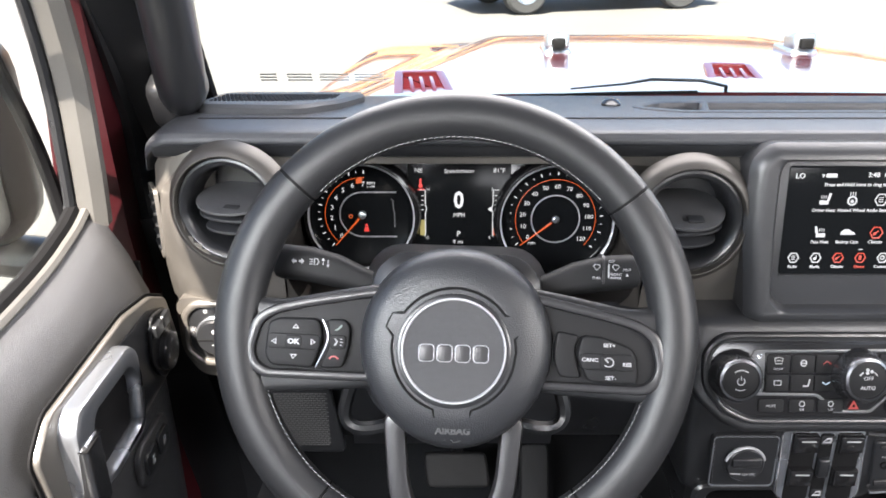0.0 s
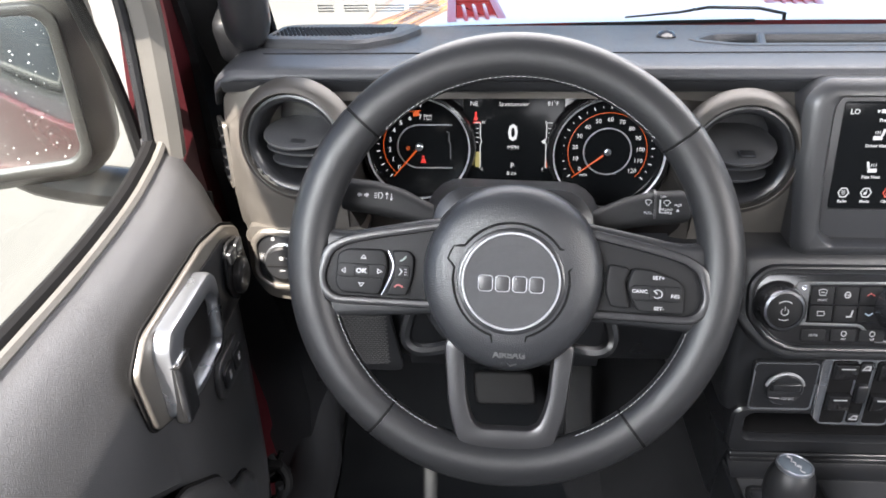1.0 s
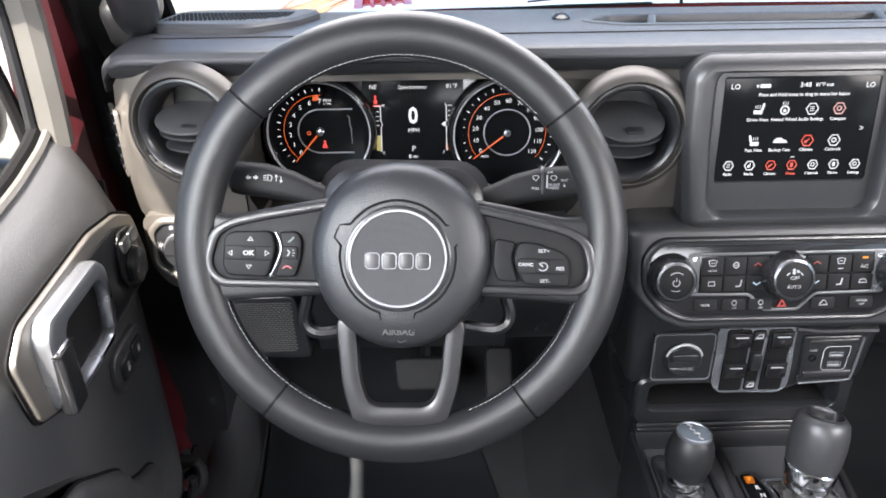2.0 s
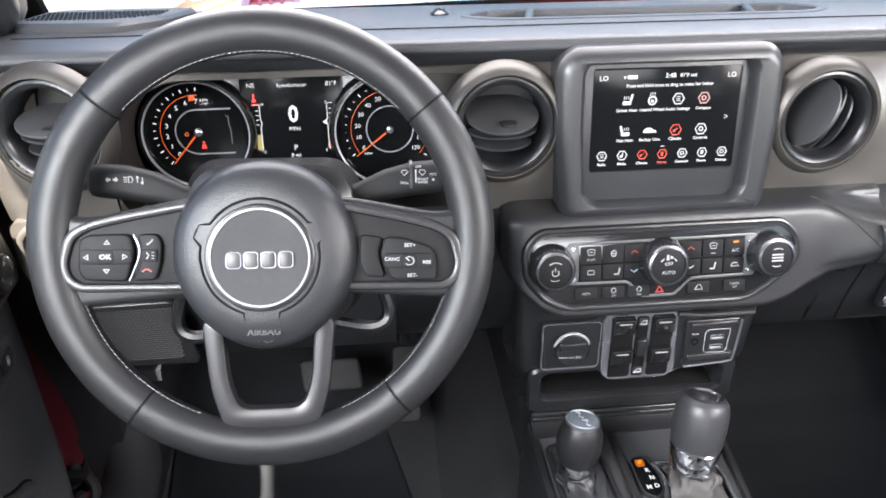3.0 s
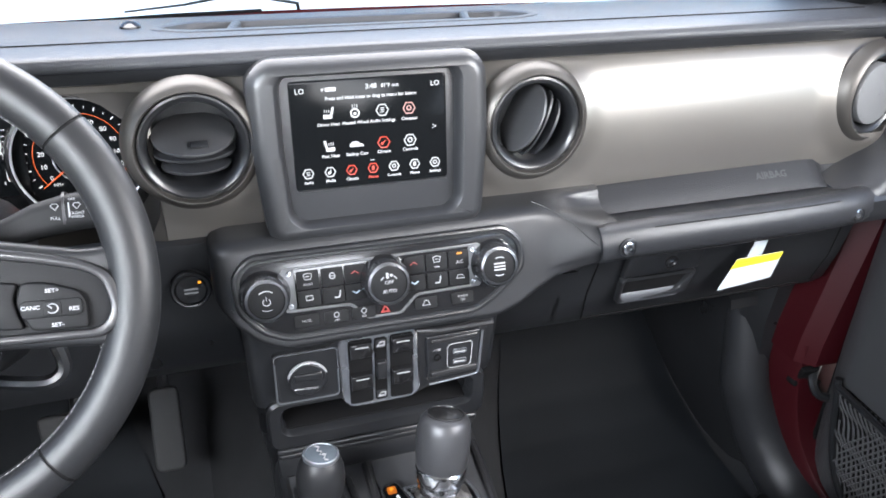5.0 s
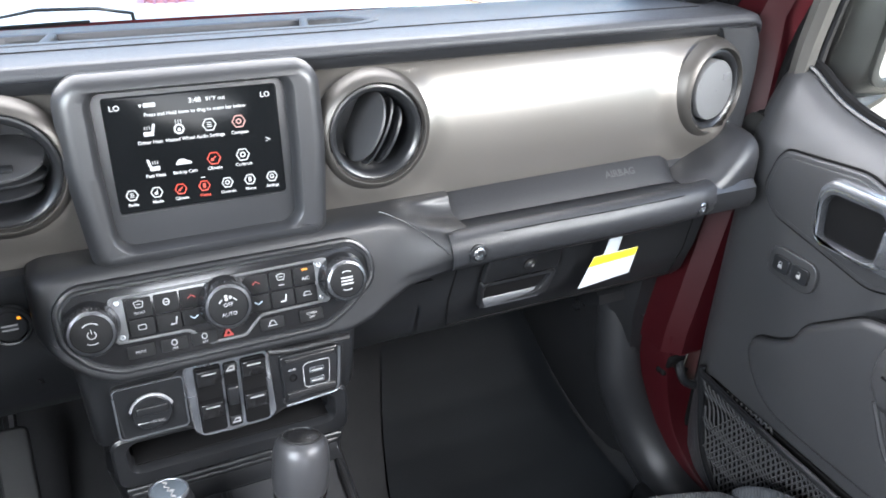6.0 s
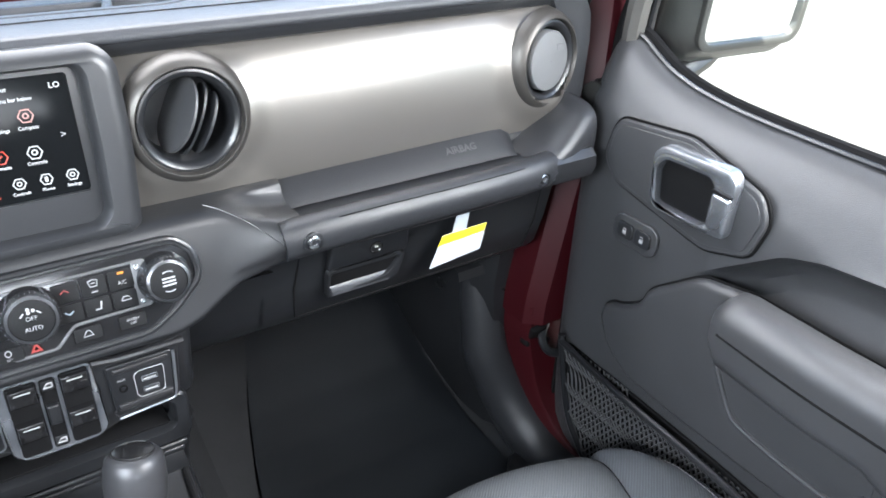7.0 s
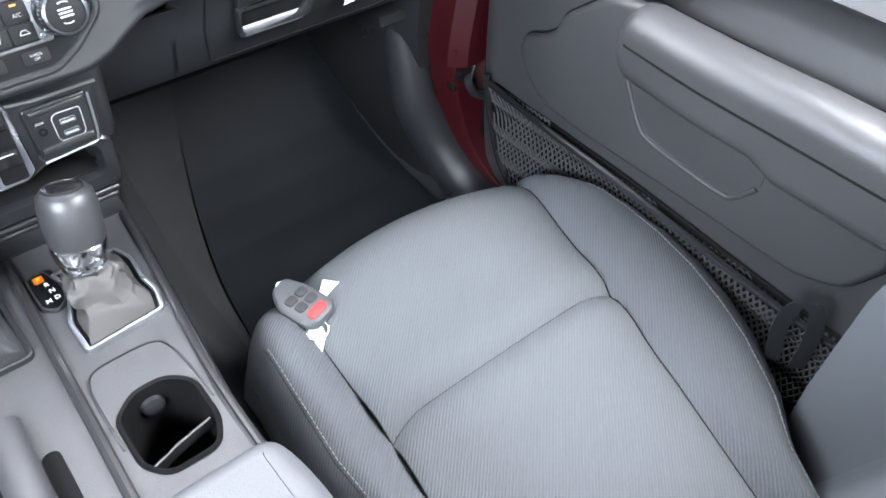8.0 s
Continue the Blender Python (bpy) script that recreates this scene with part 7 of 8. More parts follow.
for x in (-0.083, -0.057, -0.032):
    key(x, 0.014, 0.0235, 0.0175)
    key(x, -0.0045, 0.0235, 0.0155)
for x in (0.034, 0.060, 0.086):
    key(x, 0.0145, 0.0235, 0.0175)
    key(x, -0.0045, 0.0235, 0.0155)
for x in (-0.088, -0.056, -0.026, 0.045, 0.088):
    key(x, -0.0265, 0.026, 0.012)
def bars(x, y, w, n, gap, h, material=WHITE, name="symbol"):
    return part(name, merge(*[box(w, h, 0.0003, KZ @ pose(x, y + gap * (k - (n - 1) / 2), 0.0002), 0) for k in range(n)]), material, cc)
def fan_symbol(x, y):
    part("symbol", merge(tube([(x - 0.0045, y + 0.003, 0), (x - 0.003, y - 0.002, 0), (x + 0.003, y - 0.002, 0), (x + 0.0045, y + 0.003, 0), (x, y + 0.0042, 0), (x - 0.0045, y + 0.003, 0)], 0.0005, 5, m=KZ), box(0.004, 0.0008, 0.0003, KZ @ pose(x, y + 0.001, 0.0002), 0)), WHITE, cc)
def seat_symbol(x, y):
    part("symbol", merge(tube([(x - 0.003, y - 0.003, 0), (x + 0.002, y - 0.003, 0), (x + 0.0035, y + 0.0035, 0)], 0.0009, 5, m=KZ)), WHITE, cc)
def chevron(x, y, d, material):
    part("chevron", tube([(x - 0.004, y - d * 0.0013, 0), (x, y + d * 0.0013, 0), (x + 0.004, y - d * 0.0013, 0)], 0.0006, 5, m=KZ), material, cc)
REDP = mat("red_print", (0.6, 0.05, 0.04), 0.5, bump=0, vary=0, emit=0.060)
BLUEP = mat("pale_blue_print", (0.35, 0.45, 0.52), 0.5, bump=0, vary=0)
fan_symbol(-0.083, 0.0165)
word("FRONT", 0.0032, KZ @ pose(-0.083, 0.0095, 0), WHITE, cc)
part("symbol", merge(rim_frame(circle(0.0034, 14, -0.057, 0.0150), circle(0.0024, 14, -0.057, 0.0150), 0.0003, KZ, 0.00005), box(0.005, 0.0007, 0.0003, KZ @ pose(-0.057, 0.0150, 0.0002), 0)), WHITE, cc)
part("symbol", rim_frame(rrect(0.008, 0.005, 0.001, 3, -0.083, -0.004), rrect(0.0066, 0.0036, 0.0008, 3, -0.083, -0.004), 0.0003, KZ, 0.00005), WHITE, cc)
seat_symbol(-0.053, -0.004)
seat_symbol(0.060, -0.004)
chevron(-0.0325, 0.0155, 1, REDP)
chevron(0.0335, 0.0160, 1, REDP)
chevron(-0.0325, -0.0045, -1, BLUEP)
chevron(0.0335, -0.0040, -1, BLUEP)
fan_symbol(0.060, 0.0165)
bars(0.060, 0.0095, 0.006, 1, 0, 0.0009)
word("A/C", 0.0052, KZ @ pose(0.0865, 0.0115, 0), WHITE, cc)
part("indicator_lamp", box(0.006, 0.0018, 0.0004, KZ @ pose(0.0865, 0.0205, 0.0002), 0), LITA, cc, "lit amber indicator")
part("symbol", tube([(0.082, -0.0055, 0), (0.084, -0.002, 0), (0.089, -0.002, 0), (0.0915, -0.0055, 0), (0.082, -0.0055, 0)], 0.0005, 5, m=KZ), WHITE, cc)
word("MUTE", 0.0038, KZ @ pose(-0.0885, -0.0265, 0), WHITE, cc)
for x in (-0.056, -0.026):
    part("symbol", rim_frame(circle(0.0030, 14, x, -0.0245), circle(0.0022, 14, x, -0.0245), 0.0003, KZ, 0.00005), WHITE, cc)
    word("OFF", 0.0030, KZ @ pose(x, -0.0300, 0), WHITE, cc)
part("hazard_mark", rim_frame([(-0.0075, -0.0295), (0.0035, -0.0295), (-0.002, -0.0205)], [(-0.0042, -0.0277), (0.0002, -0.0277), (-0.002, -0.0238)], 0.0005, KZ, 0.00005), REDP, cc, "red hazard triangle")
part("symbol", merge(tube([(0.041, -0.0275, 0), (0.044, -0.0235, 0), (0.047, -0.0240, 0), (0.049, -0.0275, 0)], 0.0005, 5, m=KZ), box(0.010, 0.0007, 0.0003, KZ @ pose(0.045, -0.0285, 0.0002), 0)), WHITE, cc)
word("SCREEN", 0.0034, KZ @ pose(0.088, -0.0245, 0), WHITE, cc)
word("OFF", 0.0034, KZ @ pose(0.088, -0.0282, 0), WHITE, cc)
for x, y in ((-0.0925, 0.0215), (-0.0925, -0.0105), (0.0925, 0.0220), (0.0920, -0.0105)):
    part("screw", lathe([(0.0026, 0.0), (0.0025, 0.0014), (0.0018, 0.0018), (0.0005, 0.0014)], CM @ pose(x, y, 0.004), 16), SILVER, cc)
for i, (x, y, r) in enumerate(KN):
    m = CM @ pose(x, y, 0.004 + 0.0199)
    if i == 1:
        word("OFF", 0.0052, m @ pose(0, 0.0018, 0), WHITE, cc)
        word("AUTO", 0.0050, m @ pose(0, -0.0072, 0), WHITE, cc)
        part("fan_mark", merge(*[plate(circle(0.0016, 10, 0.0026 * math.cos(a), 0.0085 + 0.0016 * math.sin(a)), 0.0003, m, 0.00005) for a in (0, 2.1, 4.2)], tube([(-0.008, 0.0045, 0), (-0.005, 0.0075, 0)], 0.0006, 5, m=m), tube([(0.008, 0.0045, 0), (0.005, 0.0075, 0)], 0.0006, 5, m=m)), WHITE, cc)
    elif i == 0:
        part("power_mark", merge(tube([(0.0034 * math.cos(radians(a)), 0.0034 * math.sin(radians(a)) - 0.001, 0) for a in range(125, 416, 15)], 0.0005, 5, m=m), box(0.0007, 0.004, 0.0003, m @ pose(0, 0.0022, 0.0002), 0)), WHITE, cc)
        part("volume_arc", tube([(0.0095 * math.cos(radians(a)), 0.0095 * math.sin(radians(a)), 0) for a in range(50, 131, 8)], 0.0006, 5, m=m), WHITE, cc)
        part("volume_arc", tube([(0.0095 * math.cos(radians(a)), 0.0095 * math.sin(radians(a)), 0) for a in range(240, 301, 8)], 0.0004, 5, m=m), WHITE, cc)
    else:
        part("knob_bar", merge(*[box(0.012, 0.0016, 0.0003, m @ pose(0, (k - 1) * 0.0032, 0.0002), 0) for k in range(3)]), WHITE, cc)
        for a0, a1 in ((60, 121), (240, 301)):
            part("knob_arc", tube([(0.0095 * math.cos(radians(a)), 0.0095 * math.sin(radians(a)), 0) for a in range(a0, a1, 8)], 0.0006, 5, m=m), WHITE, cc)

# ---- switch panel marks ----
word("12V DC", 0.0042, SM @ pose(-0.0800, -0.0065, 0.0118), WHITE, sb)
part("socket_bar", box(0.030, 0.010, 0.004, SM @ pose(-0.0835, 0.008, 0.0120), 0.002, 3), BLACK, sb)
part("plug_mark", tube([(-0.0985, -0.0060, 0), (-0.0885, -0.0065, 0)], 0.0005, 5, m=SM @ pose(0, 0, 0.0115)), WHITE, sb)
for y in (0.032, -0.033):
    part("window_mark", rim_frame(rpoly([(-0.0090, y - 0.003), (0.0002, y - 0.003), (0.0002, y + 0.003), (-0.0050, y + 0.003)], 0.0008), rpoly([(-0.0072, y - 0.0015), (-0.0012, y - 0.0015), (-0.0012, y + 0.0015), (-0.0045, y + 0.0015)], 0.0005), 0.0005, SM @ pose(0, 0, 0.0082), 0.0001), WHITE, sb)
    part("blank_key", plate(rrect(0.0115, 0.0105, 0.002, 3, -0.0045, y), 0.0012, SM @ pose(0, 0, 0.0071), 0.0004), BLACK, sb)
word("AUX", 0.0040, SM @ pose(0.0585, 0.012, 0.0082), WHITE, sb)
part("aux_jack", lathe([(0.0042, 0), (0.0042, 0.0015), (0.0028, 0.0016), (0.0024, -0.002), (0.0005, -0.002)], SM @ pose(0.0590, 0.002, 0.008), 20), MATTE, sb)
part("usb_frame", rim_frame(rpoly([(0.070, 0.013), (0.0745, 0.017), (0.099, 0.017), (0.1000, 0.013), (0.0985, -0.012), (0.0955, -0.015), (0.0735, -0.015), (0.0705, -0.011)], 0.003), rpoly([(0.0708, 0.0127), (0.0747, 0.0163), (0.0986, 0.0163), (0.0993, 0.0127), (0.0979, -0.0115), (0.0952, -0.0143), (0.0738, -0.0143), (0.0712, -0.0108)], 0.003), 0.0006, SM @ pose(0, 0, 0.0080), 0.0001), WHITE, sb)
for y in (0.006, -0.007):
    part("usb_port", rim_frame(rrect(0.016, 0.0065, 0.0012, 3, 0.085, y), rrect(0.0135, 0.004, 0.0008, 3, 0.085, y), 0.0008, SM @ pose(0, 0, 0.0080), 0.0002), SILVER, sb)
    part("port_tongue", box(0.0125, 0.0016, 0.0005, SM @ pose(0.085, y - 0.0008, 0.0082), 0), WHITE, sb)

# gear letters
for t, y, x, mm in (("P", 0.571, 0.3835, LITA), ("R", 0.559, 0.3880, LITW), ("N", 0.548, 0.3900, LITW), ("D", 0.536, 0.3915, LITW), ("M", 0.535, 0.3825, LITW)):
    word(t, 0.0078, pose(x, y, CZ + 0.0042), mm, pr, bold=0.0002)
part("amber_glow", plate(rrect(0.010, 0.011, 0.002, 3, 0.3835, 0.571), 0.0002, pose(0, 0, CZ + 0.0040), 0.00005), mat("amber_lens", (0.45, 0.12, 0.01), 0.4, bump=0, vary=0, emit=0.085), pr)
# pattern on the transfer lever
part("shift_pattern", merge(tube([(-0.006, 0.009, 0), (-0.006, 0.003, 0), (0.000, 0.003, 0), (0.000, -0.002, 0), (0.005, -0.002, 0), (0.005, -0.009, 0)], 0.0005, 5, m=TLM @ pose(0, 0, 0.0604)), *[box(0.004, 0.0025, 0.0003, TLM @ pose(x, y, 0.0602), 0) for x, y in ((-0.009, 0.009), (-0.004, 0.001), (0.008, -0.009))]), WHITE, tl)
# ---- dashboard details ----
# speaker pod on the driver's corner of the top pad
spk = ccw(rpoly([(-0.247, 0.752), (-0.140, 0.742), (-0.104, 0.785), (-0.086, 0.862), (-0.100, 0.880), (-0.235, 0.880), (-0.247, 0.86)], 0.015))
def pad_z(y):
    return float(np.interp(y, [p[0] for p in TOP[4:10]], [p[1] for p in TOP[4:10]]))
sp = thing("dash_speaker", (-0.17, 0.81, 1.30), "raised black speaker grille on the dashboard top", "speaker")
part("pod", loft([[(x, y, pad_z(y) - 0.004) for x, y in spk], [(x, y, pad_z(y) + 0.006) for x, y in spk], [(x, y, pad_z(y) + 0.0095) for x, y in inset(spk, 0.003)], [(x, y, pad_z(y) + 0.010) for x, y in inset(spk, 0.008)]]), PAD, sp)
holes = []
for i in range(30):
    for j in range(9):
        x, y = -0.235 + 0.0045 * i + (0.00225 if j % 2 else 0), 0.775 + 0.0075 * j
        if -0.238 < x < -0.112 - max(0.0, 0.80 - y) * 0.6 and y > 0.772 + max(0.0, (x + 0.16)) * 0.35:
            holes.append(box(0.0026, 0.0048, 0.0006, pose(x, y, pad_z(y) + 0.0102), 0))
tagged(part("grille", merge(*holes), MATTE, sp, "fine dark grille holes"), kind="stuff")
# open tray in the middle of the pad
ty = thing("dash_tray", (0.41, 0.80, 1.30), "long open tray with dividers on the dashboard top", "tray")
tr_o = ccw(TRAY)
part("tray_rim", loft([[(x, y, pad_z(y) - 0.002) for x, y in inset(tr_o, -0.011)], [(x, y, pad_z(y) + 0.0014) for x, y in inset(tr_o, -0.009)], [(x, y, pad_z(y) + 0.0022) for x, y in inset(tr_o, -0.003)], [(x, y, pad_z(y) + 0.0008) for x, y in inset(tr_o, 0.001)], [(x, y, pad_z(y) - 0.006) for x, y in inset(tr_o, 0.003)]], caps=(False, False)), PAD, ty)
part("tray_basin", loft([[(x, y, pad_z(y) - 0.004) for x, y in inset(tr_o, 0.0025)], [(x, y, pad_z(y) - 0.030) for x, y in inset(tr_o, 0.006)]], caps=(False, True)), BLACK, ty)
for x in (0.268, 0.522):
    part("divider", loft([[(x + 0.016 * u + q[0], 0.768 + 0.064 * u, pad_z(0.80) - 0.014 + q[1]) for q in rrect(0.010, 0.026, 0.0045, 4)] for u in (0.0, 0.25, 0.5, 0.75, 1.0)]), PAD, ty)
part("sensor_dome", lathe([(0.0105, 0), (0.010, 0.003), (0.0065, 0.0065), (0.0005, 0.0078)], pose(0.180, 0.818, pad_z(0.818)), 24), GLOSS, dash)
# end vents
for s in (0, 1):
    ev = thing("end_vent", ((-0.281 if s == 0 else 1.057), 0.715, 1.21), "slotted black side vent at the dashboard's end", "vent", group="side vents")
    sd = (lambda b: b) if s == 0 else flip_x
    part("frame", sd(rim_frame(rrect(0.034, 0.072, 0.004, 3), rrect(0.026, 0.062, 0.003, 3), 0.004, pose(-0.2815, 0.712, 1.215, 90, 0, -62), 0.001)), PANEL if s == 0 else DARK, ev)
    part("well", sd(plate(rrect(0.027, 0.063, 0.003, 3), 0.001, pose(-0.2815, 0.712, 1.215, 90, 0, -62), 0.0003)), MATTE, ev)
    for k in range(5):
        part("slat", sd(box(0.026, 0.002, 0.008, pose(-0.2815, 0.712, 1.215, 90, 0, -62) @ pose(0, -0.024 + 0.012 * k, 0.002, 25, 0, 0), 0.0006)), BLACK, ev)
# headlight switch
hl = thing("headlight_switch", (-0.232, 0.664, 1.115), "round headlight switch in a grey octagonal frame", "switch")
HLM = face(-0.228, 0.668, 1.114, 6)
part("frame", rim_frame(rpoly([(-0.030, 0.020), (-0.018, 0.033), (0.030, 0.033), (0.036, 0.02), (0.036, -0.026), (0.020, -0.038), (-0.014, -0.036), (-0.030, -0.020)], 0.006), rpoly([(-0.023, 0.017), (-0.014, 0.026), (0.026, 0.026), (0.029, 0.017), (0.029, -0.021), (0.016, -0.030), (-0.010, -0.029), (-0.023, -0.017)], 0.005), 0.007, HLM, 0.003), PANEL, hl)
part("plate", plate(rpoly([(-0.023, 0.017), (-0.014, 0.026), (0.026, 0.026), (0.029, 0.017), (0.029, -0.021), (0.016, -0.030), (-0.010, -0.029), (-0.023, -0.017)], 0.005), 0.003, HLM, 0.001), BLACK, hl)
part("dial", lathe([(0.0185, 0.003), (0.018, 0.012), (0.0165, 0.0135), (0.0005, 0.0138)], HLM @ pose(0.004, -0.003, 0), 36), BLACK, hl)
part("dial_ring", lathe([(0.0202, 0.003), (0.0202, 0.006), (0.0186, 0.007)], HLM @ pose(0.004, -0.003, 0), 36), SILVER, hl)
part("dial_split", box(0.034, 0.0012, 0.0012, HLM @ pose(0.004, -0.005, 0.0138), 0), MATTE, hl)
part("dial_mark", merge(plate(circle(0.0022, 10, 0.004, 0.004), 0.0003, HLM @ pose(0, 0, 0.0139), 0.00005), box(0.004, 0.0008, 0.0003, HLM @ pose(0.010, 0.004, 0.014), 0), box(0.006, 0.0009, 0.0003, HLM @ pose(0.004, -0.010, 0.014), 0)), WHITE, hl)
sunm = [plate(circle(0.0015, 8, -0.0195, 0.002), 0.0003, HLM @ pose(0, 0, 0.0031), 0.00005)] + [box(0.0014, 0.0005, 0.0003, HLM @ pose(-0.0195 + 0.003 * math.cos(k * 0.785), 0.002 + 0.003 * math.sin(k * 0.785), 0.0032, 0, 0, 45 * k), 0) for k in range(8)]
part("lamp_mark", merge(*sunm), WHITE, hl)
part("lamp_mark", rim_frame(circle(0.002, 10, -0.006, 0.0215), circle(0.0012, 10, -0.006, 0.0215), 0.0003, HLM @ pose(0, 0, 0.0031), 0.00005), WHITE, hl)
# starter button
stb = thing("start_button", (0.206, 0.655, 1.088), "round black start button with an amber lamp", "button")
STM = face(0.206, 0.658, 1.090, 6)
part("ring", lathe([(0.0195, -0.004), (0.0195, 0.003), (0.0180, 0.0045), (0.0158, 0.004), (0.0155, 0.001)], STM, 36), BLACK, stb)
part("button", lathe([(0.0152, -0.002), (0.0150, 0.0025), (0.0135, 0.0035), (0.0005, 0.0030)], STM, 36), BLACK, stb)
part("amber_lamp", box(0.003, 0.0025, 0.0004, STM @ pose(0.0085, 0.0075, 0.0037), 0), LITA, stb)
part("label_bar", merge(*[box(0.013, 0.0018, 0.0003, STM @ pose(0, 0.001 - 0.004 * k, 0.0036), 0) for k in range(2)], box(0.008, 0.0012, 0.0003, STM @ pose(0, -0.0165, 0.0042), 0)), LITD, stb)
# speaker mesh and cover low on the driver's side
lg = thing("knee_grille", (-0.15, 0.66, 1.01), "black perforated panel beside the steering column", "grille")
LGM = face(-0.148, 0.660, 1.018, -6)
part("cover", plate(rpoly([(-0.062, 0.040), (0.034, 0.042), (0.046, -0.048), (-0.040, -0.046), (-0.062, -0.015)], 0.010), 0.006, LGM, 0.002), BLACK, lg)
tagged(part("mesh", merge(*[box(0.0032, 0.0014, 0.0006, LGM @ pose(-0.050 + 0.0045 * i + (0.00225 if j % 2 else 0), -0.036 + 0.0030 * j, 0.0062), 0) for i in range(18) for j in range(24) if -0.052 + 0.45 * max(0.0, -0.01 - (-0.036 + 0.003 * j)) < -0.050 + 0.0045 * i < 0.030]), mat("mesh_plastic", (0.05, 0.05, 0.05), 0.5, bump=0.1), lg), kind="stuff")
part("column_cover", loft([[(x, y, z) for y, z in ((0.700, 0.966), (0.672, 0.972), (0.660, 1.0), (0.655, 1.06), (0.70, 1.07))] for x in (-0.095, -0.09, 0.11, 0.115)]), BLACK, lg)

# passenger side
word("AIRBAG", 0.0125, face(0.868, 0.6565, 1.1395, 47) @ pose(0, 0, 0.0004), EMB, dash, lift=0.0010, bold=0.0003)
for x, y in ((0.6425, 0.5885), (0.942, 0.5905)):
    bt = part("bolt", lathe([(0.0105, -0.004), (0.0105, 0.0005), (0.0085, 0.0012), (0.0080, -0.0025), (0.0072, -0.002), (0.0068, 0.0005), (0.0050, 0.0012), (0.0005, 0.0010)], face(x, y - 0.0028, 1.1115, 4), 28), BLACK, dash)
    part("bolt_head", lathe([(0.0066, -0.002), (0.0066, 0.0012), (0.0052, 0.002), (0.0030, 0.002), (0.0026, 0.0005), (0.0005, 0.0005)], face(x, y - 0.0028, 1.1115, 4), 20), CHROME, bt)
def on_bar(x0, x1, a, r=0.0192):
    return [p + Vector((0, -r * math.cos(radians(a)), 1.15 * r * math.sin(radians(a)))) for p in bar if x0 <= p.x <= x1]
for a in (52, -58):
    part("bar_seam", tube(on_bar(0.665, 0.925, a), 0.0007, 6), MATTE, dash)
gb = thing("glove_box", (0.80, 0.68, 1.0), "black glove box lid with a recessed pull and key latch", "glove box")
part("lid_seam", tube([(0.662, 0.6645, 1.062), (0.655, 0.675, 1.00), (0.66, 0.690, 0.952), (1.01, 0.690, 0.952), (1.015, 0.676, 1.0), (1.012, 0.6645, 1.062)], 0.0012, 6), MATTE, gb)
GBM = face(0.748, 0.6650, 1.030, -12)
part("latch_plate", plate(rpoly([(-0.052, 0.030), (0.050, 0.030), (0.052, -0.008), (-0.056, -0.010)], 0.006), 0.007, GBM @ pose(0, 0, -0.002), 0.003), BLACK, gb)
part("key_cylinder", lathe([(0.0085, 0.0), (0.0085, 0.0015), (0.0065, 0.0018), (0.0060, 0.001), (0.0005, 0.001)], GBM @ pose(0.006, 0.010, 0.005), 28), GLOSS, gb)
part("key_slot", box(0.0055, 0.0016, 0.0006, GBM @ pose(0.006, 0.010, 0.0062), 0), CHROME, gb)
# Paler than the lid: the lip's highlight is in the grey.
LIPM = mat("lip_highlight", (0.030, 0.032, 0.035), 0.30, bump=0.1)
po_g = rpoly([(-0.056, -0.010), (0.050, -0.010), (0.042, -0.049), (-0.054, -0.052)], 0.007)
pi_g = rpoly([(-0.051, -0.010), (0.044, -0.010), (0.028, -0.041), (-0.050, -0.045)], 0.010)
part("pull_frame", rim_frame(po_g, pi_g, 0.009, GBM @ pose(0, 0, -0.002), 0.0025), BLACK, gb)
# Flat near-black sheet for the recess's shade; the lid has no cut.
part("pull_recess_shade", plate(rpoly([(-0.053, -0.010), (0.047, -0.010), (0.036, -0.046), (-0.052, -0.049)], 0.006), 0.0015, GBM @ pose(0, 0, -0.0008), 0.0005), MATTE, gb)
part("pull_scoop", loft([[(x, -0.037, -0.0005), (x, -0.043, 0.006), (x, -0.048, 0.0075), (x, -0.049, 0.004), (x, -0.049, -0.002), (x, -0.037, -0.002)] for x in (-0.048, -0.03, 0.015, 0.030)], GBM), LIPM, gb)
tag = thing("warning_tag", (0.865, 0.655, 1.03), "white and yellow paper warning tag hung from the glove box", "tag")
TGM2 = face(0.867, 0.652, 1.026, -10)
part("strip", plate([(-0.010, 0.006), (0.011, 0.007), (0.012, 0.040), (-0.007, 0.040)], 0.0006, TGM2 @ pose(0, 0, 0.001), 0.0001), PAPER, tag)
part("sheet", plate([(-0.037, -0.041), (0.040, -0.032), (0.042, 0.010), (-0.025, 0.008)], 0.0008, TGM2 @ pose(0, 0, 0.002), 0.0002), PAPER, tag, "white printed paper")
part("header_band", plate([(-0.0300, -0.0070), (0.0397, -0.0020), (0.042, 0.0102), (-0.025, 0.0082)], 0.0004, TGM2 @ pose(0, 0, 0.0029), 0.0001), YELLOW, tag, "yellow printed band")
part("text_bar", merge(*[box(0.052 - 0.004 * (k % 2), 0.0009, 0.0002, TGM2 @ pose(0.003 - 0.0012 * k, -0.0150 - 0.0042 * k, 0.0030, 0, 0, 6), 0) for k in range(5)]), mat("pale_blue_print_bars", (0.35, 0.42, 0.48), 0.7, bump=0, vary=0), tag)
part("text_bar", merge(*[box(0.054, 0.0014, 0.0002, TGM2 @ pose(0.005 - 0.002 * k, 0.0040 - 0.0045 * k, 0.0035, 0, 0, 3), 0) for k in range(2)]), mat("dark_olive_print", (0.25, 0.20, 0.01), 0.7, bump=0, vary=0), tag)

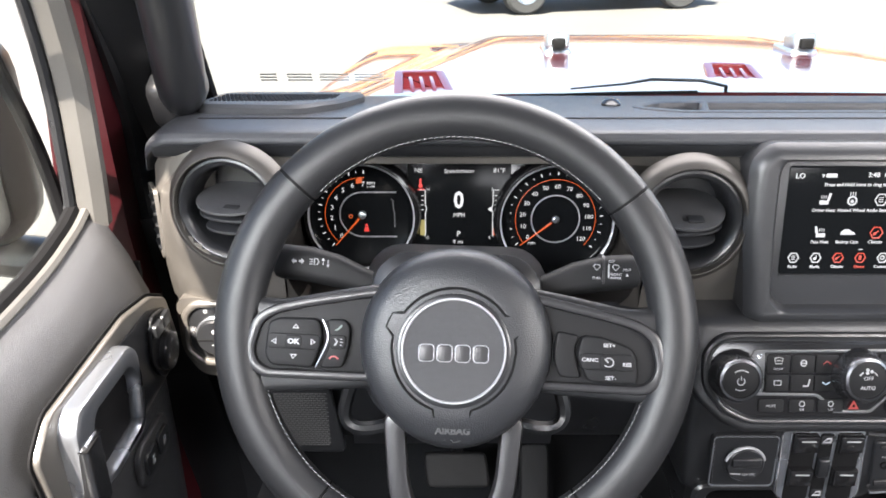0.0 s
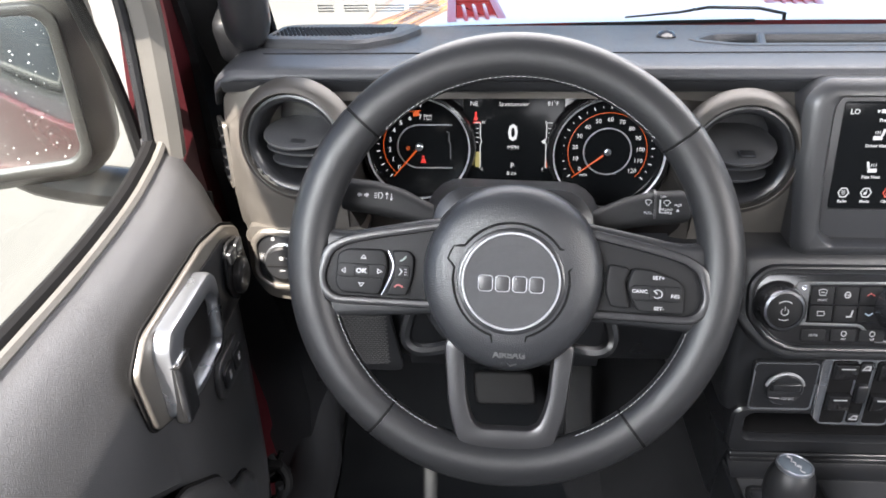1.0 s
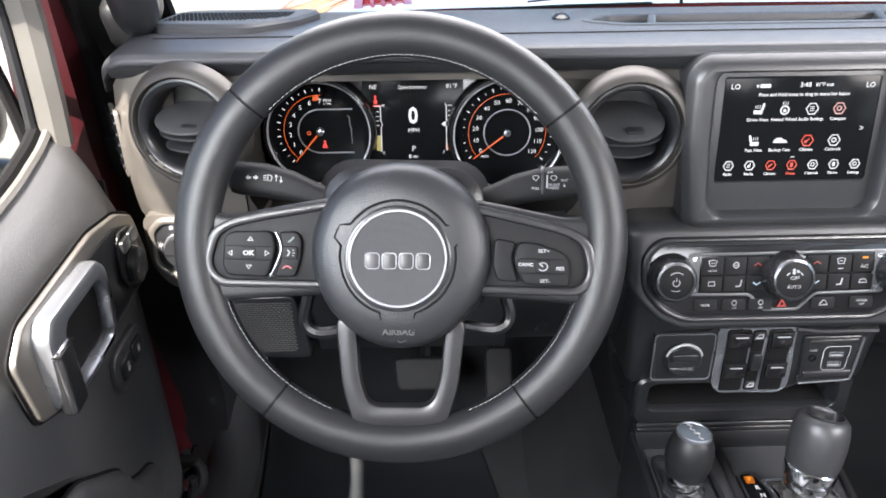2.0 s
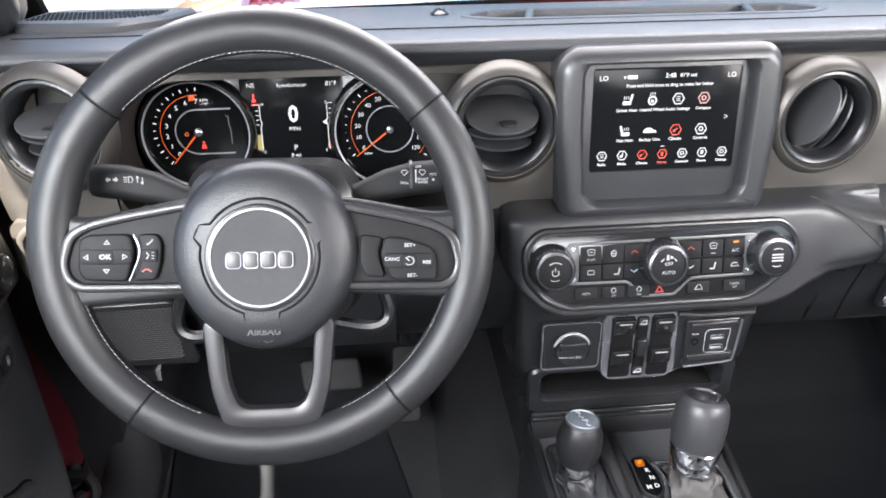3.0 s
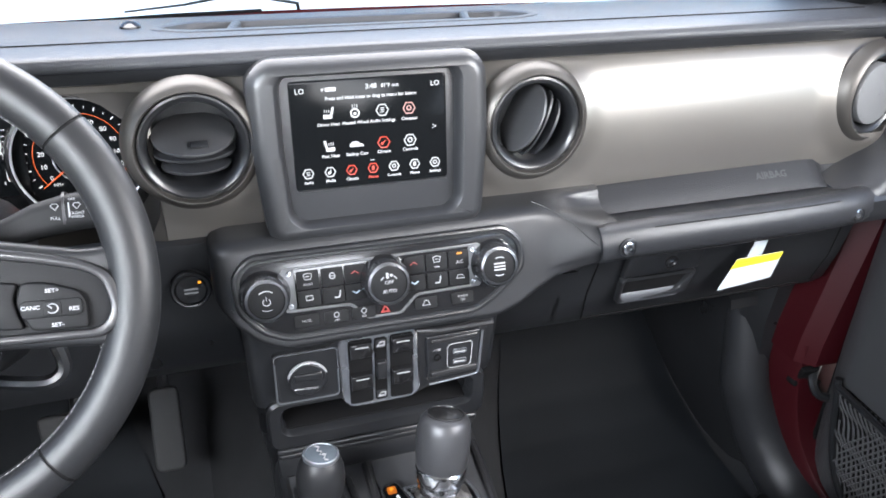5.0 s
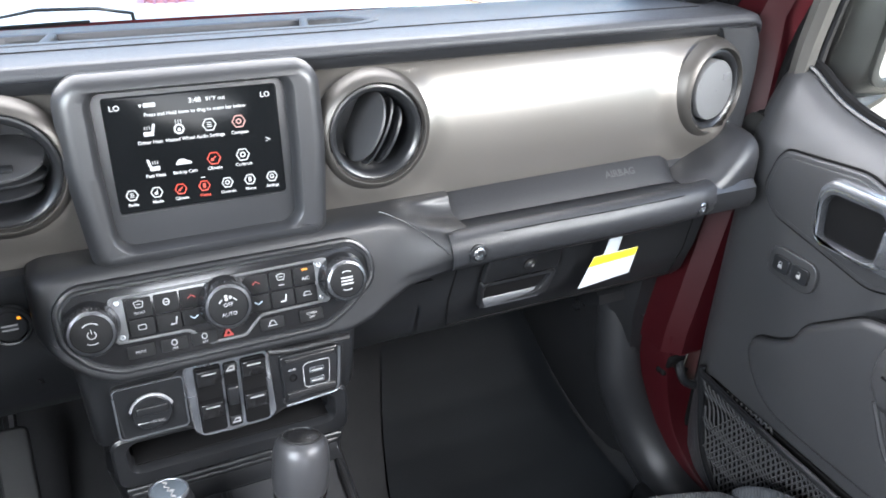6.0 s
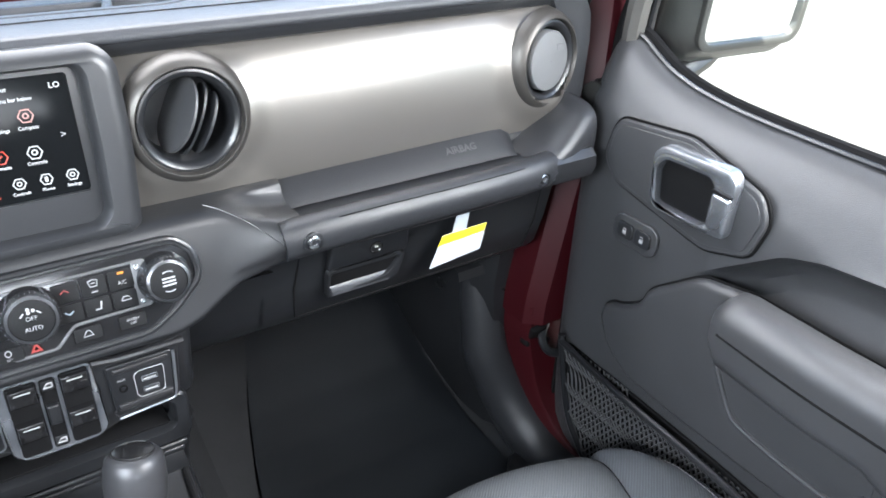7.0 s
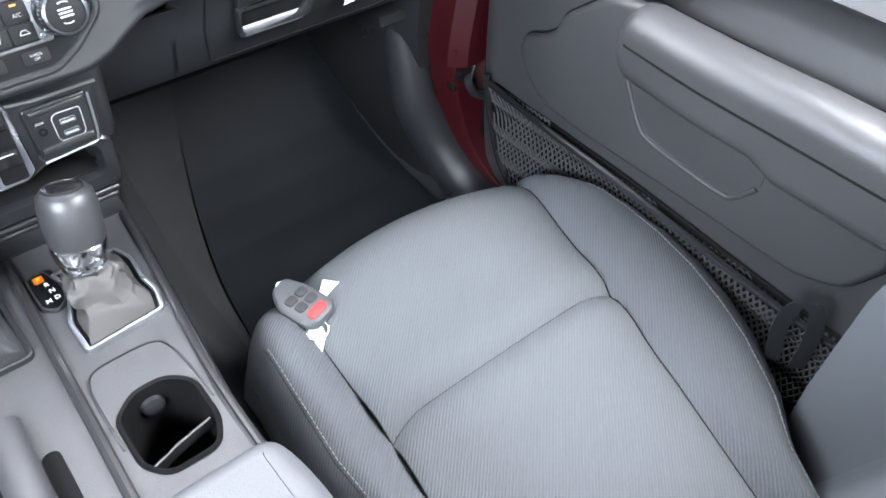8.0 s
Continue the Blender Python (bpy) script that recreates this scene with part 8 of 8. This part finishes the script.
# ---- floor: mats, pedals ----
CARPET2 = mat("mat_carpet", (0.0075, 0.0090, 0.0108), 0.6, grain=900, bump=1.0, vary=0.5, spec=0.14)
for cx in (0.02, 0.762):
    fm = thing("floor_mat", (cx, 0.75, 0.53), "black carpet floor mat in the footwell", "floor mat", group="floor mats")
    def mat_at(u, v, cx=cx):
        y = 0.50 + 0.64 * v
        e = 0.600 + 0.150 * v - 0.035 * math.sin(math.pi * v)
        x = e + (1.025 - e) * u
        x = x if cx > CX else 2 * CX - x
        z = floor_at((x - (L - 0.06)) / (1.06 - L + 0.12), (y + 1.9) / 3.06)[2]
        return (x, y, z + 0.006)
    part("mat", grid_sheet(mat_at, 30, 60, thick=(0, 0, -0.004)), CARPET2, fm)
pd = thing("brake_pedal", (0.017, 0.90, 0.74), "black brake pedal with rubber pad", "pedal")
part("pad", plate(rpoly([(-0.046, 0.024), (0.046, 0.024), (0.052, -0.026), (-0.040, -0.026)], 0.010), 0.014, face(0.017, 0.905, 0.744, 30), 0.005), RUBBER, pd)
part("arm", tube([(0.02, 0.915, 0.745), (0.025, 0.96, 0.85), (0.03, 1.0, 1.0)], 0.009, 8), BLACK, pd)
pd = thing("accelerator_pedal", (0.135, 0.90, 0.72), "narrow black accelerator pedal", "pedal")
part("pad", plate(rrect(0.042, 0.12, 0.010, 4), 0.012, face(0.135, 0.905, 0.715, 32), 0.004), RUBBER, pd)
part("arm", tube([(0.135, 0.93, 0.75), (0.14, 0.99, 0.85), (0.14, 1.02, 0.98)], 0.008, 8), BLACK, pd)

# ---- key on the passenger seat ----
ky = thing("car_key", (0.600, 0.385, 0.765), "grey key fob with a red button and paper tag", "car key")
KYM = pose(0.612, 0.437, 0.7665, 2, 3, -72) @ Matrix.Diagonal((1.06, 1.22, 1.1, 1))
part("paper_tag", plate(ccw([(-0.012, 0.038), (0.006, 0.045), (0.056, -0.040), (0.038, -0.048)]), 0.0008, KYM @ pose(0, 0, -0.0005), 0.0002), PAPER, ky, "white paper tag")
fob = part("fob", loft([[(x, y, z) for x, y in inset(ccw(rpoly([(-0.044, 0.006), (-0.040, 0.014), (-0.018, 0.0195), (0.018, 0.0195), (0.030, 0.012), (0.030, -0.012), (0.018, -0.0195), (-0.018, -0.0195), (-0.040, -0.008)], 0.007)), i)] for i, z in ((0.002, 0.0), (0.0, 0.003), (0.0, 0.009), (0.002, 0.012), (0.006, 0.0135))], KYM), mat("fob_grey", (0.0450, 0.0475, 0.0510), 0.5, bump=0.1), ky)
part("red_button", plate(rrect(0.012, 0.022, 0.005, 4, 0.018, -0.001), 0.002, KYM @ pose(0, 0, 0.0135), 0.0008), mat("red_rubber", (0.40, 0.02, 0.02), 0.5, bump=0, vary=0.03), fob, "red button")
for x, y in ((-0.012, 0.007), (-0.012, -0.007), (0.002, 0.007), (0.002, -0.007)):
    part("button", plate(rrect(0.011, 0.0115, 0.003, 3, x, y), 0.002, KYM @ pose(0, 0, 0.0133), 0.0008), RUBBER, fob)
part("lanyard_hole", lathe([(0.0045, 0), (0.0045, 0.0008), (0.0020, 0.0008), (0.0015, -0.002)], KYM @ pose(-0.038, 0.003, 0.0115), 16), PAPER, fob)
part("split_ring", tube([(0.030 + 0.011 * math.cos(2 * math.pi * k / 20), -0.014 + 0.011 * math.sin(2 * math.pi * k / 20), 0.003) for k in range(20)], 0.0011, 6, closed=True, m=KYM), CHROME, ky)

# ---- windshield label ----
stk = thing("windshield_label", (-0.22, 0.95, 1.30), "small printed label on the windshield's corner", "label")
for k, (x, w) in enumerate(((-0.600, 0.020), (-0.562, 0.030), (-0.520, 0.036), (-0.478, 0.036))):
    part("print_bar", merge(*[box(w, 0.0022, 0.0002, WSM @ pose(x, 0.074 + 0.0045 * j, 0.0056), 0) for j in range(3)]), mat("label_print", (0.30, 0.30, 0.29), 0.8, bump=0), stk)

# ---- outside: vehicle ahead, lawn, parked cars seen in the mirrors ----
def car(name, x, y, yaw, paint, label):
    c = thing(name, (x, y, 0.0), label, "car", group="parked cars")
    m = pose(x, y, 0, 0, 0, yaw)
    sect = [(-2.2, 0.45, 0.75, 0.70), (-2.1, 0.35, 1.0, 0.84), (-1.2, 0.33, 1.08, 0.90), (0.0, 0.33, 1.06, 0.91), (1.2, 0.33, 1.04, 0.90), (2.0, 0.35, 0.90, 0.82), (2.15, 0.42, 0.72, 0.70)]
    part("body", loft([[(u, q[0], q[1]) for q in rrect(2 * w, zt - zb, 0.12, 4, 0, (zt + zb) / 2)] for u, zb, zt, w in sect], m), paint, c)
    part("cabin", loft([[(u, q[0], q[1]) for q in rrect(2 * w, 0.62, 0.12, 4, 0, 1.28)] for u, w in ((-1.9, 0.74), (-1.6, 0.80), (0.2, 0.80), (0.55, 0.72))], m), GLOSS, c)
    part("roof", loft([[(u, q[0], q[1]) for q in rrect(2 * w, 0.07, 0.03, 3, 0, 1.60)] for u, w in ((-1.9, 0.68), (-1.5, 0.74), (0.0, 0.74), (0.3, 0.68))], m), paint, c)
    for u in (-1.32, 1.32):
        for v in (-0.80, 0.80):
            wh = part("wheel", lathe([(0.20, -0.11), (0.31, -0.115), (0.345, -0.09), (0.35, 0.0), (0.345, 0.09), (0.31, 0.115), (0.20, 0.11)], m @ pose(u, v, 0.35, 90, 0, 0), 36), TYRE, c)
            part("rim", lathe([(0.21, -0.10), (0.19, -0.115), (0.05, -0.09), (0.001, -0.09)], m @ pose(u, v, 0.35, 90 if v < 0 else -90, 0, 0) @ pose(0, 0, 0, 180, 0, 0), 28), SILVER, wh)
    for v in (-0.6, 0.6):
        part("headlight", box(0.06, 0.30, 0.14, m @ pose(2.10, v, 0.78), 0.03, 3), SILVER, c)
    return c


# Unseen brown building, added only to tint the hood's reflections.
hall = thing("reflector_building", (-3.0, 44.0, 0.0), "long low brown building, unseen, added for the hood's reflections", "building")
part("wall", box(84.0, 8.0, 4.4, pose(-3.0, 48.0, 2.2), 0.05), mat("brown_brick", (0.36, 0.19, 0.07), 0.9, grain=6, bump=0.3, vary=0.25, blotch=0.3), hall)
part("roof", box(85.0, 9.0, 0.5, pose(-3.0, 48.0, 4.65), 0.05), mat("roof_edge", (0.20, 0.12, 0.06), 0.8, grain=8), hall)
for k in range(14):
    w = part("window", box(2.6, 0.12, 1.8, pose(-41.0 + 5.9 * k, 43.96, 2.2), 0.02), TRIM, hall)
    part("pane", box(2.3, 0.06, 1.5, pose(-41.0 + 5.9 * k, 43.89, 2.2), 0.01), GLOSS, w)


car("car", 2.25, 13.25, 17, CARPAINT, "dark car parked ahead on the sunlit asphalt")
car("car", 5.2, -6.5, 95, RED, "red car parked behind to the side")
solid("lawn", grid_sheet(lambda u, v: (-40 + 33 * u, -45 + 33 * v, 0.02 + 0.04 * noise.noise((u * 9, v * 9, 0))), 40, 40), GRASS, "green lawn beside the parking lot", "grass", kind="stuff")
